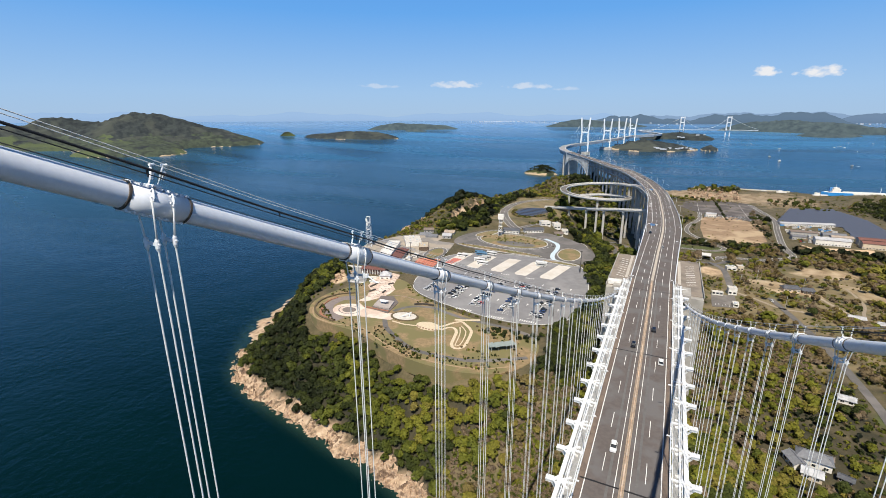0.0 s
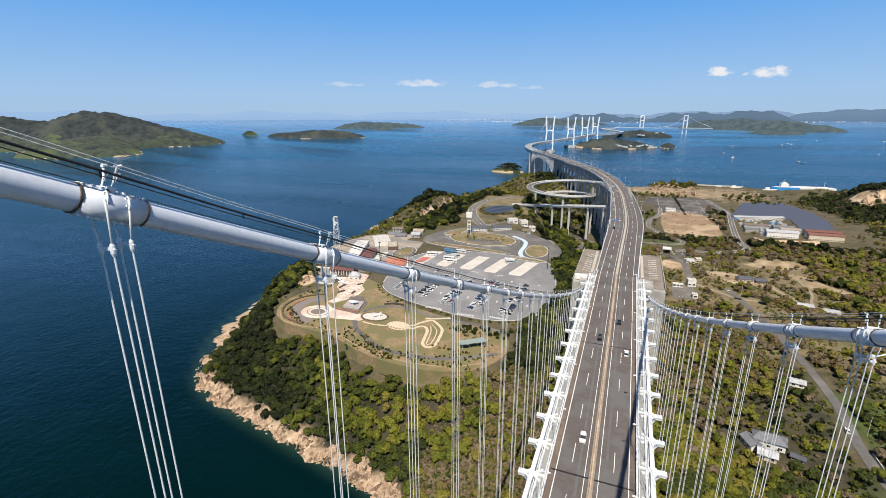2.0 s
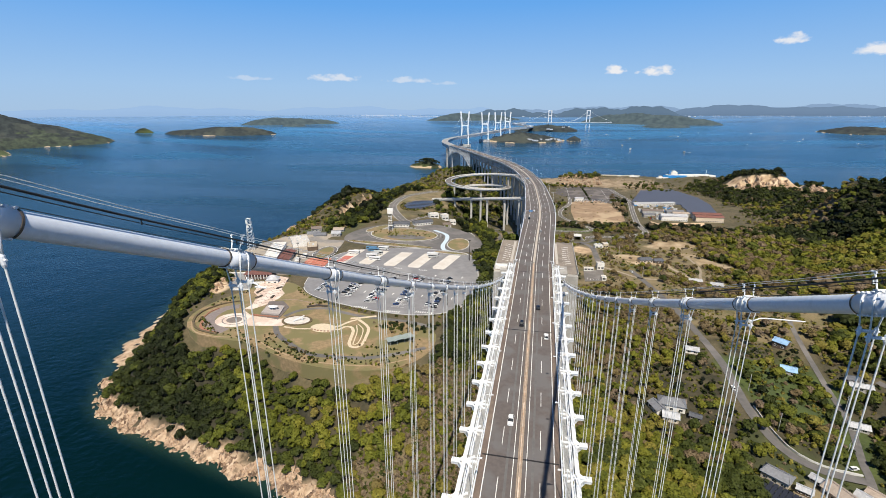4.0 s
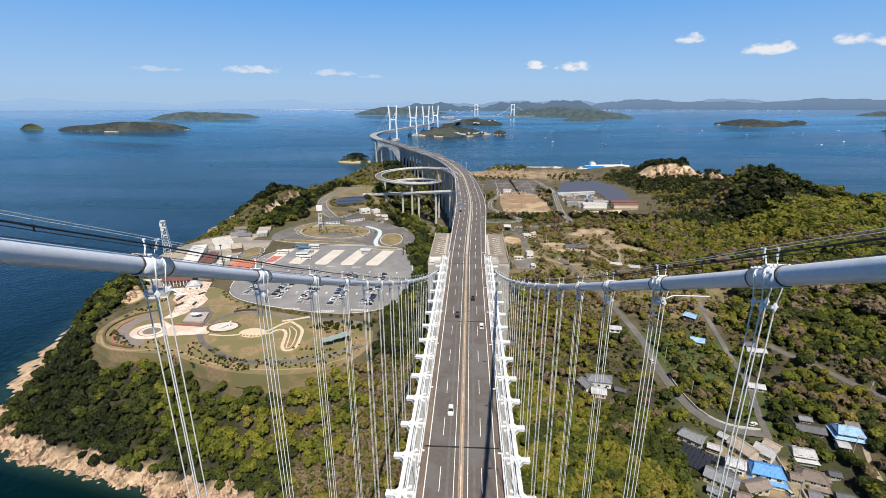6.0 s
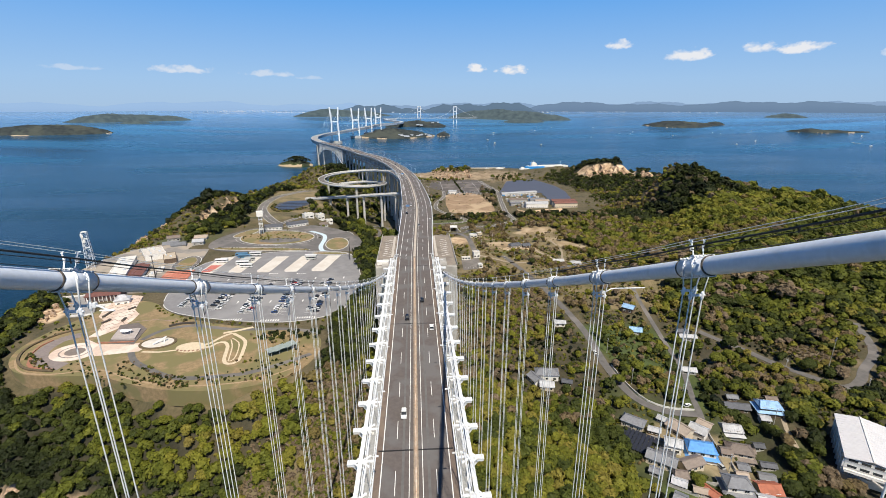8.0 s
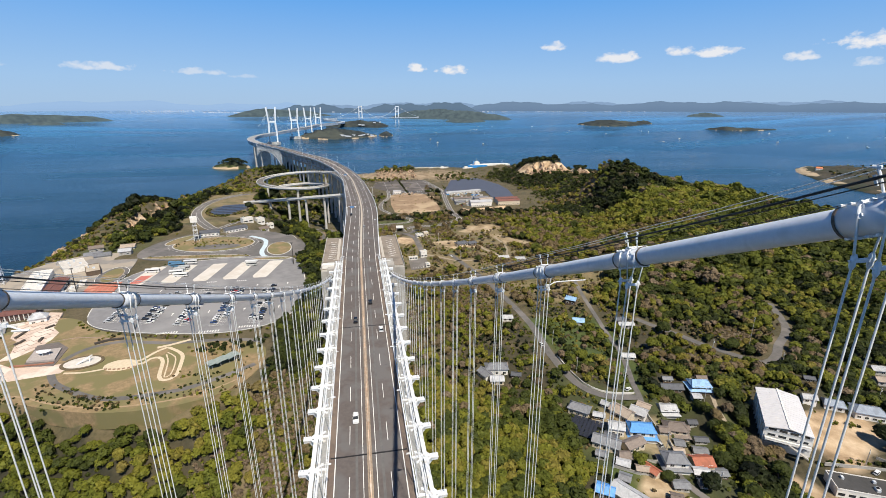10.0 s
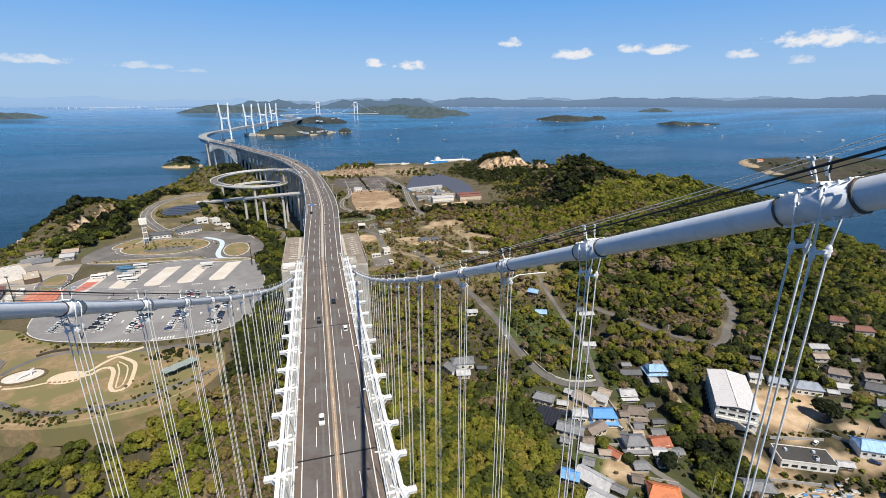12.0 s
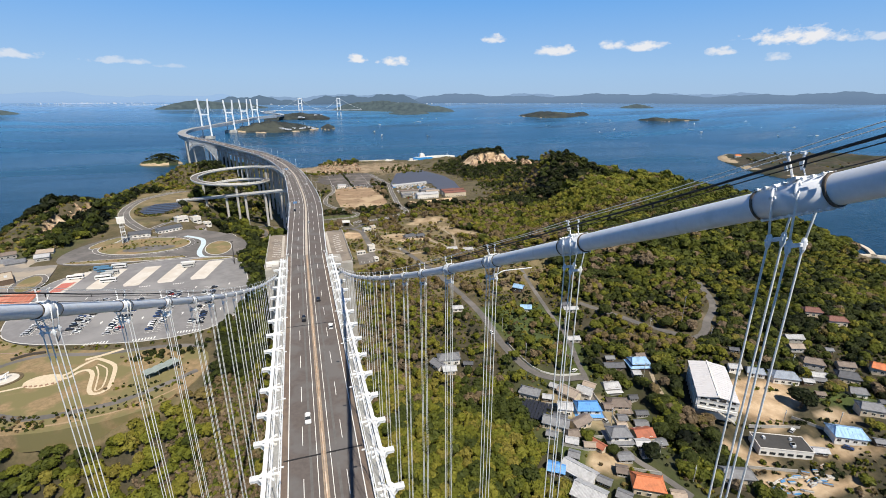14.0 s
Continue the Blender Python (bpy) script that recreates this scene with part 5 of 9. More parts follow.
# loop roads with planted islands
loopz = PZ + 0.22
loops = tagged(new("pavement", Geo().prism(smoothed([(-214, 466), (-200, 440), (-140, 434), (-75, 432), (-54, 430), (-54, 470), (-76, 506), (-106, 532), (-136, 542), (-180, 534), (-206, 505)], 2), PZ - 0.5, loopz).mesh("pavement", ROAD_GREY)), "grey loop road of the rest area", "road", kind="structure")
for cx, cy, rx, ry, turn in ((-148, 485, 39, 26, -0.12), (-80, 458, 11, 22, 0.12), (-152, 443, 48, 4.6, -0.10), (-187, 505, 7, 18, -0.4), (-82, 425, 17, 3.0, -0.1)):
    part("kerb", Geo().prism(oval(cx, cy, rx + 0.8, ry + 0.8, 40, turn), PZ, loopz + 0.15), WALL_EDGE, loops)
    part("traffic_island", Geo().prism(oval(cx, cy, rx, ry, 40, turn), PZ, loopz + 0.2), DRY_GRASS, loops, "dry grass traffic island with shrubs")
part("drive", Geo().prism(oval(-142, 474, 22, 9, 30, 0.02), PZ, loopz + 0.23), ROAD_GREY, loops)
part("edge_line", lane_strip([Vector((x, y, loopz)) for x, y in oval(-148, 485, 43.5, 30, 60, -0.12)], -0.12, 0.12, 0.02), LINE_WHITE, loops)
blue_lane = spline([(-118, 510, loopz), (-101, 494, loopz), (-96, 476, loopz), (-95, 449, loopz), (-89, 433, loopz), (-74, 427, loopz)], 3)
part("coloured_lane", lane_strip(blue_lane, -2.2, 2.2, 0.015), mat("pale_blue_paint", (0.52, 0.62, 0.68), (0.44, 0.52, 0.57), 0.85, 0.5), loops, "pale blue painted lane")

# dark verge and service yard inside the upper loop
verge = tagged(new("pavement", Geo().prism(smoothed([(-188, 607), (-193, 643), (-178, 664), (-150, 667), (-144, 636), (-164, 606), (-176, 594)], 1), 36, on_ground(-168, 640, 0.35)).mesh("pavement", mat("dark_yard", (0.072, 0.074, 0.082), (0.055, 0.057, 0.064), 0.7, 0.2))), "dark slate-grey panel ground inside the loop road", "yard", kind="structure")
for k in range(6):
    a, b = Vector((-187 + 1.0 * k, 606 + 10 * k, 0)), Vector((-158 + 2.4 * k, 606 + 10 * k, 0))
    part("panel_row", Geo().box(((a.x + b.x) / 2, a.y, on_ground(-168, 640, 0.6)), (b.x - a.x, 5.6, 0.3)), mat("yard_panels", (0.045, 0.050, 0.066), (0.034, 0.038, 0.052), 0.35, 0.5), verge)

# park paths and plazas
LAWN_EDGE = [(-233, 264), (-230, 242), (-214, 225), (-190, 221), (-168, 221), (-143, 210), (-122, 204), (-104, 203), (-88, 204), (-66, 212), (-54, 236), (-60, 264), (-100, 270), (-142, 282), (-172, 300), (-188, 318), (-214, 322), (-224, 290)]
park = tagged(new("lawn", Geo().prism(smoothed(LAWN_EDGE, 2), PZ - 9, PZ + 0.12).mesh("lawn", DRY_GRASS)), "dry yellow lawn of the park", "lawn", kind="structure")
TZ = PZ + 0.13


def path(line, wide, material, label, up=0.02):
    part("footpath", lane_strip(spline([(x, y, TZ) for x, y in line], 3), -wide / 2, wide / 2, up), material, park, label)


path([(-165, 246), (-157, 235), (-145, 226), (-129, 217), (-117, 215), (-102, 216), (-90, 218), (-80, 223), (-73, 227), (-60, 236)], 3.4, ROAD_GREY, "grey curving park path")
path([(-166, 259), (-162, 268), (-155, 274), (-142, 277), (-132, 274), (-116, 270), (-103, 269), (-80, 268), (-60, 262)], 3.4, ROAD_GREY, "grey curving park path")
RING_GREY = mat("grey_paving", (0.235, 0.195, 0.18), (0.18, 0.15, 0.138), 0.9, 0.5)
BRICK_RED = mat("brick_red", (0.33, 0.15, 0.095), (0.26, 0.115, 0.075), 0.9, 0.6)
HEDGE_BROWN = mat("hedge_wall", (0.15, 0.105, 0.06), (0.075, 0.062, 0.030), 0.95, 0.8)


def low_wall(line, half, tall, material, label):
    part("low_wall", slab(spline([(x, y, TZ) for x, y in line], 2.5), half, tall, tall + 0.3), material, park, label)


path([(-207, 268), (-214, 263), (-216, 254), (-214, 245), (-207, 237), (-199, 233), (-192, 231)], 7.5, RING_GREY, "dark grey paved crescent")
path([(-217, 243), (-213, 235), (-206, 230), (-194, 228)], 1.8, BRICK_RED, "brick red edging path", 0.03)
low_wall([(-212, 276), (-221, 269), (-226, 259), (-226, 248), (-220, 237), (-209, 229), (-194, 226)], 0.7, 0.8, HEDGE_BROWN, "brown clipped hedge round the plaza")
low_wall([(-219, 262), (-221, 254), (-219, 245)], 0.4, 0.5, BRICK_RED, "low brick wall")
PATH_TAN = mat("tan_path", (0.60, 0.50, 0.36), (0.52, 0.43, 0.30), 0.9, 0.6)
path([(-128, 250), (-123, 252), (-120, 258), (-115, 264), (-111, 262), (-103, 254), (-100, 242), (-99, 231), (-103, 228), (-107, 232), (-111, 248), (-115, 253), (-119, 252), (-121, 248), (-127, 247)], 2.0, PATH_TAN, "winding tan sandstone path")
path([(-112, 258), (-106, 252), (-103, 242), (-102, 233), (-104, 231), (-105, 234), (-108, 247), (-112, 256)], 0.7, PATH_TAN, "winding tan sandstone path")
for rx, ry, m, lab, up in ((13, 10.6, PAVE, "pink stone ring plaza", 0.04), (8.6, 7.0, RING_GREY, "narrow grey paved ring", 0.055), (7.8, 6.3, PAVE, "pink stone ring", 0.07), (5.4, 4.5, mat("dark_paving", (0.20, 0.165, 0.14), (0.15, 0.125, 0.11), 0.9, 0.5), "dark round basin", 0.085)):
    part("plaza", Geo().prism(oval(-196.5, 247, rx, ry, 40, -0.15), PZ, TZ + up), m, park, lab)
part("plaza", Geo().prism([(-201, 263), (-188, 255), (-168, 254.5), (-163, 256), (-158, 252), (-160, 245), (-172, 243), (-182, 241), (-190, 250)], PZ, TZ + 0.05), PAVE, park, "pink stone plaza")
part("plaza", Geo().prism([(-212, 331), (-203, 329), (-195, 304), (-188, 297), (-187, 287), (-188, 278), (-195, 265), (-201, 264), (-200, 273), (-206, 288), (-213, 294), (-220, 313)], PZ - 1.5, TZ + 0.03), PAVE, park, "pink stone plaza")
part("plaza", Geo().prism(oval(-154, 254.5, 10.4, 7.6, 30, 0.1), PZ, TZ + 0.35), HEDGE_BROWN, park, "low brown hedge ring")
part("plaza", Geo().prism(oval(-154, 254.5, 8.8, 6.0, 30, 0.1), PZ, TZ + 0.40), mat("pale_paving", (0.62, 0.58, 0.52), (0.50, 0.46, 0.41), 0.9, 0.3), park, "pale oval court")
part("plaza", Geo().prism(oval(-132, 248, 8.6, 6, 24, -0.1), PZ, TZ + 0.06), PATH_TAN, park, "tan stone play court")
for k in range(7):
    part("stone_seat", Geo().box((-138 + 2.3 * k, 244.6 - 1.2 * math.sin(k / 6 * math.pi), TZ + 0.3), (1.3, 0.8, 0.6), 0.1 * k, 0.85), mat("brown_stone", (0.34, 0.22, 0.15), (0.25, 0.16, 0.11), 0.9, 1), park)
BROWN_PAVE = mat("brown_paving", (0.30, 0.215, 0.17), (0.24, 0.17, 0.135), 0.9, 0.6)
# broken bands across the plaza, dark planters and the path over the lawn
for k in range(9):
    u = k / 8
    c, w = Vector((-196 - 13 * u, 276 + 46 * u, TZ)), 7.5 + 2.5 * math.sin(u * 3.1)
    zig = [c + Vector((w * (q / 3 - 1) * 0.96, w * (q / 3 - 1) * 0.28 + (1.7 if q % 2 else -1.7), 0)) for q in range(7)]
    part("paving_band", lane_strip(zig, -0.36, 0.36, 0.06), BROWN_PAVE, park)
for px, py, yaw, long in ((-209, 298, 88, 11), (-203, 286, 70, 6), (-198, 306, 60, 5), (-193, 288, 100, 5)):
    part("planter", Geo().box((px, py, TZ + 0.4), (long, 1.5, 0.9), math.radians(yaw)), mat("dark_planter", (0.075, 0.06, 0.048), (0.05, 0.042, 0.034), 0.9, 0.8), park, "long dark planter")
path([(-186, 284), (-174, 287), (-162, 285), (-153, 282)], 0.9, BROWN_PAVE, "narrow brown path")
path([(-158, 244.5), (-148, 243.5), (-140, 245), (-131, 246)], 1.5, PATH_TAN, "narrow tan path", 0.045)
path([(-120, 265), (-114, 267), (-108, 270), (-104, 272)], 2.4, PATH_TAN, "short tan path", 0.045)
path([(-227, 252), (-222, 238), (-210, 226.5), (-192, 223.5), (-170, 226), (-150, 217), (-128, 209.5), (-104, 208), (-82, 212), (-66, 222)], 1.1, mat("worn_earth", (0.36, 0.26, 0.155), (0.28, 0.20, 0.12), 0.98, 0.6), "worn earth track along the lawn's edge")
low_wall([(-158, 275.5), (-152, 279), (-144, 279.5)], 0.5, 1.3, mat("dark_planter", (0.075, 0.06, 0.048)), "dark low wall")
low_wall([(-190, 256.5), (-180, 256), (-169, 256.6)], 0.45, 0.8, BRICK_RED, "low brick wall")

# pavilion: a flat stone terrace with a small white canopy
pav = thing("pavilion", "square stone terrace with a small white canopy", "pavilion", at=pose(-178.5, 266, TZ))
part("court", Geo().prism([(-5, -10.5), (-12, 14), (-2.5, 17), (7.5, 8), (11, -12.5)], -0.5, 0.25), mat("dark_stone", (0.155, 0.13, 0.118), (0.115, 0.098, 0.09), 0.88, 0.5), pav, "dark stone court")
part("base", Geo().prism([(-5.6, -6.4), (-8.4, 6.0), (4.6, 7.2), (8.6, -7.0)], 0.25, 1.15), mat("pale_terrace", (0.40, 0.355, 0.33), (0.33, 0.29, 0.27), 0.85, 0.5), pav, "pale stone terrace")
part("canopy", Geo().add([(0, 0, 4.1)] + [(3.6 * math.cos(k * math.tau / 12), 2.3 * math.sin(k * math.tau / 12), 3.35 + 0.25 * math.cos(2 * k * math.tau / 12)) for k in range(12)] + [(0, 0, 3.3)], [(0, 1 + k, 1 + (k + 1) % 12) for k in range(12)] + [(13, 1 + (k + 1) % 12, 1 + k) for k in range(12)]), WHITE_STEEL, pav, "white tent-shaped canopy")
for x, y in ((-2.4, 0), (2.4, 0), (0, 1.5), (0, -1.5)):
    part("post", Geo().tube([(x, y, 1.1), (x, y, 3.4)], 0.14, 8), WHITE_STEEL, pav)
sculpture = thing("sculpture", "white slanting bar sculpture on the oval court", "sculpture", at=pose(-152, 253.5, TZ + 0.4))
part("bar", Geo().beam((-3.5, -2.0, 0.2), (2.6, 3.0, 3.0), 0.7, 0.5), WHITE_STEEL, sculpture)
part("stand", Geo().beam((1.6, 1.2, 0), (1.6, 2.1, 2.5), 0.5, 0.5), WHITE_STEEL, sculpture)

# shelter with a wavy green roof
shelter = thing("picnic_shelter", "open shelter with a pale green wavy roof", "shelter", at=pose(-77, 239.5, TZ, 0, 0, 38))
for k in range(5):
    part("roof_leaf", Geo().prism([(-8.2 + 3.2 * k, -2.2 - 0.9 * (k % 2)), (-8.2 + 3.2 * k + 3.4, -3.2), (-8.2 + 3.2 * k + 3.4, 2.6), (-8.2 + 3.2 * k, 3.4 - 0.8 * (k % 2))], [3.0, 3.6, 3.6, 3.0], [3.18, 3.78, 3.78, 3.18]), mat("verdigris", (0.27, 0.315, 0.295), (0.21, 0.25, 0.235), 0.6, 0.5), shelter)
for x in (-7, -2.4, 2.4, 7):
    for y in (-1.8, 1.8):
        part("post", Geo().box((x, y, 1.55), (0.25, 0.25, 3.1)), CONCRETE, shelter)


def flat_building(name, label, x, y, w, d, h, yaw, wall, roof, z=None, parapet=0.5, bays=4, units=3):
    """A plain block with windows, parapet and roof units."""
    z = on_ground(x, y) if z is None else z
    t = thing(name, label, "building", at=pose(x, y, z, 0, 0, yaw))
    part("wall", Geo().box((0, 0, h / 2 - 1.0), (w, d, h + 2.0)), wall, t)
    part("roof", Geo().box((0, 0, h + 0.12), (w - 0.5, d - 0.5, 0.24)), roof, t)
    for sx, sy, ww, dd in ((0, -d / 2, w + 0.3, 0.3), (0, d / 2, w + 0.3, 0.3), (-w / 2, 0, 0.3, d), (w / 2, 0, 0.3, d)):
        part("parapet", Geo().box((sx, sy, h + parapet / 2), (ww, dd, parapet)), wall, t)
    pane = Geo().box((0, 0, 0), (w / bays * 0.66, 0.06, 1.4)).mesh("window", GLASS_DARK)
    for st in range(max(1, int(h / 3.2))):
        for k in range(bays):
            for s in (-1, 1):
                piece("window", pane, t, pose((k + 0.5) * w / bays - w / 2, s * (d / 2 + 0.02), 1.7 + 3.2 * st))
    r = random.Random(int(x * 7 + y))
    for k in range(units):
        part("roof_unit", Geo().box((r.uniform(-w * 0.35, w * 0.35), r.uniform(-d * 0.3, d * 0.3), h + 0.8), (r.uniform(1, 2.2), r.uniform(1, 2), 1.1)), STEEL_GREY, t)
    return t


def gable(name, label, x, y, w, d, h, rise, yaw, wall, roof, z=None, over=0.6, hip=0.0, storeys=1, skirt=False, seams=0, group="", cat="house"):
    """A house with a pitched roof along its x axis; hip draws the ridge in; skirt adds a lower roof round it."""
    z = on_ground(x, y) if z is None else z
    t = thing(name, label, cat, group, at=pose(x, y, z, 0, 0, yaw))
    body = Geo().box((0, 0, h / 2 - 1), (w, d, h + 2))
    if not hip:
        body.add([(-w / 2, -d / 2, h), (-w / 2, d / 2, h), (-w / 2, 0, h + rise * 0.93), (w / 2, -d / 2, h), (w / 2, d / 2, h), (w / 2, 0, h + rise * 0.93)], [(0, 2, 1), (3, 4, 5)])
    part("wall", body, wall, t)
    W2, D2, th = w / 2 + over, d / 2 + over, 0.22
    drop = rise * over / (d / 2)
    rx = W2 - hip * W2
    vs = []
    for dz in (0, -th):
        vs += [(-W2, -D2, h - drop + th + dz), (W2, -D2, h - drop + th + dz), (W2, D2, h - drop + th + dz), (-W2, D2, h - drop + th + dz), (-rx, 0, h + rise + th + dz), (rx, 0, h + rise + th + dz)]
    top = [(0, 1, 5, 4), (2, 3, 4, 5), (1, 2, 5), (3, 0, 4)] if hip else [(0, 1, 5, 4), (2, 3, 4, 5)]
    fs = top + [tuple(i + 6 for i in f[::-1]) for f in top] + [(0, 6, 7, 1), (2, 8, 9, 3)]
    fs += [(1, 7, 8, 2), (3, 9, 6, 0)] if hip else [(1, 7, 11, 5), (5, 11, 8, 2), (3, 9, 10, 4), (4, 10, 6, 0)]
    part("roof", Geo().add(vs, fs), roof, t)
    part("ridge", Geo().beam((-rx, 0, h + rise + th + 0.08), (rx, 0, h + rise + th + 0.08), 0.4, 0.3), roof, t)
    if hip:
        for sx in (-1, 1):
            for sy in (-1, 1):
                part("hip_ridge", Geo().beam((sx * rx, 0, h + rise + th + 0.05), (sx * W2, sy * D2, h - drop + th + 0.05), 0.3, 0.22), roof, t)
    if seams:
        seam = Geo()
        for k in range(1, seams):
            sx = -W2 + 2 * W2 * k / seams
            for s in (-1, 1):
                seam.beam((sx, 0, h + rise + th + 0.05), (sx, s * D2, h - drop + th + 0.05), 0.10, 0.10)
        part("roof_seams", seam, roof, t)
    if skirt:
        sk = Geo()
        zz = 2.9
        a, b, c, e = w / 2 + 1.7, d / 2 + 1.7, w / 2 + 0.05, d / 2 + 0.05
        sk.add([(-a, -b, zz - 0.7), (a, -b, zz - 0.7), (a, b, zz - 0.7), (-a, b, zz - 0.7), (-c, -e, zz + 0.2), (c, -e, zz + 0.2), (c, e, zz + 0.2), (-c, e, zz + 0.2)],
               [(0, 1, 5, 4), (1, 2, 6, 5), (2, 3, 7, 6), (3, 0, 4, 7), (3, 2, 1, 0)])
        part("lower_roof", sk, roof, t)
        part("porch", Geo().box((0, 0, 0.9), (w + 1.6, d + 1.6, 1.8)), wall, t)
    pane = Geo().box((0, 0, 0), (1.7, 0.08, 1.25)).mesh("pane", GLASS_DARK)
    fr = Geo().box((0, 0, 0.68), (1.9, 0.1, 0.12)).box((0, 0, -0.68), (1.9, 0.1, 0.12)).box((-0.92, 0, 0), (0.1, 0.1, 1.4)).box((0.92, 0, 0), (0.1, 0.1, 1.4)).box((0, 0, 0), (0.07, 0.1, 1.3)).mesh("window_frame", WALLS["white"])
    n = max(2, int(w / 3.4))
    for st in range(storeys):
        zz = (1.5 if storeys == 1 else 1.3) + 3.0 * st
        if skirt and st == 0:
            continue
        for k in range(n):
            for s in (-1, 1):
                win = piece("window_frame", fr, t, pose((k + 0.5) * w / n - w / 2, s * (d / 2 + 0.04), zz))
                piece("pane", pane, win, Matrix.Identity(4))
    return t


GLASS_DARK = mat("dark_glass", (0.03, 0.035, 0.04), (0.02, 0.024, 0.028), 0.12, 1)
WALLS = {"white": mat("white_wall", (0.74, 0.72, 0.68), (0.66, 0.64, 0.60), 0.85, 0.5, col3=(0.60, 0.57, 0.52), scale3=0.3, amount3=0.3),
         "cream": mat("cream_wall", (0.58, 0.50, 0.38), (0.50, 0.42, 0.32), 0.88, 0.5),
         "grey": mat("grey_wall", (0.40, 0.39, 0.37), (0.32, 0.31, 0.295), 0.88, 0.5),
         "wood": mat("dark_wood_wall", (0.13, 0.09, 0.06), (0.085, 0.06, 0.042), 0.85, 1.2)}


def tiled(name, col, dark, rows=3.2, rough=0.6):
    """Roof covering with rows of tiles across the slope and weathered patches."""
    m = mat(name, col, dark, rough, 0.9, col3=tuple(c * 0.72 for c in col), scale3=0.35, amount3=0.35, vary=0.12)
    t = m.node_tree
    geo = t.nodes.new("ShaderNodeTexCoord")
    w = t.nodes.new("ShaderNodeTexWave")
    w.bands_direction, w.inputs["Scale"].default_value, w.inputs["Distortion"].default_value = "X", rows * 0.32, 0.3
    t.links.new(geo.outputs["Object"], w.inputs["Vector"])
    bp = t.nodes.new("ShaderNodeBump")
    bp.inputs["Strength"].default_value, bp.inputs["Distance"].default_value = 0.6, 0.08
    t.links.new(w.outputs["Fac"], bp.inputs["Height"])
    t.links.new(bp.outputs[0], t.nodes["Principled BSDF"].inputs["Normal"])
    return m


ROOFS = {"blue": tiled("blue_metal_roof", (0.10, 0.30, 0.66), (0.085, 0.26, 0.58), 2.2, 0.45), "sky": tiled("pale_blue_roof", (0.30, 0.48, 0.70), (0.25, 0.41, 0.62), 2.2, 0.45),
         "grey": tiled("grey_tile_roof", (0.20, 0.205, 0.22), (0.145, 0.15, 0.165)), "dark": tiled("dark_tile_roof", (0.10, 0.105, 0.12), (0.07, 0.074, 0.085)),
         "brown": tiled("brown_tile_roof", (0.20, 0.16, 0.135), (0.15, 0.12, 0.10)), "red": tiled("red_brown_roof", (0.36, 0.115, 0.06), (0.29, 0.09, 0.05)),
         "orange": tiled("orange_tile_roof", (0.62, 0.20, 0.08), (0.53, 0.165, 0.065)), "pale": tiled("pale_metal_roof", (0.45, 0.455, 0.47), (0.36, 0.365, 0.38), 2.0, 0.5),
         "tan": tiled("tan_roof", (0.38, 0.31, 0.25), (0.31, 0.25, 0.20)), "maroon": tiled("maroon_roof", (0.20, 0.09, 0.07), (0.16, 0.072, 0.056)), "slate": tiled("blue_grey_roof", (0.27, 0.31, 0.375), (0.21, 0.245, 0.30))}
# paved apron round the halls
apron = tagged(new("pavement", Geo().prism(smoothed([(-292, 372), (-250, 336), (-212, 336), (-196, 346), (-196, 405), (-200, 430), (-208, 462), (-250, 478), (-286, 440)], 2), PZ - 4, PZ - 0.1).mesh("pavement", mat("apron_paving", (0.25, 0.23, 0.21), (0.20, 0.185, 0.17), 0.9, 0.2, col3=(0.33, 0.285, 0.23), scale3=0.06, amount3=0.7))), "worn grey paving round the rest area halls", "paving", kind="structure")
part("traffic_island", Geo().prism(oval(-206, 404, 7, 17, 30, 0.15), PZ - 1, PZ + 0.2), DRY_GRASS, apron, "dry grass traffic island")
part("drive", lane_strip([Vector((x, y, PZ - 0.1)) for x, y in oval(-206, 404, 9.5, 20, 50, 0.15)], -1.8, 1.8, 0.06), ROAD_GREY, apron)
part("edge_line", lane_strip([Vector((x, y, PZ - 0.1)) for x, y in oval(-206, 404, 11.0, 21.5, 50, 0.15)], -0.2, 0.2, 0.09), LINE_WHITE, apron)
walkway = tagged(new("pavement", Geo().prism([(-262, 330), (-238, 334), (-219, 298), (-235, 296), (-246, 312)], PZ - 5, PZ - 0.2).mesh("pavement", mat("terrace_grey", (0.27, 0.265, 0.26), (0.22, 0.215, 0.21), 0.9, 0.4))), "grey concrete viewing terrace above the cliff", "terrace", kind="structure")
part("parapet", slab([Vector((x, y, PZ - 0.2)) for x, y in ((-238, 334), (-262, 330), (-246, 312), (-235, 296), (-219, 298))], 0.2, 1.1, 1.3), WALLS["white"], walkway)
part("low_wall", slab(spline([(-239, 324, PZ - 0.2), (-234, 316, PZ - 0.2), (-226, 311.5, PZ - 0.2), (-217, 314, PZ - 0.2)], 2), 0.35, 1.6, 1.8), WALLS["white"], walkway, "white curved low wall")
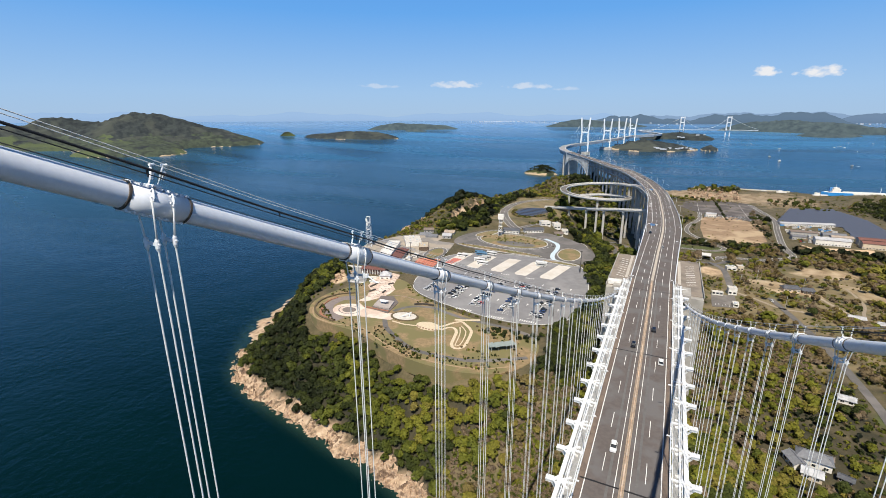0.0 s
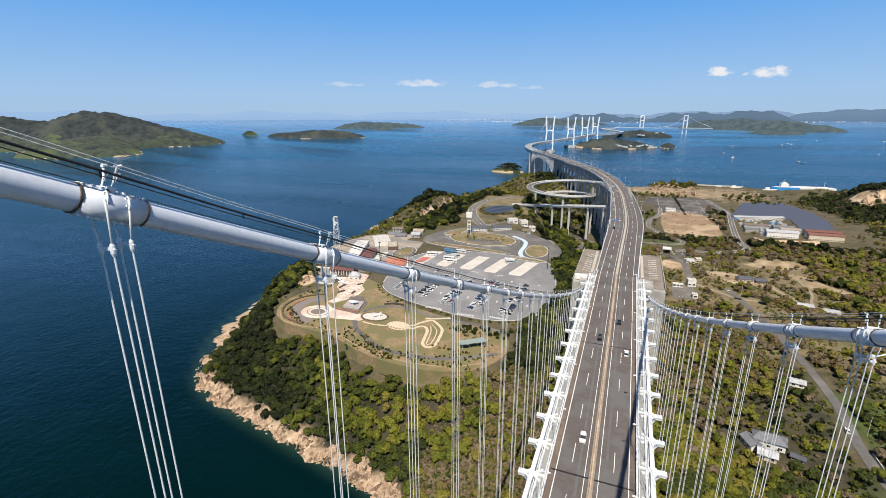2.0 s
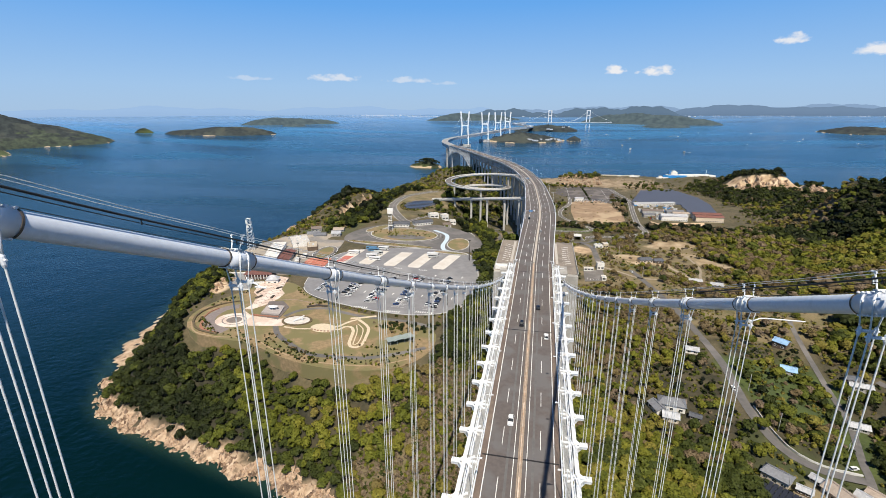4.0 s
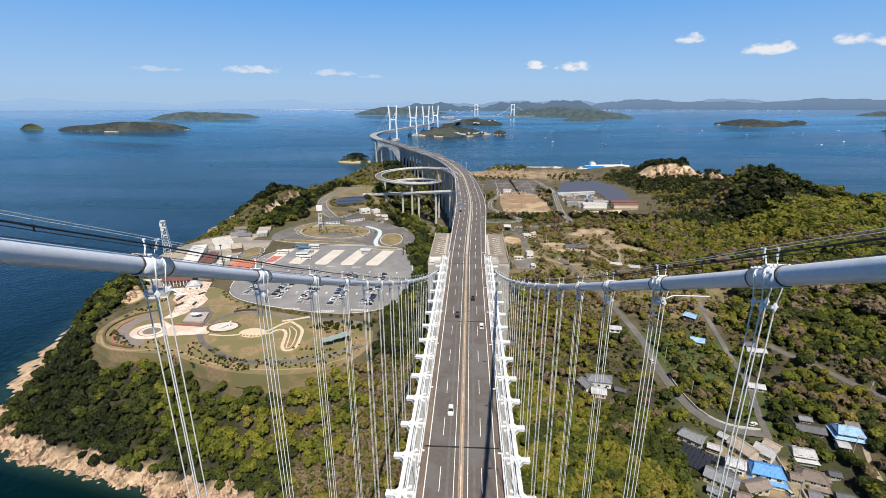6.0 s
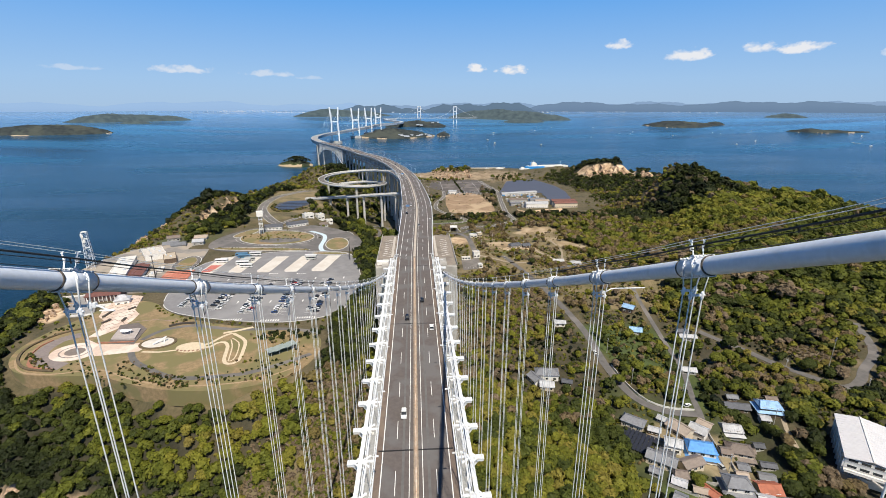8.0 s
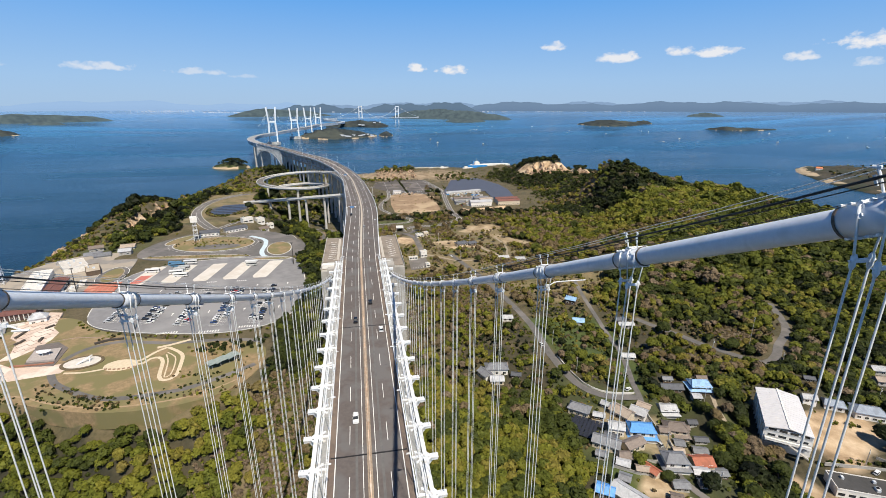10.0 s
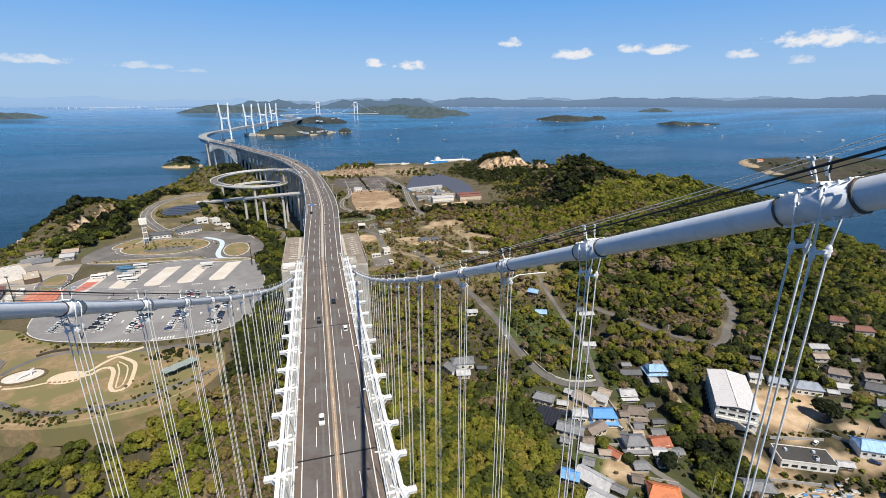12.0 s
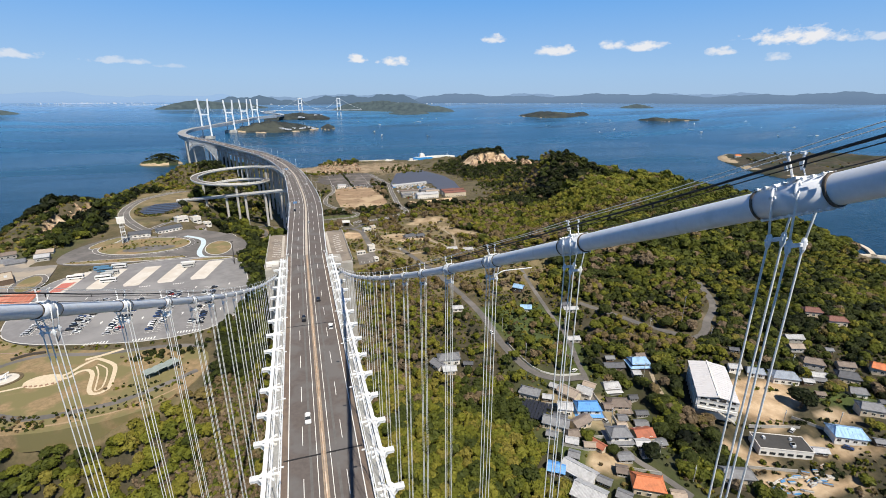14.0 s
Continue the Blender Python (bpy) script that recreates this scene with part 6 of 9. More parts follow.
# rest-area buildings by the sea
flat_building("visitor_hall", "long white flat-roofed hall of the rest area", -249, 383, 60, 13, 6, 111, WALLS["white"], mat("white_deck", (0.66, 0.64, 0.61), (0.52, 0.50, 0.47), 0.85, 0.4), bays=12, units=6)
gable("gift_hall", "low hall with a ribbed maroon roof", -232, 374, 40, 11, 4.6, 1.5, 106, WALLS["white"], ROOFS["maroon"], seams=16, cat="building")
flat_building("restaurant", "white flat-roofed restaurant building", -246, 427, 24, 17, 6, 125, WALLS["white"], mat("pale_deck", (0.56, 0.52, 0.47), (0.44, 0.41, 0.37), 0.85, 0.4), bays=6, units=5)
flat_building("restaurant", "dark-walled annex with a tan roof", -226, 416, 22, 10, 4.5, 118, WALLS["wood"], mat("tan_deck", (0.45, 0.38, 0.29), (0.36, 0.30, 0.23), 0.85, 0.4), bays=5, units=2)
for k in range(4):
    flat_building("snack_stall", "narrow white-roofed stall beside the hall", -222 + 1.2 * k, 352 + 11 * k, 8, 4.2, 3.2, 106, WALLS["white"], mat("white_deck", (0.66, 0.64, 0.61)), bays=2, units=1)
hall = gable("entrance_hall", "hall with a dark maroon front and white fins", -229, 328, 22, 11, 4.6, 1.0, 12, mat("maroon_wall", (0.095, 0.052, 0.045), (0.07, 0.04, 0.035), 0.8, 0.6), ROOFS["maroon"], cat="building")
for k in range(9):
    part("fin", Geo().box((-10 + 2.5 * k, -5.75, 2.2), (0.45, 0.4, 4.4)), WALLS["white"], hall)
gable("entrance_canopy", "white folded canopy over the entrance", -211, 318, 9, 7, 4.2, 2.6, 20, WALLS["white"], ROOFS["pale"], hip=0.7, cat="canopy")
flat_building("service_building", "grey low service building", -262, 446, 14, 10, 4, 20, WALLS["grey"], mat("grey_deck", (0.30, 0.29, 0.28), (0.24, 0.235, 0.23), 0.85, 0.4))
deck = thing("terrace", "brick red paved terrace with a low wall", "terrace", at=pose(-199, 371, PZ, 0, 0, 8))
part("paving", Geo().box((0, 0, 0.2), (22, 24, 0.9)), mat("red_terrace", (0.46, 0.15, 0.09), (0.38, 0.12, 0.075), 0.85, 0.5, col3=(0.50, 0.22, 0.15), scale3=0.15), deck)
for k in range(6):
    part("joint", Geo().box((-9 + 3.6 * k, 0, 0.66), (0.25, 24, 0.02)), mat("pale_joint", (0.55, 0.35, 0.28), None, 0.9, 1), deck)
for x, y, wd, dp, hh, yaw, roofk in ((-162, 522, 19, 8, 3.8, 8, "dark"), (-139, 536, 24, 9, 3.8, 33, "dark"), (-112, 552, 10, 7, 3.4, 30, "brown"), (-252, 470, 14, 9, 4, 20, "grey"), (-228, 486, 12, 9, 3.6, 12, "tan"), (-262, 496, 12, 8, 3.6, 25, "brown"), (-240, 462, 13, 9, 4, 18, "grey"), (-222, 466, 10, 8, 3.6, 12, "pale"), (-275, 452, 12, 9, 4, 22, "grey"), (-288, 428, 11, 9, 4.4, 24, "pale")):
    gable("rest_house", "small %s-roofed building of the rest area" % roofk, x, y, wd, dp, hh, 1.8, yaw, WALLS["grey" if x < -215 else "white"], ROOFS[roofk], cat="building")
for x, y, wd, dp, hh, yaw in ((-131, 560, 12, 8, 5, 35), (-119, 570, 9, 8, 6, 35), (-110, 580, 8, 6, 4, 30)):
    flat_building("plant_building", "white boxy plant building", x, y, wd, dp, hh, yaw, WALLS["white"], mat("pale_deck", (0.56, 0.52, 0.47)), bays=2, units=1)


def lattice_mast(name, label, x, y, h, wide, boxes, z=None):
    z = on_ground(x, y) if z is None else z
    t = thing(name, label, "tower", at=pose(x, y, z, 0, 0, 20))
    n = int(h / 3.0)
    for sx in (-1, 1):
        for sy in (-1, 1):
            part("leg", Geo().beam((sx * wide, sy * wide, -0.5), (sx * wide * 0.55, sy * wide * 0.55, h), 0.3, 0.3), WHITE_STEEL, t)
    for k in range(n):
        g = Geo()
        w0, w1 = wide * (1 - 0.45 * k / n), wide * (1 - 0.45 * (k + 1) / n)
        z0, z1 = h * k / n, h * (k + 1) / n
        for s in (-1, 1):
            g.beam((-w0, s * w0, z0), (w1, s * w1, z1), 0.14, 0.14).beam((s * w0, w0, z0), (s * w1, -w1, z1), 0.14, 0.14)
            g.beam((-w1, s * w1, z1), (w1, s * w1, z1), 0.16, 0.16).beam((s * w1, -w1, z1), (s * w1, w1, z1), 0.16, 0.16)
        tagged(part("bracing", g, WHITE_STEEL, t), kind="stuff")
    for bz, bw, bh in boxes:
        part("platform", Geo().box((0, 0, bz), (bw, bw, bh)), WALLS["white"], t)
    return t


mast = lattice_mast("antenna_mast", "white lattice antenna mast with dish antennas", -284, 398, 34, 3.2, [(20, 3.4, 0.3), (34, 3.6, 0.4), (28, 3.2, 0.3)])
for a, zz in ((200, 22), (230, 30), (170, 31), (250, 26)):
    part("dish", Geo().tube([(2.2 * math.cos(math.radians(a)), 2.2 * math.sin(math.radians(a)), zz), (2.9 * math.cos(math.radians(a)), 2.9 * math.sin(math.radians(a)), zz)], [1.5, 1.3], 16), WALLS["white"], mast)
lattice_mast("view_tower", "white stair tower with a boxed top", -169, 500, 22, 2.2, [(23.5, 6.5, 5.5), (12, 4.6, 0.3), (6, 4.6, 0.3), (17, 4.6, 0.3)])
for x, y, h in ((-205, 352, 24), (-143, 292, 24), (-60, 300, 20), (-60, 405, 20)):
    t = thing("light_mast", "tall dark slender light mast", "light mast", "parking light masts", at=pose(x, y, PZ))
    part("pole", Geo().tube([(0, 0, 0), (0, 0, h)], [0.42, 0.25], 8), mat("dark_mast", (0.055, 0.05, 0.047), None, 0.6, 1), t)
    part("head", Geo().box((0, 0, h), (2.2, 0.8, 0.5)), mat("dark_mast", (0.05, 0.05, 0.05)), t)

# ---- piers, anchorage, spiral ramp ----
def pier(parent, p, d, top, half, wide=3.2, label=""):
    side = Vector((d.y, -d.x, 0)).normalized()
    yaw = math.atan2(d.y, d.x)
    for s in (-1, 1):
        q = p + side * s * half
        g0 = min(on_ground(q.x, q.y), on_ground(p.x, p.y)) - 2
        part("pier", Geo().box((q.x, q.y, (g0 + top) / 2), (2.6, wide, top - g0), yaw), SMOOTH_STONE, parent)
    part("pier_cap", Geo().beam(p - side * (half + 2.4) + Vector((0, 0, top - p.z - 1.0)), p + side * (half + 2.4) + Vector((0, 0, top - p.z - 1.0)), 2.8, 2.2), SMOOTH_STONE, parent)
    part("pier_cap", Geo().beam(p - side * half + Vector((0, 0, top - p.z - 13)), p + side * half + Vector((0, 0, top - p.z - 13)), 2.4, 2.4), SMOOTH_STONE, parent)


along = 0.0
for i in range(1, len(via_near) - 1):
    p = via_near[i]
    along += (via_near[i] - via_near[i - 1]).length
    if along > 29 and 330 < p.y < 1290:
        along = 0
        pier(viaduct, p, via_near[i + 1] - via_near[i - 1], p.z - 3.0, 7.6)
part("rail_deck", slab([p for p in via_near if p.y > 300], 6.2, -11.5, 2.6), STEEL_GREY, viaduct)
# side trusses between the road and the rail deck
for s in (-1, 1):
    g = Geo()
    seg = [p for p in via_near if 330 < p.y < 1200]
    for i in range(len(seg) - 1):
        d = seg[i + 1] - seg[i]
        side = Vector((d.y, -d.x, 0)).normalized() * s * 8.2
        a, b = seg[i] + side, seg[i + 1] + side
        g.beam(a - Vector((0, 0, 3)), a - Vector((0, 0, 12)), 0.7, 0.7)
        g.beam(a - Vector((0, 0, 3 if i % 2 else 12)), b - Vector((0, 0, 12 if i % 2 else 3)), 0.6, 0.6)
        g.beam(a - Vector((0, 0, 12)), b - Vector((0, 0, 12)), 1.0, 1.2)
    part("side_truss", g, STEEL_GREY, viaduct)
# arched truss over the narrow strait
arch_pts = [p for p in via_near if p.y > 1180]
for s in (-1, 1):
    g = Geo()
    for i in range(0, len(arch_pts) - 1):
        d = (arch_pts[i + 1] - arch_pts[i])
        side = Vector((d.y, -d.x, 0)).normalized() * s * 11
        u0, u1 = i / (len(arch_pts) - 1), (i + 1) / (len(arch_pts) - 1)
        lo0, lo1 = 14 + 26 * abs(2 * u0 - 1) ** 2, 14 + 26 * abs(2 * u1 - 1) ** 2
        a, b = arch_pts[i] + side, arch_pts[i + 1] + side
        g.beam(a - Vector((0, 0, lo0)), b - Vector((0, 0, lo1)), 1.2, 1.4).beam(a - Vector((0, 0, 3)), a - Vector((0, 0, lo0)), 0.8, 0.8)
        g.beam(a - Vector((0, 0, 3)), b - Vector((0, 0, lo1)), 0.7, 0.7)
    part("arch_truss", g, STEEL_GREY, viaduct)
for px, py in ((-262, 1430), (-300, 1530)):
    part("pier", Geo().box((px, py, 28), (26, 14, 66), 0.35), SMOOTH_STONE, viaduct)

anchorage = thing("anchorage", "massive concrete cable anchorage under the road", "anchorage")
for s, xo in ((-1, 23.5), (1, 26)):
    part("block", Geo().prism([(s * 11.6, 262), (s * xo, 262), (s * (xo + 1), 335), (s * 11.9, 335)], 8, 86.8), CONCRETE, anchorage)
    part("platform", Geo().prism([(s * 11.9, 266), (s * (xo - 0.6), 266), (s * (xo + 0.4), 333), (s * 12.2, 333)], 86.8, 87.3), mat("platform_deck", (0.255, 0.215, 0.175), (0.20, 0.168, 0.138), 0.9, 0.3, col3=(0.17, 0.145, 0.12), scale3=0.1), anchorage, "grey concrete platform with white hatching")
    for k in range(9):
        part("hatch_line", Geo().box((s * (xo - 5.5), 284 + 4.6 * k, 87.31), (5.6, 0.4, 0.02), 0.5 * s), LINE_WHITE, anchorage)
    part("walk_line", Geo().box((s * 14.4, 306, 87.31), (1.6, 48, 0.02)), mat("pale_strip", (0.48, 0.44, 0.39), None, 0.9, 1), anchorage)
    if s < 0:
        part("hut", Geo().box((s * (xo - 4), 268, 88.4), (7, 4, 2.2)), WALLS["white"], anchorage)
    part("parapet", Geo().box((s * (xo + 0.2), 299, 87.7), (0.4, 70, 0.9)), CONCRETE, anchorage)
    part("cable_house", Geo().box((s * 17.5, 268, 82.5), (5, 15, 12), 0, 0.9), CONCRETE, anchorage)
part("block", Geo().box((0, 300, 48), (23, 76, 72)), CONCRETE, anchorage)

PARAPET = mat("pale_parapet", (0.66, 0.65, 0.62), (0.56, 0.55, 0.52), 0.8, 0.4)
# spiral ramp down to the rest area
C, RR = Vector((-90, 682, 0)), 45.0
line = [Vector((-15, 600, 89.5)), Vector((-22, 640, 89.0)), Vector((-36, 690, 88.0))]
for k in range(0, 61):
    a = math.radians(28 + 7.6 * k)
    line.append(C + Vector((RR * math.cos(a), RR * math.sin(a), 87.0 - 22.0 * k / 60)))
sp = spline(line, 5)
ramp = thing("spiral_ramp", "grey steel spiral ramp with pale parapets", "ramp")
part("girder", slab(sp, 4.6, 0.0, 1.9), STEEL_GREY, ramp)
part("roadway", lane_strip(sp, -4.0, 4.0, 0.04), ROAD_GREY, ramp)
for s in (-1, 1):
    part("parapet", Geo().sweep(sp, [(s * 4.3 - 0.2, -0.5), (s * 4.3 - 0.2, 1.1), (s * 4.3 + 0.2, 1.1), (s * 4.3 + 0.2, -0.5)]), PARAPET, ramp)
for k in range(20, len(sp) - 40, 34):
    q = sp[k]
    g0 = on_ground(q.x, q.y) - 2
    part("pier", Geo().tube([(q.x, q.y, g0), (q.x, q.y, q.z - 1.8)], 1.5, 12), SMOOTH_STONE, ramp)
    part("pier_head", Geo().box((q.x, q.y, q.z - 2.4), (5, 2.6, 1.6), math.atan2(q.y - C.y, q.x - C.x)), SMOOTH_STONE, ramp)
low = spline([(-4, 606, 70), (-25, 615, 68), (-90, 645, 59.5), (-150, 674, 51.6), (-160, 677, 50.4)], 5)
ramp2 = thing("link_ramp", "straight grey access ramp on round piers", "ramp")
part("girder", slab(low, 4.4, 0, 2.2), STEEL_GREY, ramp2)
part("roadway", lane_strip(low, -3.8, 3.8, 0.04), ROAD_GREY, ramp2)
for s in (-1, 1):
    part("parapet", Geo().sweep(low, [(s * 4.1 - 0.2, -0.5), (s * 4.1 - 0.2, 1.1), (s * 4.1 + 0.2, 1.1), (s * 4.1 + 0.2, -0.5)]), PARAPET, ramp2)
for q in low[4:-6:5]:
    part("pier", Geo().tube([(q.x, q.y, on_ground(q.x, q.y) - 2), (q.x, q.y, q.z - 2)], 1.6, 12), SMOOTH_STONE, ramp2)
    part("pier_head", Geo().box((q.x, q.y, q.z - 2.8), (3, 6.5, 1.6)), SMOOTH_STONE, ramp2)
# merging lanes beside the viaduct
for s, y0, y1 in ((-1, 420, 640), (1, 470, 800)):
    seg = [p for p in via_near if y0 < p.y < y1]
    part("slip_lane", lane_strip(seg, s * 9.4, s * 12.6, 0.03), ASPHALT, viaduct)
# lamps along the viaduct
for k in range(6, len(via_near) - 1, 5):
    p = via_near[k]
    d = (via_near[k + 1] - via_near[k - 1]).normalized()
    side = Vector((d.y, -d.x, 0))
    for s in (-1, 1):
        if p.y > 300:
            q = p + side * s * (via_half(p) + 0.2)
            copy_thing(lamp, pose(q.x, q.y, p.z, 0, 0, math.degrees(math.atan2(side.y, side.x)) + (0 if s > 0 else 180)))
for y in (600, 398):
    q = min(via_near, key=lambda p: abs(p.y - y))
    sg = thing("road_sign", "blue overhead road sign on a white post", "road sign", at=pose(q.x - 12, q.y, q.z))
    part("post", Geo().tube([(0, 0, 0), (0, 0, 7.5), (1.2, 0, 8), (5, 0, 8)], 0.16, 8), WHITE_STEEL, sg)
    part("board", Geo().box((4, -0.2, 7.4), (3.2, 0.15, 1.7)), mat("sign_blue", (0.10, 0.22, 0.42), None, 0.5, 1), sg)

# white hatching where the slip lanes join
for k in range(13):
    for s, y0, wide in ((-1, 466, 2.6), (1, 530, 2.0)):
        i = min(range(1, len(via_near) - 1), key=lambda j: abs(via_near[j].y - (y0 + 7.5 * k)))
        d = (via_near[i + 1] - via_near[i - 1]).normalized()
        side, c = Vector((d.y, -d.x, 0)) * s, via_near[i] + d * (y0 + 7.5 * k - via_near[i].y) + Vector((0, 0, 0.07))
        w = 0.3 + wide * k / 12
        part("hatch_line", Geo().beam(c + side * 9.5, c + side * (9.5 + w) + d * w * 0.8, 0.8, 0.03), LINE_WHITE, viaduct)

# ---- village east of the bridge ----
# x, y, width, depth, turn, wall height
HOUSE_NEAR = [
    ("two-storey house under a bright blue metal roof", 133, 170, 12.5, 8.5, -17, 5.6, "blue", "white", True, 0.25),
    ("flat white storehouse", 121, 172.5, 7.5, 6.5, -25, 4.2, "pale", "white", False, 0),
    ("low grey-tiled long house", 111, 164, 13, 7, -38, 3.4, "grey", "cream", False, 0),
    ("low grey-tiled annex", 123, 161, 11, 6, 15, 3.2, "brown", "cream", False, 0),
    ("tan-roofed house", 131, 184, 11, 8, -62, 3.4, "tan", "cream", False, 0),
    ("white house with small tin-roofed additions", 141, 184, 8, 7, -50, 4.8, "pale", "white", False, 0),
    ("house with a pale metal roof", 163, 190, 9.5, 7, -12, 4.4, "pale", "grey", True, 0.1),
    ("brown-tiled two-storey house", 155, 173, 11.5, 8, -20, 5.4, "brown", "cream", True, 0.5),
    ("dark grey-tiled two-storey house", 136, 148.5, 10.5, 8, -14, 5.6, "grey", "white", True, 0.5)]
HOUSE_MORE = [
    ("red-brown roofed house", 152, 150, 9.5, 8, -8, 4.6, "red", "cream", False, 0),
    ("house with a blue tarpaulin-coloured roof", 189, 199, 11, 8, -14, 4.6, "sky", "wood", True, 0.25),
    ("long dark shed", 176, 205, 13, 6, -14, 2.8, "dark", "wood", False, 0),
    ("long pale grey-roofed house", 104, 133, 15, 8, -58, 3.6, "pale", "white", False, 0),
    ("white metal-roofed house", 101, 121, 13, 10, -52, 4.0, "pale", "white", False, 0),
    ("bright orange-tiled house", 128, 119, 13, 9, -30, 4.2, "orange", "cream", True, 0.3),
    ("dark blue-roofed shed", 96, 138, 7, 6, -35, 3.0, "blue", "wood", False, 0),
    ("grey-tiled farmhouse among trees", 110, 190, 11, 7, -40, 3.6, "grey", "cream", True, 0.3),
    ("small brown-tiled hut", 115, 155, 6, 5, -15, 2.6, "brown", "wood", False, 0.3)]
HOUSE_OUT = [
    ("small rust-roofed hut", 122, 145, 7, 4, -65, 2.6, "red", "cream", False, 0),
    ("grey-tiled farmhouse with annexes", 78, 236, 14, 8, -8, 4.0, "grey", "white", True, 0.4),
    ("grey-tiled annex", 70, 232, 9, 6, -70, 3.0, "grey", "white", False, 0),
    ("small pale house", 75, 225, 8, 6, -10, 3.0, "pale", "cream", False, 0),
    ("blue metal-roofed house beside the lane", 175, 335, 9, 7, -45, 4.2, "sky", "wood", False, 0),
    ("pale blue-roofed shed", 168, 307, 9, 7, -20, 3.0, "sky", "grey", False, 0),
    ("grey shed among bushes", 199, 290, 12, 5, -12, 3.0, "pale", "grey", False, 0),
    ("low grey roof among trees", 198, 296, 8, 5, -12, 3.0, "dark", "wood", False, 0),
    ("small tin-roofed hut", 172, 244, 9, 5, -15, 2.6, "pale", "grey", False, 0)]
HOUSE_EAST = [
    ("blue-grey tiled house", 271, 168, 15, 9, -30, 4.2, "slate", "white", True, 0.4),
    ("blue-grey tiled annex", 260, 178, 10, 7, -35, 3.2, "slate", "white", False, 0.2),
    ("white shed", 247, 182, 7, 5, -25, 3.0, "pale", "white", False, 0),
    ("house under a blue sheet roof", 252, 121, 15, 10, -30, 3.8, "sky", "white", False, 0.3),
    ("low grey tiled house", 174, 116, 14, 7, -22, 3.4, "grey", "cream", False, 0.2),
    ("maroon-tiled house", 359, 216, 12, 8, -30, 4.0, "maroon", "cream", True, 0.3),
    ("maroon-tiled house", 366, 203, 13, 8, -28, 4.0, "maroon", "cream", True, 0.3),
    ("brown-tiled house", 307, 176, 12, 8, -40, 3.6, "brown", "grey", False, 0.3),
    ("dark-tiled house", 315, 160, 12, 9, -40, 4.0, "dark", "cream", False, 0.3)]
HOUSE_FAR = [
    ("long grey shed", 320, 199, 12, 6, -20, 3.0, "pale", "grey", False, 0), ("grey shed", 310, 190, 9, 6, -20, 3.0, "tan", "grey", False, 0),
    ("grey-tiled house", 284, 130, 12, 8, -35, 4.0, "grey", "cream", False, 0.3), ("orange-roofed house", 338, 156, 11, 8, -50, 4.0, "orange", "cream", False, 0.2),
    ("pale shed with a white roof", 299, 166, 9, 6, -30, 3.0, "pale", "white", False, 0), ("grey shed", 325, 168, 10, 6, -30, 3.0, "brown", "grey", False, 0),
    ("long dark-roofed farmhouse on a bare plot", 117, 506, 15, 8, 14, 3.4, "dark", "cream", False, 0.3), ("dark-roofed farm annex", 131, 511, 11, 7, 14, 3.0, "dark", "wood", False, 0.2),
    ("pale farm shed", 158, 471, 12, 6, -4, 2.6, "pale", "grey", False, 0), ("white-roofed farm shed", 175, 464, 11, 7, -10, 3.0, "pale", "white", False, 0), ("white hut", 107, 303, 8, 5, -10, 2.8, "pale", "white", False, 0),
    ("small grey house", 298, 145, 9, 7, -30, 3.4, "grey", "white", False, 0.2)]
SHEDS = [(116, 168, -40, "dark"), (105, 158, -35, "grey"), (119, 146, -20, "tan"), (131, 137, -15, "grey"), (143, 136, -15, "dark"), (150, 163, -20, "grey"), (167, 168, -15, "dark"), (139, 176, -20, "grey"), (127, 192, -50, "pale"), (112, 126, -50, "grey"), (290, 160, -30, "grey"), (276, 150, -30, "brown"), (305, 134, -30, "dark"), (330, 182, -25, "grey"), (262, 196, -30, "dark"), (178, 212, -14, "grey"), (88, 228, -20, "dark"), (84, 240, -10, "brown"), (118, 184, -30, "pale"), (147, 171, -20, "brown"), (127, 163, 10, "grey"), (144, 156, -15, "tan"), (161, 161, -20, "grey"), (165, 178, -15, "brown"), (149, 191, -50, "tan"), (171, 180, -12, "dark"), (112, 151, -35, "pale"),
         (108, 143, -40, "grey"), (123, 129, -30, "brown"), (115, 117, -50, "grey"), (139, 113, -30, "tan"), (146, 143, -20, "pale"), (158, 145, -10, "grey"), (183, 193, -14, "pale"), (196, 206, -14, "brown"), (230, 118, -26, "pale"), (262, 112, -30, "grey"), (280, 160, -30, "pale")]
for x, y, yaw, rk in SHEDS:
    gable("shed", "small %s-roofed shed among the houses" % rk, x, y, 4.2 + (x % 3), 3.4 + (y % 2), 2.4, 0.8, yaw, WALLS["grey" if x % 2 else "wood"], ROOFS[rk], group="village sheds", cat="shed")
for rows in (HOUSE_NEAR, HOUSE_MORE, HOUSE_OUT, HOUSE_EAST, HOUSE_FAR):
    for lab, x, y, w, d, yaw, h, rk, wk, skirt, hip in rows:
        w, d = w * 0.93, d * 0.93
        gable("house", lab + " in the island village", x, y, w, d, h, d * 0.27, yaw, WALLS[wk], ROOFS[rk], hip=hip, storeys=2 if h > 4.3 else 1, skirt=skirt and h > 4.3, seams=9 if rk in ("blue", "sky", "pale") else 0, group="village houses")

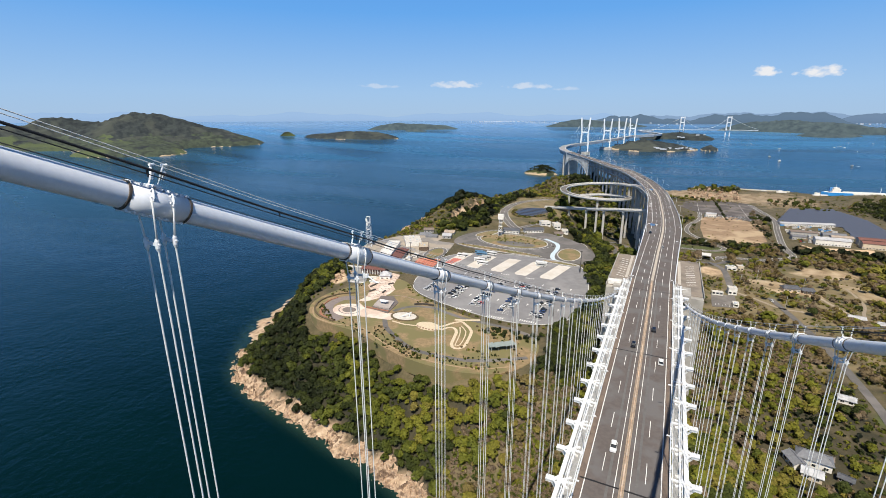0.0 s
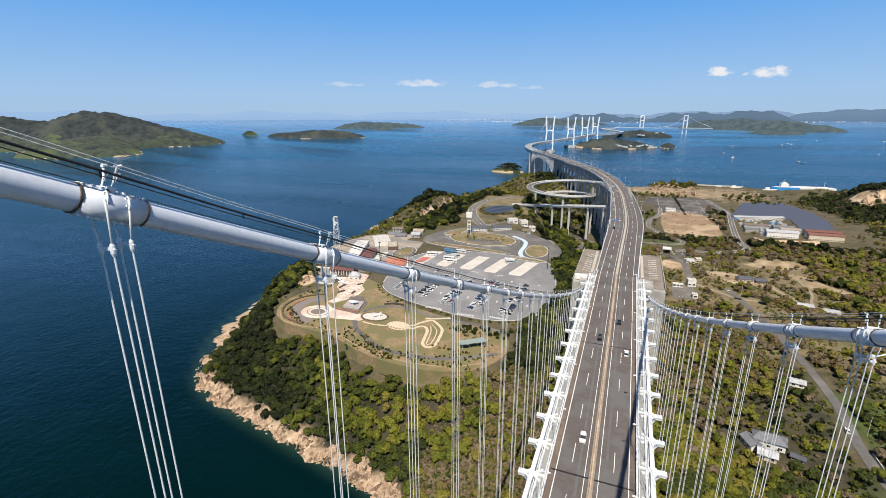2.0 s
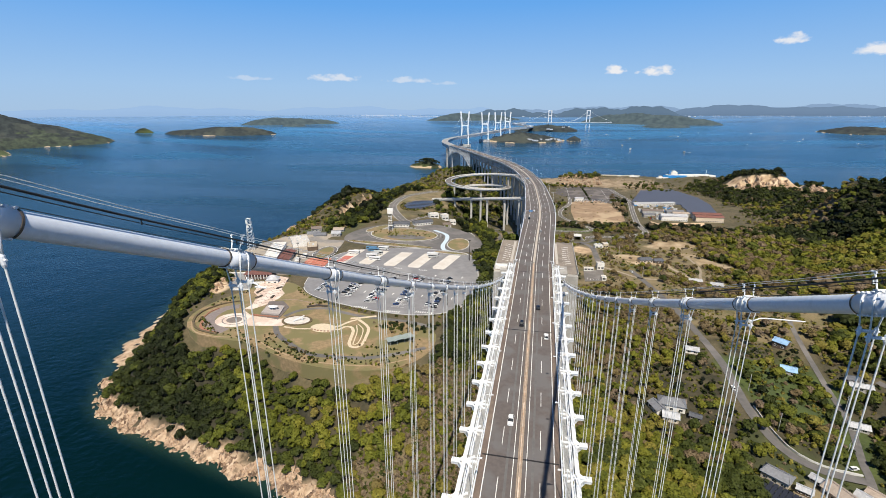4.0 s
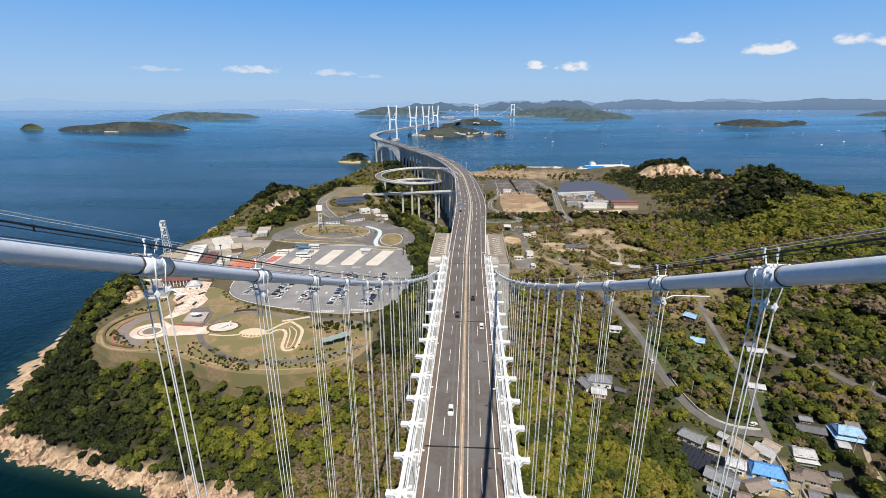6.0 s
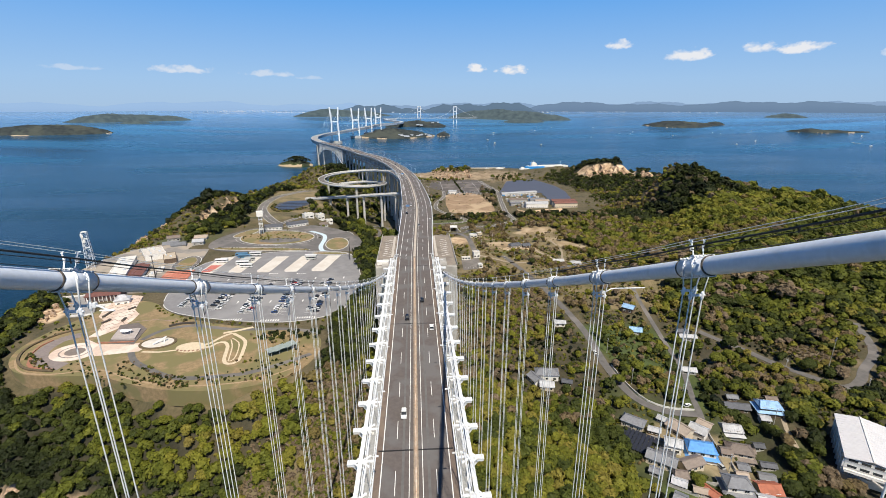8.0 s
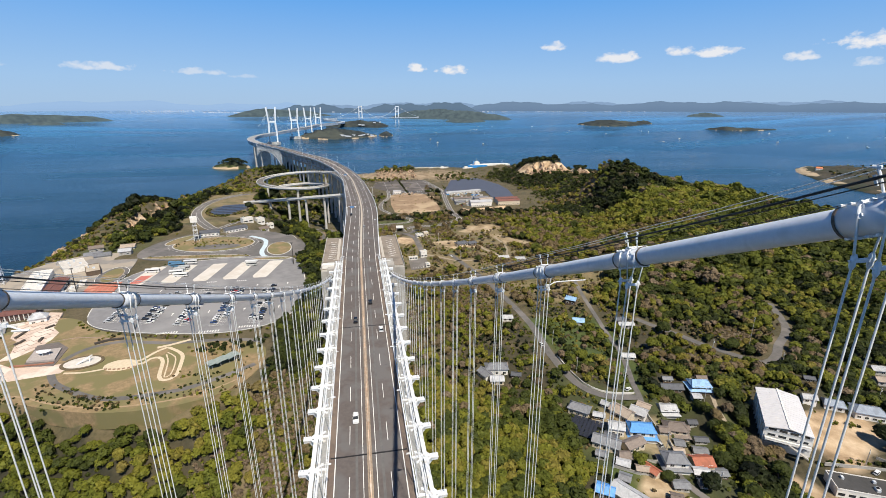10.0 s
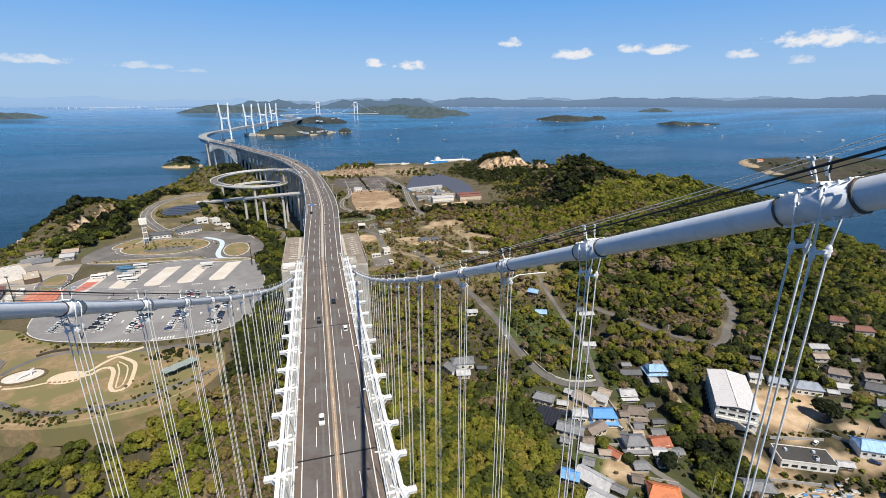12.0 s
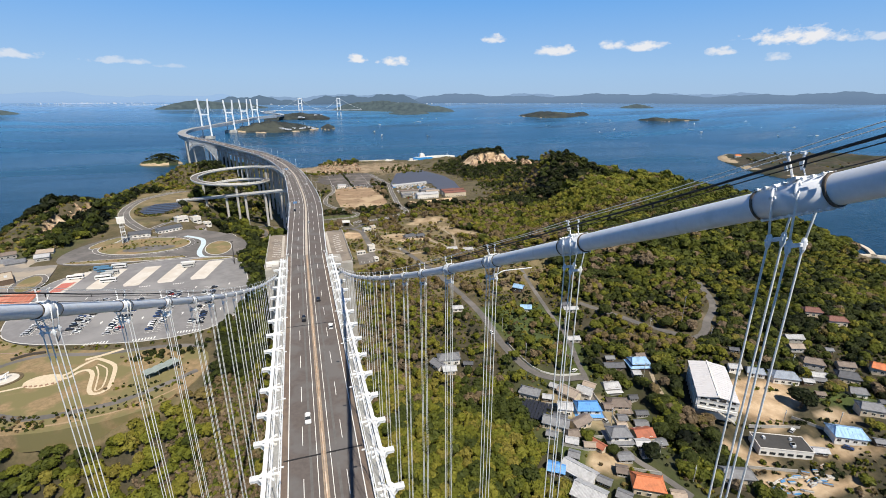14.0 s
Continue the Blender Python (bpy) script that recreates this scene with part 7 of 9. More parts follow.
# sports hall with a pale ribbed roof
hall = thing("sports_hall", "large white sports hall with a pale grey ribbed roof", "hall", at=pose(211, 166, 18, 0, 0, 53))
part("wall", Geo().box((0, 0, 5.0), (36, 18.5, 12)), WALLS["white"], hall)
part("roof", Geo().prism([(-18.6, -9.9), (18.6, -9.9), (18.6, 0), (-18.6, 0)], [10.9, 10.9, 12.5, 12.5], [11.2, 11.2, 12.8, 12.8]).prism([(-18.6, 0), (18.6, 0), (18.6, 9.9), (-18.6, 9.9)], [12.5, 12.5, 10.9, 10.9], [12.8, 12.8, 11.2, 11.2]), mat("hall_roof", (0.58, 0.57, 0.58), (0.53, 0.52, 0.53), 0.5, 0.3), hall)
for k in range(18):
    for s in (-1, 1):
        part("roof_rib", Geo().beam((-18 + 2.12 * k, 0, 12.86), (-18 + 2.12 * k, s * 9.8, 11.26), 0.1, 0.1), mat("hall_roof", (0.5, 0.5, 0.5)), hall)
part("ridge", Geo().beam((-18.6, 0, 12.95), (18.6, 0, 12.95), 0.7, 0.3), WALLS["white"], hall)
for k in range(8):
    for s in (-1, 1):
        part("window", Geo().box((-15.5 + 4.4 * k, s * 9.27, 7.5), (3.0, 0.1, 1.8)), GLASS_DARK, hall)
        part("buttress", Geo().box((-17.6 + 4.4 * k, s * 9.6, 5), (0.5, 0.8, 11)), WALLS["white"], hall)
for k in range(3):
    part("band", Geo().box((-18.1, 0, 3.0 + 3.2 * k), (0.25, 18.9, 0.5)), mat("grey_band", (0.42, 0.42, 0.42), None, 0.8, 1), hall)
    for j in range(4):
        part("window", Geo().box((-18.08, -6.6 + 4.4 * j, 4.7 + 3.2 * k - 1.0), (0.12, 3.2, 1.5)), GLASS_DARK, hall)
part("balcony", Geo().box((-19.4, 0, 5.4), (2.6, 18.6, 0.3)).box((-20.6, 0, 6.0), (0.15, 18.6, 1.1)), WALLS["white"], hall)
part("stair", Geo().prism([(-21.5, -9), (-19.8, -9), (-19.8, 0), (-21.5, 0)], [0, 0, 5.2, 5.2], [0.6, 0.6, 5.8, 5.8]), CONCRETE, hall)
flat_building("clinic", "low flat-roofed grey building with a white fascia", 216, 127, 24, 11, 4.2, -26, WALLS["white"], mat("dark_flat_roof", (0.060, 0.058, 0.057), (0.042, 0.041, 0.040), 0.9, 0.3), z=13.5, bays=6, units=5)

# solar panels on frames beside the village
rack = thing("solar_rack", "dark solar panels on sloping metal frames", "solar panels", at=pose(107, 178, on_ground(107, 178) + 0.9, 0, 0, -40))
PANEL = mat("solar_panel", (0.030, 0.033, 0.045), (0.022, 0.025, 0.035), 0.25, 2)
pan = Geo().prism([(-0.8, -1.4), (0.8, -1.4), (0.8, 1.4), (-0.8, 1.4)], [0, 0, 0.9, 0.9], [0.06, 0.06, 0.96, 0.96]).mesh("panel", PANEL)
for j in range(4):
    for k in range(9):
        piece("panel", pan, rack, pose(-7.5 + 1.8 * k, -6 + 3.6 * j, 0))
    part("rail", Geo().box((0, -6 + 3.6 * j, -0.5), (16, 0.12, 0.8)), STEEL_GREY, rack)

# retaining wall along the village road
wall_pts = [p for p in ROAD_LINES["village_road"][0] if 197 < p.y < 250]
part("retaining_wall", Geo().sweep([p + Vector((0, 0, 0.1)) for p in wall_pts], [(-3.6, -1.5), (-3.6, 0.8), (-3.3, 0.8), (-3.3, -1.5)]), mat("pale_concrete", (0.60, 0.59, 0.56), (0.52, 0.51, 0.48), 0.85, 0.4))
tagged(bpy.data.objects["retaining_wall"], "low pale concrete wall along the road", "wall")

# hedges and garden walls between the plots
for x, y, L, yaw in ((146, 178, 14, 80), (120, 178, 12, -30), (128, 152, 14, -15), (144, 160, 10, 75), (112, 148, 12, -35), (136, 128, 12, -30), (226, 138, 26, -20), (200, 118, 22, -24), (246, 134, 16, -60)):
    wl = thing("garden_wall", "low weathered concrete block garden wall", "wall", "garden walls", at=pose(x, y, on_ground(x, y) - 0.4, 0, 0, yaw))
    part("wall", Geo().box((0, 0, 0.9), (L, 0.25, 1.8)), WALLS["grey"], wl)
    part("coping", Geo().box((0, 0, 1.85), (L + 0.1, 0.35, 0.12)), CONCRETE, wl)
# small depot and underpass beside the anchorage
depot = tagged(new("pavement", Geo().prism([(48, 427), (68, 432), (68, 464), (49, 459)], 22.5, 24.35).mesh("pavement", mat("depot_asphalt", (0.155, 0.14, 0.13), (0.12, 0.11, 0.10), 0.92, 0.2, col3=(0.19, 0.175, 0.16), scale3=0.06))), "grey asphalt yard of a small depot", "yard", kind="structure")
for k in range(5):
    part("stall_line", Geo().box((51 + 2.6 * k, 434, 24.36), (0.18, 4.6, 0.02)), LINE_WHITE, depot)
flat_building("depot_building", "small white boxy depot building beside the yard", 66, 468, 7, 6, 6.0, 8, WALLS["white"], mat("pale_deck", (0.56, 0.52, 0.47)), z=24.3, bays=2, units=1)
flat_building("depot_building", "low white flat-roofed depot store", 54, 460, 9, 3.6, 2.8, 3, WALLS["white"], mat("pale_deck", (0.56, 0.52, 0.47)), z=24.3, bays=3, units=0)
flat_building("depot_building", "low white depot shed at the yard's corner", 66, 436, 4, 7, 2.6, 0, WALLS["white"], mat("pale_deck", (0.56, 0.52, 0.47)), z=24.3, bays=1, units=1)
flat_building("pump_house", "pale flat-roofed pump house among scrub", 73, 552, 9, 7, 3.4, 12, WALLS["white"], mat("pale_deck", (0.56, 0.52, 0.47)), bays=2, units=2)
flat_building("pump_house", "small cream flat-roofed plant house", 82, 560, 6, 6, 4.6, 12, WALLS["cream"], mat("pale_deck", (0.56, 0.52, 0.47)), bays=2, units=1)
portal = thing("underpass", "pale concrete underpass portal below the loop road", "underpass", at=pose(55, 626, on_ground(55, 622) - 0.3, 0, 0, -4))
for s in (-1, 1):
    part("side_wall", Geo().box((s * 4.6, 5, 2.6), (0.8, 12, 6.2)), CONCRETE, portal)
    part("wing_wall", Geo().prism([(s * 4.3, -1), (s * 5.1, -1), (s * 10.2, -6), (s * 9.5, -6.6)], -1.0, [5.6, 5.6, 1.4, 1.4]), CONCRETE, portal)
part("lintel", Geo().box((0, 5, 5.9), (10.2, 12.4, 0.9)), mat("pale_concrete", (0.60, 0.59, 0.56), (0.52, 0.51, 0.48), 0.85, 0.4), portal, "pale concrete lintel slab")
part("back_wall", Geo().box((0, 11.2, 2.6), (9, 0.5, 6.2)), CONCRETE, portal)

# power poles
def power_pole(x, y, h=11):
    t = thing("power_pole", "grey concrete power pole with a cross arm", "power pole", "power poles", at=pose(x, y, on_ground(x, y) - 0.3, 0, 0, (x * 37) % 90))
    part("pole", Geo().tube([(0, 0, 0), (0, 0, h)], [0.2, 0.13], 8), CONCRETE, t)
    part("cross_arm", Geo().box((0, 0, h - 0.7), (2.0, 0.12, 0.14)), STEEL_GREY, t)
    part("transformer", Geo().tube([(0.35, 0, h - 2.6), (0.35, 0, h - 1.7)], 0.26, 10), STEEL_GREY, t)


for x, y, h in ((150, 214, 11), (162, 228, 11), (176, 262, 11), (126, 226, 11), (141, 160, 10), (148, 134, 10), (152, 118, 10), (236, 243, 11), (262, 240, 24), (262, 214, 11), (186, 190, 10), (232, 138, 10), (258, 128, 10), (292, 178, 10), (126, 262, 11), (112, 395, 11), (104, 452, 11), (92, 520, 12), (140, 560, 12), (76, 500, 11)):
    power_pole(x, y, h)

# scrap yard and building material
r = random.Random(4)
SCRAP = [mat("scrap_brown", (0.26, 0.19, 0.13), (0.18, 0.13, 0.09), 0.9, 2), mat("scrap_grey", (0.42, 0.42, 0.41), None, 0.85, 2), mat("scrap_blue", (0.08, 0.26, 0.55), None, 0.7, 2), mat("scrap_pale", (0.62, 0.58, 0.52), None, 0.85, 2)]
for k in range(46):
    x, y = r.uniform(186, 226), r.uniform(104, 113)
    t = thing("building_material", "heap of planks and weathered building material", "material heap", "yard material", at=pose(x, y, on_ground(x, y), 0, 0, r.uniform(-40, 10)))
    L, Wd, Hh = r.uniform(1.2, 4.2), r.uniform(0.5, 1.6), r.uniform(0.3, 1.1)
    for j in range(3):
        part("plank", Geo().box((r.uniform(-0.2, 0.2), (j - 1) * Wd / 3, Hh / 2 + 0.1 * j), (L, Wd / 3.2, Hh)), SCRAP[r.choice((0, 0, 1, 1, 2, 3))], t)

# ---- works, solar field and harbour in the north ----
NZ = 6.0
yard = tagged(new("pavement", Geo().prism([(30, 1032), (41, 1105), (101, 1136), (158, 1122), (163, 1020), (163, 946), (103, 921), (67, 963)], NZ - 1, NZ + 0.2).mesh("pavement", mat("yard_asphalt", (0.095, 0.082, 0.074), (0.072, 0.063, 0.058), 0.9, 0.1, col3=(0.16, 0.14, 0.125), scale3=0.03))), "dark worn asphalt yard with faded rows", "yard", kind="structure")
for k in range(3):
    part("row_mark", Geo().box((62 + 38 * k, 1025, NZ + 0.22), (0.5, 140, 0.02)), WALL_EDGE, yard)
field = tagged(new("sports_ground", Geo().prism([(64, 930), (86, 948), (116, 955), (150, 900), (146, 840), (141, 780), (112, 737), (84, 745), (60, 772), (58, 840)], NZ - 1, NZ + 0.25).mesh("sports_ground", mat("ball_field", (0.30, 0.205, 0.125), (0.22, 0.15, 0.09), 0.95, 0.09, col3=(0.40, 0.30, 0.19), scale3=0.025))), "bare brown sports ground", "sports ground", kind="structure")
sandlot = tagged(new("pavement", Geo().prism([(181, 784), (190, 770), (263, 788), (252, 746), (183, 722)], NZ - 1, NZ + 0.25).mesh("pavement", mat("sand_lot", (0.58, 0.42, 0.27), (0.50, 0.36, 0.23), 0.95, 0.1))), "sandy storage ground", "yard", kind="structure")
# solar field: rows of dark panels on frames
solar = thing("solar_field", "wide field of dark blue-grey solar panels", "solar panels", at=pose(0, 0, 0))
ROW = mat("solar_row", (0.085, 0.095, 0.125), (0.070, 0.080, 0.105), 0.32, 0.5)
SOL = [(176, 940), (200, 1020), (221, 1092), (296, 1120), (322, 1013), (322, 947), (306, 862), (258, 850), (264, 936)]
k = 0
for yy in np.arange(852, 1118, 4.2):
    xs = [x for x in np.arange(176, 332, 3.0) if inside(np.array([x]), np.array([yy]), SOL)[0]]
    if len(xs) > 3:
        a, b = min(xs), max(xs)
        part("panel_row", Geo().prism([(a, yy - 1.9), (b, yy - 1.9), (b, yy + 1.9), (a, yy + 1.9)], [NZ + 0.7, NZ + 0.7, NZ + 1.6, NZ + 1.6], [NZ + 0.8, NZ + 0.8, NZ + 1.7, NZ + 1.7]), ROW, solar)
        part("support", Geo().box(((a + b) / 2, yy, NZ + 0.5), (b - a, 0.3, 1.2)), STEEL_GREY, solar)
for lab, x, y, w, d, h, yaw, rk, wk, seams in (
        ("long white factory shed", 219, 800, 40, 15, 8, 2, "pale", "white", 12), ("long maroon-roofed factory shed", 272, 800, 42, 13, 8, 2, "maroon", "cream", 0), ("long maroon-roofed factory shed", 275, 822, 44, 12, 8, 2, "maroon", "grey", 0),
        ("brown-roofed works shed", 196, 848, 34, 10, 6, 3, "brown", "grey", 0), ("grey works shed", 232, 846, 28, 12, 6, 3, "grey", "grey", 0), ("rust-roofed works shed", 238, 832, 26, 10, 6, 3, "tan", "grey", 0),
        ("white gatehouse", 79, 944, 16, 9, 6, 4, "pale", "white", 5), ("grey works shed", 184, 818, 18, 9, 5, 10, "grey", "grey", 0), ("long low white shed", 216, 929, 80, 9, 4, 15, "pale", "white", 10)):
    gable("works_shed", lab + " of the works", x, y, w, d, h, d * 0.16, yaw, WALLS[wk], ROOFS[rk], z=NZ, seams=seams, storeys=1, group="works buildings", cat="shed")
r = random.Random(9)
for k in range(90):
    x, y = (r.uniform(180, 250), r.uniform(862, 915)) if k % 3 else (r.uniform(178, 205), r.uniform(800, 860))
    t = thing("storage_box", "small stacked crate or tank in the works yard", "crate", "yard crates", at=pose(x, y, NZ, 0, 0, r.uniform(-10, 20)))
    part("box", Geo().box((0, 0, 1.3), (r.uniform(3, 6), 2.4, 2.6)), SCRAP[r.choice((1, 3, 0, 2, 3))], t)
    part("lid", Geo().box((0, 0, 2.7), (3, 2.5, 0.15)), SCRAP[1], t)
# harbour: quay, breakwater, ship
QUAY = mat("quay_concrete", (0.55, 0.49, 0.40), (0.46, 0.41, 0.33), 0.9, 0.1)
quay = tagged(new("quay", Geo().prism([(60, 1280), (150, 1285), (152, 1376), (66, 1376)], -3, 5.6).mesh("quay", mat("quarry_rock", (0.44, 0.37, 0.27), (0.30, 0.25, 0.17), 0.95, 0.06, col3=(0.16, 0.17, 0.08), scale3=0.02))), "rough quarry ground by the shore", "quay", kind="structure")
tagged(new("quay", Geo().box((210, 1382, 1.2), (130, 5, 5)).mesh("quay", QUAY)), "long pale concrete pier", "pier", kind="structure")
tagged(new("breakwater", Geo().sweep(spline([(640, 428, 0), (676, 392, 0), (668, 362, 0), (640, 336, 0)], 10), [(-4, -3), (-2.6, 2.2), (2.6, 2.2), (4, -3)]).mesh("breakwater", QUAY)), "pale concrete breakwater", "breakwater", kind="structure")
tagged(new("breakwater", Geo().sweep(spline([(622, 352, 0), (655, 330, 0), (668, 300, 0)], 10), [(-4, -3), (-2.6, 2.2), (2.6, 2.2), (4, -3)]).mesh("breakwater", QUAY)), "pale concrete breakwater", "breakwater", kind="structure")
ship = thing("cargo_ship", "cargo ship with a bright blue hull and white deck", "ship", at=pose(398, 1358, 0, 0, 0, 6))
part("hull", Geo().prism([(-70, 0), (-60, -9), (-12, -9), (-12, 9), (-60, 9)], -2, 11), mat("blue_hull", (0.03, 0.27, 0.66), (0.025, 0.22, 0.56), 0.5, 0.05), ship)
part("hull", Geo().prism([(-12, -9), (62, -9), (66, 0), (62, 9), (-12, 9)], -2, 10.6), WALLS["white"], ship, "white painted after hull")
part("deck", Geo().prism([(-66, 0), (-58, -8.5), (60, -8.5), (60, 8.5), (-58, 8.5)], 11, 11.6), WALLS["white"], ship)
part("bridge_house", Geo().box((-44, 0, 14.5), (16, 15, 9)).box((-44, 0, 20.5), (10, 11, 3)), WALLS["white"], ship)
part("funnel", Geo().box((-53, 0, 18), (5, 5, 9)), SCRAP[2], ship)
part("hatch", Geo().box((10, 0, 11.5), (76, 12, 3)), WALLS["white"], ship)
part("mast", Geo().tube([(40, 0, 10), (40, 0, 26)], 0.5, 6).tube([(-44, 0, 22), (-44, 0, 30)], 0.4, 6), WHITE_STEEL, ship)
for x, y, L, col in ((250, 1330, 24, "white"), (215, 1345, 12, "white"), (180, 1350, 10, "white"), (318, 1312, 30, "white")):
    t = thing("work_boat", "moored pale work boat", "boat", at=pose(x, y, 0.5 if y > 1345 else 6, 0, 0, 5))
    part("hull", Geo().prism([(-L / 2, -L / 8), (L * 0.36, -L / 8), (L / 2, 0), (L * 0.36, L / 8), (-L / 2, L / 8)], -0.4, L * 0.1), WALLS[col], t)
    part("cabin", Geo().box((-L * 0.2, 0, L * 0.17), (L * 0.3, L * 0.18, L * 0.14)), WALLS[col], t)
# fishing boats on the sound
bt = None
r = random.Random(21)
for k in range(34):
    a, D = math.radians(r.uniform(6, 58)), r.uniform(1900, 4600)
    p = drawn_in((D * math.sin(a), D * math.cos(a), 0.0))
    s = (p - EYE).length / Vector((D * math.sin(a) - EYE.x, D * math.cos(a), -180)).length
    m = Matrix.Translation(p) @ Matrix.Rotation(r.uniform(0, 6), 4, "Z") @ Matrix.Scale(s * r.choice((0.7, 1, 1.3)), 4)
    if bt is None:
        bt = thing("fishing_boat", "small white fishing boat on the water", "boat", "fishing boats")
        part("hull", Geo().prism([(-6, -1.6), (4, -1.6), (8, 0), (4, 1.6), (-6, 1.6)], -0.3, 1.6), WALLS["white"], bt)
        part("cabin", Geo().box((-1.5, 0, 2.4), (4, 2.2, 1.8)), WALLS["white"], bt)
        part("wake", Geo().prism([(-6, -0.8), (-6, 0.8), (-34, 3.4), (-34, -3.4)], 0.02, 0.14), mat("foam", (0.5, 0.55, 0.58), (0.3, 0.38, 0.43), 0.7, 0.4), bt)
        bt.matrix_world = m
    else:
        ob = copy_thing(bt, Matrix.Identity(4))
        ob.matrix_basis = m
# pale far-off town blocks along the far shores
TOWN = mat("far_town", (0.52, 0.55, 0.60), (0.44, 0.48, 0.53), 0.9, 0.01)
g = Geo()
for k in range(260):
    side = r.random()
    if side < 0.35:
        a, D = r.gauss(-19.0, 2.2), r.uniform(20500, 21500)
    elif side < 0.7:
        a, D = r.uniform(-16.5, -10.5), r.uniform(15500, 16000)
    else:
        a, D = r.uniform(14, 34), r.uniform(16500, 17300)
    a = math.radians(a)
    h = r.uniform(5, 17) * (2.6 if side < 0.35 and r.random() < 0.4 else 1)
    p, q = drawn_in((D * math.sin(a), D * math.cos(a), 0)), drawn_in((D * math.sin(a), D * math.cos(a), h))
    g.beam(p, q, r.uniform(3, 9), 3)
tagged(new("far_town", g.mesh("far_town", TOWN)), "pale blocks of distant towns along the shore", "town", kind="stuff")
for k in range(44):
    if k < 18:
        a, D, hz = math.radians(r.uniform(-2.0, 2.2)), r.uniform(2790, 2960), r.uniform(6, 12)
    elif k < 26:
        a, D, hz = math.radians(r.uniform(-2.5, 3.0)), r.uniform(4300, 4700), r.uniform(12, 34)
    else:
        a, D, hz = math.radians(r.choice((r.uniform(-5, 4), r.uniform(11, 17)))), r.uniform(7600, 9000), r.uniform(30, 90)
    p = drawn_in((D * math.sin(a), D * math.cos(a), hz))
    t = thing("island_building", "small pale building on the far island", "building", "island buildings", at=Matrix.Translation(p))
    part("wall", Geo().box((0, 0, 2.5), (r.uniform(8, 20), 7, 6)), TOWN, t)
    part("roof", Geo().box((0, 0, 5.8), (14, 8, 0.8)), TOWN, t)
# castle-like house and torii-coloured roof on the spit
t = gable("house", "white house with an orange roof on the spit", 1266, 1071, 15, 10, 5.5, 3.0, -30, WALLS["white"], ROOFS["orange"], z=9)

# ---- vehicles ----
TYRE = mat("tyre", (0.02, 0.02, 0.02), None, 0.9, 4)


def car_kind(name, label, paint, L=4.4, W=1.75, H=1.5, cat="car"):
    t = thing(name, label, cat, "parked vehicles")
    b = Geo().prism([(-L / 2, -W / 2), (L / 2 - 0.2, -W / 2), (L / 2, -W / 2 + 0.3), (L / 2, W / 2 - 0.3), (L / 2 - 0.2, W / 2), (-L / 2, W / 2)], 0.28, H * 0.56)
    part("body", b, paint, t)
    x0, x1, k0, k1 = -L * 0.46, L * 0.20, -L * 0.38, L * 0.06
    w0, w1 = W / 2 - 0.06, W / 2 - 0.24
    z0, z1 = H * 0.56, H
    vs = [(x0, -w0, z0), (x1, -w0, z0), (x1, w0, z0), (x0, w0, z0), (k0, -w1, z1), (k1, -w1, z1), (k1, w1, z1), (k0, w1, z1)]
    part("cabin_glass", Geo().add(vs, [(0, 1, 5, 4), (1, 2, 6, 5), (2, 3, 7, 6), (3, 0, 4, 7), (4, 5, 6, 7)]), GLASS_DARK, t)
    part("roof", Geo().prism([(k0, -w1), (k1, -w1), (k1, w1), (k0, w1)], z1, z1 + 0.05), paint, t)
    for sx in (-1, 1):
        for sy in (-1, 1):
            part("wheel", Geo().tube([(sx * L * 0.31, sy * W / 2 - 0.12, 0.31), (sx * L * 0.31, sy * W / 2 + 0.10, 0.31)], 0.31, 10), TYRE, t)
    return t


def coach(name, label, paint, L=11, W=2.5, H=3.2):
    t = thing(name, label, "bus", "coaches")
    part("body", Geo().box((0, 0, H / 2 + 0.3), (L, W, H - 0.3), 0, 0.97), paint, t)
    for s in (-1, 1):
        part("window_band", Geo().box((0, s * (W / 2 - 0.02), H * 0.66), (L * 0.9, 0.08, H * 0.27)), GLASS_DARK, t)
    part("windscreen", Geo().box((L / 2 - 0.05, 0, H * 0.6), (0.1, W * 0.85, H * 0.38)), GLASS_DARK, t)
    part("roof_unit", Geo().box((-L * 0.1, 0, H + 0.15), (L * 0.3, W * 0.6, 0.3)), paint, t)
    for sx in (-1, 1):
        for sy in (-1, 1):
            part("wheel", Geo().tube([(sx * L * 0.3, sy * W / 2 - 0.15, 0.48), (sx * L * 0.3, sy * W / 2 + 0.02, 0.48)], 0.48, 12), TYRE, t)
    return t


PAINTS = [("white", (0.75, 0.75, 0.74)), ("black", (0.018, 0.018, 0.02)), ("silver", (0.45, 0.46, 0.47)), ("red", (0.45, 0.03, 0.03)), ("dark blue", (0.03, 0.06, 0.16))]
kinds = []
for nm, c in PAINTS:
    kinds.append(car_kind("car", "small %s passenger car with dark windows" % nm, mat(nm.replace(" ", "_") + "_car_paint", c, tuple(x * 0.9 for x in c), 0.25, 2)))
r = random.Random(11)
spots = []
for rx, ry, n in ROWS:
    for k in range(n):
        for s in (-1, 1):
            if r.random() < (0.52 if ry + 2.6 * k < 345 else 0.25):
                spots.append((rx + s * 2.6, ry + 2.6 * k + 1.3, LZ + 0.02, 0 if r.random() < 0.5 else 180))
used = [False] * len(kinds)


def put(kind, m):
    if not used[kind]:
        used[kind] = True
        kinds[kind].matrix_world = m
        return kinds[kind]
    return copy_thing(kinds[kind], m)


for x, y, z, a in spots:
    put(r.choice((0, 0, 0, 0, 0, 0, 0, 0, 1, 1, 1, 1, 1, 1, 2, 2, 2, 2, 2, 2, 3, 4, 4)), pose(x, y, z, 0, 0, a + r.uniform(-3, 3)))
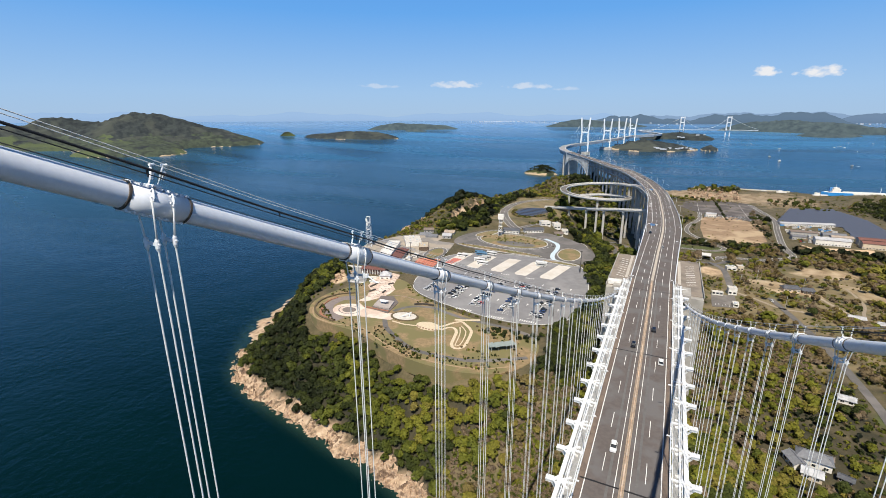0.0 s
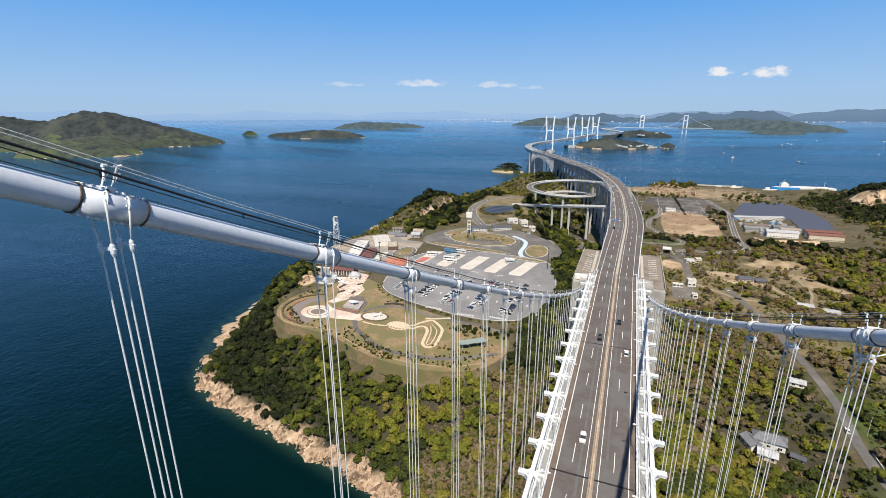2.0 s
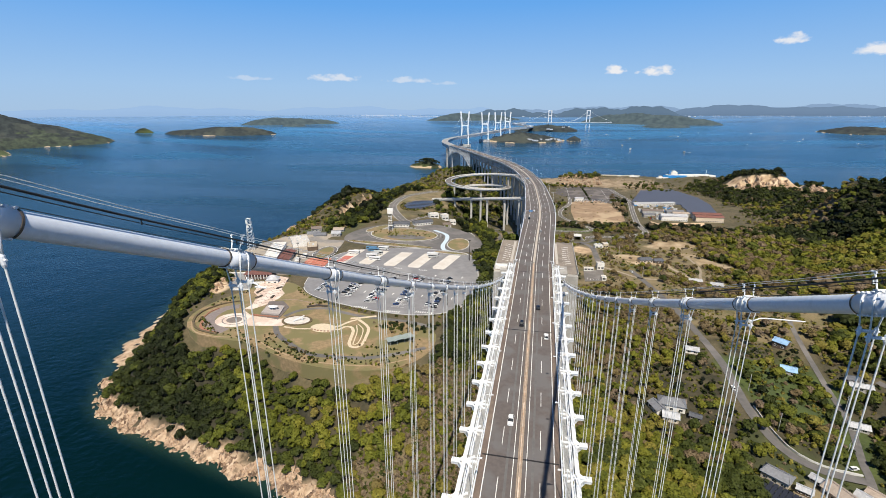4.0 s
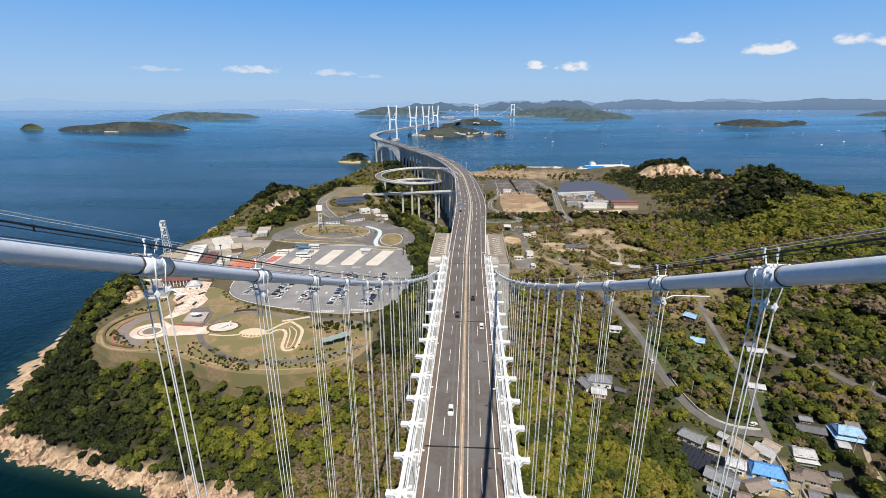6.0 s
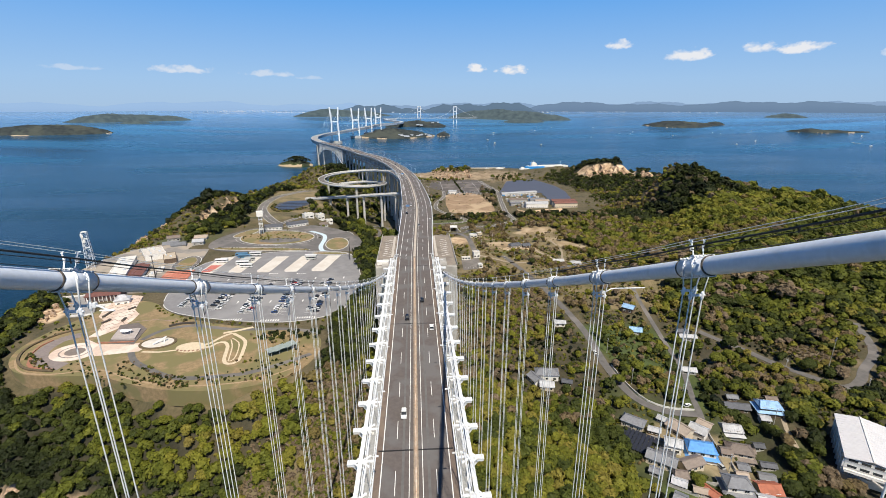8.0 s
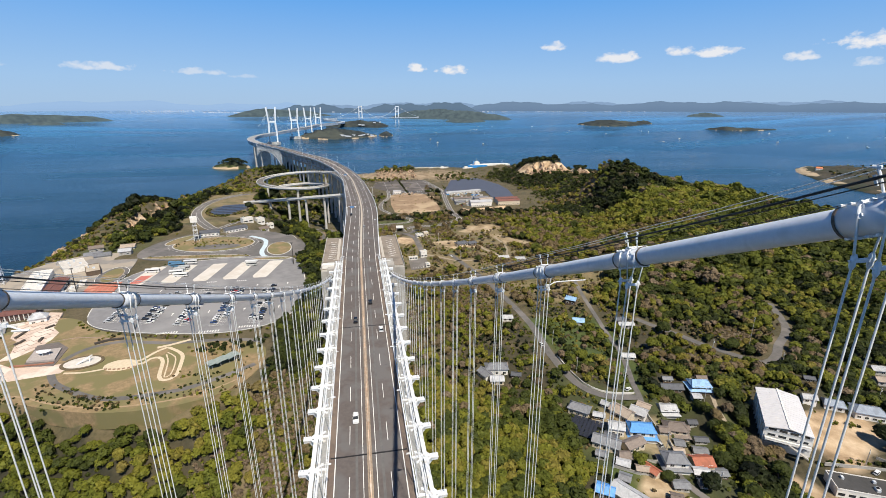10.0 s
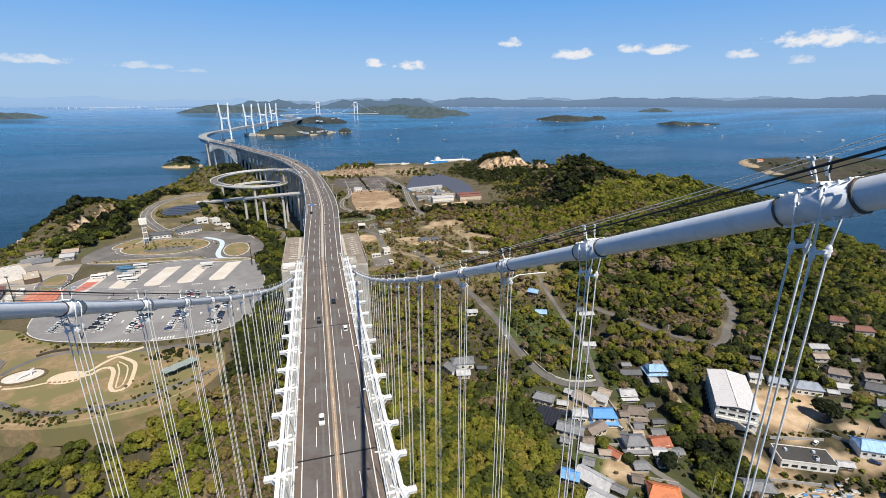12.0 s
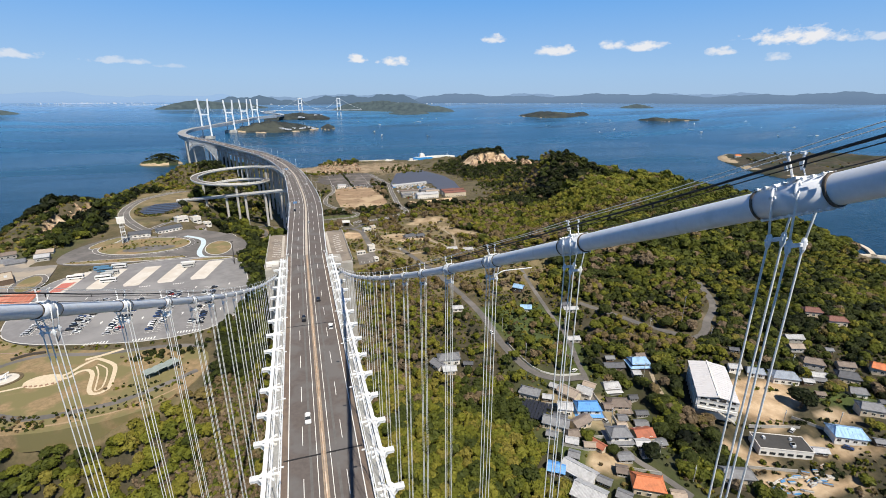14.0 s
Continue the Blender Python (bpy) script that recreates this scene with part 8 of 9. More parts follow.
# on the bridge and the viaduct
for kind, x, y, z, a in ((0, -3.6, 119, DECK_Z + 0.02, -90), (1, -3.4, 186, DECK_Z + 0.02, -90), (1, 3.5, 205, DECK_Z + 0.02, 90), (0, 7.1, 176, DECK_Z + 0.02, 90), (2, 3.6, 352, 89.9, 90), (0, -3, 430, 89.9, -90), (1, -6.5, 395, 89.9, -90), (0, 6, 520, 89.9, 92),
                         (0, -16, 640, 89.8, -80), (2, -2, 655, 89.7, 98), (1, -30, 762, 88.9, -76), (0, -60, 860, 86.9, 108), (0, -80, 940, 85.4, -70)):
    put(kind, pose(x, y, z, 0, 0, a))
for kind, x, y, z, a in ((0, 118, 262, 0, 80), (0, 150, 208, 0, 20), (2, 139, 163, 0, 100), (4, 247, 116, 0, -50), (0, 232, 133, 0, 20), (0, 96, 462, 0, 90)):
    put(kind, pose(x, y, on_ground(x, y) + 0.25, 0, 0, a))
r2 = random.Random(31)
for k in range(44):
    if r2.random() < 0.78:
        put(r2.choice((0, 0, 0, 2, 1, 4)), pose(70 + 2.0 * k, 957 + (3 if k % 2 else -3) + 0.02 * k, NZ + 0.24, 0, 0, 90))
for k in range(26):
    put(r2.choice((0, 0, 2, 1, 4, 3)), pose(r2.uniform(182, 205), r2.uniform(790, 860), NZ + 0.3, 0, 0, r2.choice((0, 90, 15))))
buses = [coach("coach", "white tour coach with dark windows", mat("coach_white", (0.72, 0.72, 0.71), (0.64, 0.64, 0.63), 0.35, 1)), coach("coach", "dark blue and white tour coach", mat("coach_blue", (0.10, 0.22, 0.34), (0.08, 0.18, 0.29), 0.35, 1)), coach("lorry", "grey box lorry on the asphalt", mat("lorry_grey", (0.5, 0.5, 0.49), (0.43, 0.43, 0.42), 0.5, 1), 9, 2.4, 3.4)]
first = [True] * 3
for kind, x, y, a in ((1, -163, 421, 0), (1, -159, 416, 2), (0, -151, 423, -2), (0, -154, 397, 4), (2, -153, 402, 2), (2, -151, 407, 0), (0, -175, 404, 3), (0, -97, 412, -3), (2, -96, 407, 0), (0, -148, 389, 0)):
    m = pose(x, y, LZ + 0.1, 0, 0, a)
    if first[kind]:
        first[kind] = False
        buses[kind].matrix_world = m
    else:
        copy_thing(buses[kind], m)
# parked rows by the works gate
for k in range(34):
    x, y = 58 + 2.9 * k, 930 + (k % 3) * 8
    put(r.choice((0, 0, 2, 2, 1)), pose(x, y, NZ + 0.3, 0, 0, 90 + r.uniform(-4, 4)))

# ---- woods, scrub and shrubs ----
def leaf_material(name, stops):
    """Leaves whose colour follows each tree's own tint, with change from leaf to leaf."""
    m = bpy.data.materials.new(name)
    m.use_nodes = True
    t = m.node_tree
    b = t.nodes["Principled BSDF"]
    b.inputs["Roughness"].default_value, b.inputs["Specular IOR Level"].default_value = 0.65, 0.15
    a = t.nodes.new("ShaderNodeAttribute")
    a.attribute_name = "tint"
    r = t.nodes.new("ShaderNodeValToRGB")
    e = r.color_ramp.elements
    while len(e) < len(stops):
        e.new(0.5)
    for q, (pos, c) in zip(e, stops):
        q.position, q.color = pos, (*c, 1)
    t.links.new(a.outputs["Fac"], r.inputs[0])
    geo = t.nodes.new("ShaderNodeNewGeometry")
    mr = t.nodes.new("ShaderNodeMapRange")
    mr.inputs["To Min"].default_value, mr.inputs["To Max"].default_value = 0.74, 1.28
    t.links.new(geo.outputs["Random Per Island"], mr.inputs[0])
    h = t.nodes.new("ShaderNodeHueSaturation")
    t.links.new(mr.outputs[0], h.inputs["Value"])
    t.links.new(r.outputs[0], h.inputs["Color"])
    t.links.new(h.outputs[0], b.inputs["Base Color"])
    tr = t.nodes.new("ShaderNodeBsdfTranslucent")
    t.links.new(h.outputs[0], tr.inputs["Color"])
    mx = t.nodes.new("ShaderNodeMixShader")
    mx.inputs[0].default_value = 0.08
    t.links.new(b.outputs[0], mx.inputs[1])
    t.links.new(tr.outputs[0], mx.inputs[2])
    t.links.new(mx.outputs[0], t.nodes["Material Output"].inputs["Surface"])
    return m


LEAF = leaf_material("foliage", [(0.0, (0.0056, 0.0084, 0.0037)), (0.2, (0.0167, 0.0223, 0.0065)), (0.36, (0.0400, 0.0502, 0.0102)), (0.47, (0.0837, 0.0949, 0.0130)), (0.58, (0.1348, 0.1358, 0.0167)), (0.70, (0.1628, 0.1358, 0.0279)), (0.80, (0.1283, 0.0939, 0.0437)), (1.0, (0.1581, 0.1190, 0.0800))])
BARK = mat("bark", (0.10, 0.075, 0.055), (0.065, 0.05, 0.038), 0.95, 2)


def crown_shape(seed, lumps, leaves, leaf, tall=0.85, core=0):
    """Leaves of a crown of radius 1 about its middle, as separate sprays set over several lumps."""
    r = np.random.RandomState(seed)
    V = []
    cs = r.normal(size=(lumps, 3))
    cs = cs / np.linalg.norm(cs, axis=1)[:, None] * (0.35 + 0.3 * r.rand(lumps, 1))
    cs[:, 2] = np.abs(cs[:, 2]) * 0.9 - 0.12
    cs[0] = (0, 0, 0.18)
    rad = 0.34 + 0.26 * r.rand(lumps)
    rad[0] = 0.66
    w = rad ** 2 / np.sum(rad ** 2)
    while len(V) < leaves * 3:
        k = r.choice(lumps, p=w)
        d = r.normal(size=3)
        d /= np.linalg.norm(d)
        if d[2] < -0.55:
            continue
        c = cs[k] + d * rad[k] * (0.86 + 0.22 * r.rand())
        if any(np.linalg.norm(c - cs[j]) < rad[j] * 0.72 for j in range(lumps) if j != k):
            continue
        n = d + r.normal(size=3) * 0.24 + np.array((0, 0, 0.22))
        n /= np.linalg.norm(n)
        u = np.cross(n, r.normal(size=3))
        u /= np.linalg.norm(u)
        v = np.cross(n, u)
        s = leaf * (0.65 + 0.7 * r.rand())
        q = 0.25 * s
        V += [c - u * s * 0.62 - v * s * 0.42, c + u * s * 0.62 - v * s * 0.36 - n * q, c + u * s * (r.rand() - 0.5) * 0.5 + v * s * 0.72 - n * q * 0.5]
    if core:
        # a faceted inner mass, so that one does not look through the crown
        a = [np.array((math.cos(k * math.tau / core), math.sin(k * math.tau / core), 0)) for k in range(core)]
        q = 0.50
        for k in range(core):
            p0, p1 = a[k] * q * (0.8 + 0.4 * r.rand()), a[(k + 1) % core] * q * (0.8 + 0.4 * r.rand())
            V += [p0 + np.array((0, 0, -0.15)), p1 + np.array((0, 0, -0.15)), np.array((0, 0, 0.62))]
    V = np.array(V)
    V[:, 2] *= tall
    return V


def woods(name, label, places, shapes, trunk=True):
    """Many trees as one mesh: rows of x, y, z, radius, tint."""
    allv, allt, nv = [], [], 0
    rr = np.random.RandomState(len(places))
    tv, tf = [], []
    for x, y, z, rad, tint in places:
        S = shapes[rr.randint(len(shapes))]
        a = rr.uniform(0, math.tau)
        c, s = math.cos(a), math.sin(a)
        P = S * rad * np.array((1, 1, rr.uniform(0.9, 1.25)))
        lift = rad * (0.95 if trunk else 0.45)
        allv.append(np.stack([P[:, 0] * c - P[:, 1] * s + x, P[:, 0] * s + P[:, 1] * c + y, P[:, 2] + z + lift], -1))
        allt.append(np.full(len(P), tint))
    V = np.concatenate(allv).astype(np.float32)
    n = len(V) // 3
    me = bpy.data.meshes.new(name)
    me.vertices.add(len(V))
    me.vertices.foreach_set("co", V.ravel())
    me.loops.add(n * 3)
    me.loops.foreach_set("vertex_index", np.arange(n * 3, dtype=np.int32))
    me.polygons.add(n)
    me.polygons.foreach_set("loop_start", np.arange(0, n * 3, 3, dtype=np.int32))
    me.update(calc_edges=True)
    at = me.attributes.new("tint", "FLOAT", "POINT")
    at.data.foreach_set("value", np.concatenate(allt).astype(np.float32))
    me.materials.append(LEAF)
    ob = tagged(new(name, me), label, "woods" if trunk else "shrubs", kind="stuff")
    if trunk:
        g = Geo()
        for x, y, z, rad, tint in places:
            g.tube([(x, y, z - 0.4), (x + 0.1 * rad, y, z + rad * 1.0)], [0.09 * rad, 0.04 * rad], 4, False)
        part("trunks", g, BARK, ob)
        ob.children[0]["kind"] = "stuff"
    return ob


# how thickly trees stand, their tint and size, painted over the plan
DENS, TINT, SIZE = np.full(GROUND.shape, 0.22), np.full(GROUND.shape, 0.45), np.full(GROUND.shape, 2.0)


def grove(x, y, rx, ry, dens, tint, size, turn=0.0, soft=0.35):
    ca, sa = math.cos(turn), math.sin(turn)
    u, v = ((X2 - x) * ca + (Y2 - y) * sa) / rx, (-(X2 - x) * sa + (Y2 - y) * ca) / ry
    w = step01((1 + soft - np.hypot(u, v) + 0.12 * wave(X2, Y2, 40, 17)) / soft)
    DENS[:], TINT[:], SIZE[:] = DENS * (1 - w) + dens * w, TINT * (1 - w) + tint * w, SIZE * (1 - w) + size * w


grove(-190, 205, 120, 42, 1.0, 0.27, 2.45)            # steep wooded slope above the rocks
grove(-290, 280, 40, 110, 1.0, 0.35, 2.2)
grove(-116, 180, 66, 27, 1.0, 0.37, 2.4)
grove(-214, 186, 40, 16, 1.0, 0.18, 2.5)
grove(-88, 196, 40, 18, 0.8, 0.60, 2.3)
grove(-205, 214, 30, 12, 1.0, 0.36, 2.4, turn=-0.4)
grove(-140, 196, 26, 10, 1.0, 0.52, 2.4, turn=-0.5)
grove(-122, 206, 34, 12, 1.0, 0.40, 2.2)
grove(-240, 222, 30, 16, 1.0, 0.20, 2.4, turn=-0.3)
grove(-196, 224, 24, 8, 1.0, 0.48, 2.2, turn=-0.2)
grove(-54, 168, 22, 40, 0.22, 0.70, 2.2)             # brown scrub beside the bridge
grove(-25, 190, 22, 60, 0.22, 0.68, 2.2)
grove(-66, 186, 12, 18, 0.8, 0.56, 2.6)
grove(-40, 262, 16, 34, 1.0, 0.30, 2.3)
grove(-30, 410, 24, 150, 1.0, 0.36, 2.7)             # dark belt beside the viaduct
grove(-66, 550, 36, 55, 1.0, 0.36, 2.9)
grove(-98, 600, 26, 42, 1.0, 0.36, 2.9)
grove(-90, 690, 36, 40, 0.5, 0.40, 3.0)
grove(-178, 640, 40, 100, 0.06, 0.4, 2.0, soft=0.15)
grove(-148, 616, 14, 24, 0.8, 0.36, 2.6)
grove(-174, 600, 14, 24, 0.9, 0.36, 2.4)
grove(-262, 585, 14, 40, 0.7, 0.30, 2.8)
grove(-246, 690, 20, 40, 0.7, 0.30, 2.8)
grove(-140, 720, 20, 40, 0.9, 0.24, 3.4)
grove(-335, 560, 50, 110, 0.10, 0.60, 2.2)
grove(-350, 720, 50, 120, 0.16, 0.60, 2.2)
grove(-298, 670, 14, 80, 1.0, 0.12, 3.4, turn=-0.1)
grove(-246, 610, 8, 60, 0.7, 0.14, 3.0, turn=0.2)
grove(-330, 640, 22, 60, 0.35, 0.30, 2.3)
grove(-212, 640, 14, 60, 0.9, 0.30, 2.9)
grove(-228, 500, 12, 26, 0.6, 0.12, 2.8, turn=0.3)
grove(-210, 565, 10, 26, 0.7, 0.14, 2.8, turn=0.2)
grove(-220, 740, 24, 30, 0.7, 0.24, 3.6)
grove(-250, 900, 150, 90, 0.55, 0.62, 2.3)
grove(-220, 1080, 130, 120, 0.6, 0.56, 2.5)
grove(-170, 1160, 40, 70, 0.9, 0.22, 3.2)
grove(-80, 880, 50, 120, 0.5, 0.35, 3.0)
grove(70, 135, 52, 62, 1.0, 0.54, 2.7)               # bright young wood
grove(40, 200, 36, 100, 1.0, 0.52, 2.5)
grove(88, 196, 16, 26, 1.0, 0.33, 2.4, turn=0.4)
grove(55, 360, 45, 120, 0.55, 0.62, 2.2)
grove(60, 560, 30, 80, 0.3, 0.55, 2.0)
grove(150, 240, 60, 60, 0.40, 0.43, 2.4)
grove(200, 300, 60, 60, 0.45, 0.43, 2.8)
grove(180, 410, 110, 90, 0.40, 0.76, 2.25)            # brown scrubland
grove(190, 590, 150, 110, 0.32, 0.72, 2.4)
grove(300, 330, 80, 60, 0.85, 0.41, 3.6)
grove(185, 165, 34, 50, 0.85, 0.36, 3.2)
grove(270, 240, 60, 35, 0.45, 0.62, 2.6)
grove(420, 300, 120, 80, 0.8, 0.45, 3.8)
grove(480, 480, 220, 130, 0.8, 0.42, 4.1)            # wooded hill
grove(300, 590, 80, 60, 0.8, 0.56, 3.4)
grove(400, 580, 120, 70, 0.8, 0.53, 4.0)
grove(520, 640, 90, 60, 0.8, 0.53, 4.0)
grove(250, 660, 40, 40, 0.9, 0.52, 3.0)
grove(330, 500, 90, 26, 1.0, 0.70, 2.8)
grove(330, 680, 70, 60, 0.9, 0.62, 3.0)
grove(380, 820, 70, 60, 0.9, 0.24, 3.2)
grove(440, 770, 150, 100, 0.8, 0.24, 3.4)
grove(600, 760, 90, 90, 1.0, 0.40, 3.0)
grove(440, 880, 150, 130, 0.85, 0.28, 2.8)
grove(380, 780, 60, 30, 0.9, 0.70, 2.6)
grove(430, 930, 80, 30, 0.8, 0.74, 2.6)
grove(530, 1080, 170, 170, 0.85, 0.26, 2.8)
grove(472, 1150, 45, 28, 1.0, 0.16, 3.6)
grove(340, 190, 90, 60, 0.55, 0.36, 3.2)
grove(330, 110, 70, 50, 0.5, 0.4, 3.0)
grove(240, 125, 50, 30, 0.14, 0.4, 2.4)
grove(130, 160, 30, 40, 0.16, 0.45, 2.3)
grove(165, 900, 170, 190, 0.07, 0.55, 2.0)            # open works and sports ground
grove(100, 725, 80, 16, 0.8, 0.30, 2.6)
grove(210, 728, 70, 12, 1.0, 0.22, 3.0)
grove(200, 690, 90, 26, 0.6, 0.6, 2.4)
grove(100, 1325, 60, 45, 0.75, 0.45, 2.8)
grove(150, 900, 10, 90, 0.7, 0.25, 2.4)
grove(60, 1130, 60, 22, 0.6, 0.5, 2.4)
grove(40, 860, 12, 70, 0.6, 0.35, 2.4)
grove(250, 1150, 60, 60, 0.4, 0.4, 2.4)
grove(-135, 345, 60, 75, 0.0, 0.4, 2.0, soft=0.1)
grove(-140, 487, 78, 50, 0.0, 0.4, 2.0, soft=0.12)
grove(-150, 250, 78, 30, 0.0, 0.5, 1.6, turn=-0.2, soft=0.12)
grove(-235, 400, 50, 70, 0.02, 0.4, 2.0, soft=0.2)
grove(-250, 520, 34, 36, 0.5, 0.34, 2.6)
grove(-222, 540, 14, 30, 0.8, 0.28, 3.2)

for paved in ([(-184, 318), (-172, 300), (-145, 288), (-98, 277), (-70, 279), (-50, 292), (-43, 325), (-46, 370), (-58, 420), (-75, 432), (-144, 434), (-191, 409), (-193, 365)],
              [(-214, 466), (-200, 440), (-140, 434), (-75, 432), (-54, 430), (-54, 470), (-76, 506), (-106, 532), (-136, 542), (-180, 534), (-206, 505)],
              [(-150 + (x + 150) * 1.05, 250 + (y - 250) * 1.10) for x, y in LAWN_EDGE]):
    CLEAR[:] = np.maximum(CLEAR, inside(X2, Y2, paved) * 1.0)
rng = np.random.RandomState(5)
BLOCK = np.zeros(GROUND.shape)
for o in [o for o in scene.objects if o.parent is None and o.get("category") in ("house", "building", "hall", "shed", "canopy", "pavilion", "shelter", "terrace", "solar panels", "material heap")]:
    if o.name.startswith("solar_field"):
        continue
    p = o.matrix_world.translation
    BLOCK[:] = np.maximum(BLOCK, (np.hypot(X2 - p.x, Y2 - p.y) < (17 if o.get("category") in ("hall", "building") else 8.5)) * 1.0)


def at_grid(A, x, y):
    return A[np.clip(((x - GX[0]) / CELL + 0.5).astype(int), 0, len(GX) - 1), np.clip(((y - GY[0]) / CELL + 0.5).astype(int), 0, len(GY) - 1)]


def scatter(spacing, lo, hi, share=1.0, ymax=1440):
    """Jittered places where the wood is thick enough, for trees between two sizes."""
    xs, ys = np.meshgrid(np.arange(-440, 830, spacing), np.arange(30, ymax, spacing), indexing="ij")
    x = (xs + rng.uniform(-0.48, 0.48, xs.shape) * spacing).ravel()
    y = (ys + rng.uniform(-0.48, 0.48, ys.shape) * spacing).ravel()
    d, size = at_grid(DENS, x, y), at_grid(SIZE, x, y)
    d = np.where(d < 0.55, d * np.clip(0.75 + 1.1 * wave(x, y, 70, 51) + 0.5 * wave(x, y, 24, 52), 0.05, 1.9), d)
    ok = (rng.rand(len(x)) < d * share) & (at_grid(CLEAR, x, y) < 0.3) & (at_grid(BLOCK, x, y) < 0.5) & (at_grid(GROUND, x, y) > 3.2) & (size >= lo) & (size < hi)
    ok &= (np.arctan2(x, y) < radians(67)) & (np.arctan2(x, y) > radians(-73))
    ok &= ~((np.abs(x) < 13) & (y > 255) & (y < 340)) & (at_grid(sd, x, y) > 7) & (at_grid(ATTR["bare"], x, y) < 0.4)
    ok &= ~((x < -60) & (y < 330) & (at_grid(sd, x, y) < np.where((x < -276) & (y > 222), 19.0, 8.5) + 3 * wave(x, y, 26, 91)))
    x, y, size = x[ok], y[ok], size[ok]
    patch = wave(x, y, 55, 41) * 0.5 + wave(x, y, 19, 43) * 0.35
    calm = np.where((x < -40) & (y < 330), 0.5, np.where((y > 330) & (x > 230), 0.55, 1.0))
    tint = at_grid(TINT, x, y) + (0.24 * patch + rng.normal(0, 0.11, len(x))) * calm
    tint = np.where((x < 120) & (x > 0) & (y < 230), np.clip(tint, 0.36, 0.68), tint)
    tint = np.where((rng.rand(len(x)) < np.where(y < 330, 0.12, 0.20)) & (x > 20 + 90 * (y < 190)) & (x < 330), rng.uniform(0.78, 1.0, len(x)), tint)
    tint = np.where((rng.rand(len(x)) < 0.75) & (x > 180) & (y < 560) & (wave(x, y, 38, 95) > 0.75), rng.uniform(0.66, 0.98, len(x)), tint)
    tint = np.where((rng.rand(len(x)) < np.where(at_grid(TINT, x, y) < 0.6, 0.05, 0.18)) & (y > 480) & (x > 60), rng.uniform(0.78, 1.0, len(x)), tint)
    rad = size * rng.uniform(0.7, 1.65, len(x)) * np.where(rng.rand(len(x)) < 0.07, 1.55, 1.0)
    rad = np.where((y < 330) & (rad > 2.9), 2.9 + 0.35 * (rad - 2.9), rad)
    return [(float(a), float(b), float(height(a, b)), float(q), float(np.clip(t, 0, 1))) for a, b, q, t in zip(x, y, rad, tint)]


FINEST = [crown_shape(90 + k, 13, 215, 0.335, core=6) for k in range(5)]
FINE = [crown_shape(70 + k, 12, 146, 0.385, core=6) for k in range(5)]
NEAR = [crown_shape(k, 9, 118, 0.44, core=6) for k in range(6)]
NEARER = [crown_shape(110 + k, 9, 110, 0.425, core=6) for k in range(6)]
MIDDLE = [crown_shape(30 + k, 8, 74, 0.53, core=6) for k in range(6)]
MID = [crown_shape(20 + k, 6, 40, 0.66, core=6) for k in range(5)]
SMALL = [crown_shape(40 + k, 4, 10, 0.86, 0.8, core=4) for k in range(6)]
TUFT = [crown_shape(50 + k, 5, 19, 0.64, 0.9, core=4) for k in range(6)]
trees = [t for t in scatter(3.5, 2.15, 9, 1.0, 262) if t[1] < 250] + [t for t in scatter(4.7, 2.15, 9) if t[1] >= 250]
close = [t for t in trees if t[1] < 250]
near = [t for t in trees if 250 <= t[1] < 330]
far = [t for t in trees if t[1] >= 330]
far = [t for k, t in enumerate(far) if (t[1] < 620 and k % 7) or (t[1] >= 620 and k % 3 and (t[1] < 760 or k % 2))]
woods("woods", "mixed evergreen and fresh green woods on the near slopes", [t for t in close if t[1] >= 172], FINE)
woods("woods", "fresh yellow-green and dark woods below the bridge", [t for t in close if t[1] < 172], FINEST)
woods("woods", "mixed evergreen woods beside the rest area and the village", near, NEAR)
woods("woods", "mixed woods and young trees close behind the village", [t for t in far if t[1] < 460], NEARER)
woods("woods", "dense dark and fresh green woods behind the village", [(x, y, z, q * 0.98, t) for x, y, z, q, t in far if 460 <= y < 620], MIDDLE)
woods("woods", "dense dark and fresh green woods on the far hill", [(x, y, z, q * 1.12, t) for x, y, z, q, t in far if y >= 620], MID)
shrubs = scatter(3.6, 0, 9, 0.7, 1380)
shrubs = [(x, y, z, 0.65 + 0.60 * (q / 2.5), min(1, t + 0.03)) for x, y, z, q, t in shrubs]
for cx, cy, rx, ry in ((-54, 164, 26, 42), (-28, 200, 24, 60), (60, 330, 40, 60)):
    for k in range(2500):
        a, q = rng.uniform(0, math.tau), math.sqrt(rng.uniform(0, 1))
        x, y = cx + rx * q * math.cos(a), cy + ry * q * math.sin(a)
        if float(height(x, y)) > 6 and at_grid(CLEAR, np.array([x]), np.array([y]))[0] < 0.3 and not (-140 < x < -60 and y > 206):
            shrubs.append((x, y, float(height(x, y)), rng.uniform(0.6, 1.5), float(np.clip(rng.choice((0.40, 0.48, 0.90, 0.97, 1.0)) + rng.normal(0, 0.05) + 0.08 * wave(np.array(x), np.array(y), 30, 3), 0, 1))))
for k in range(2600):
    x, y = rng.uniform(-385, -215), rng.uniform(470, 860)
    if float(at_grid(sd, np.array([x]), np.array([y]))[0]) > 11 and at_grid(CLEAR, np.array([x]), np.array([y]))[0] < 0.3 and at_grid(ATTR["bare"], np.array([x]), np.array([y]))[0] < 0.4 and at_grid(BLOCK, np.array([x]), np.array([y]))[0] < 0.5:
        shrubs.append((x, y, float(height(x, y)), rng.uniform(1.0, 2.6), float(np.clip(rng.normal(0.68, 0.22), 0, 1))))
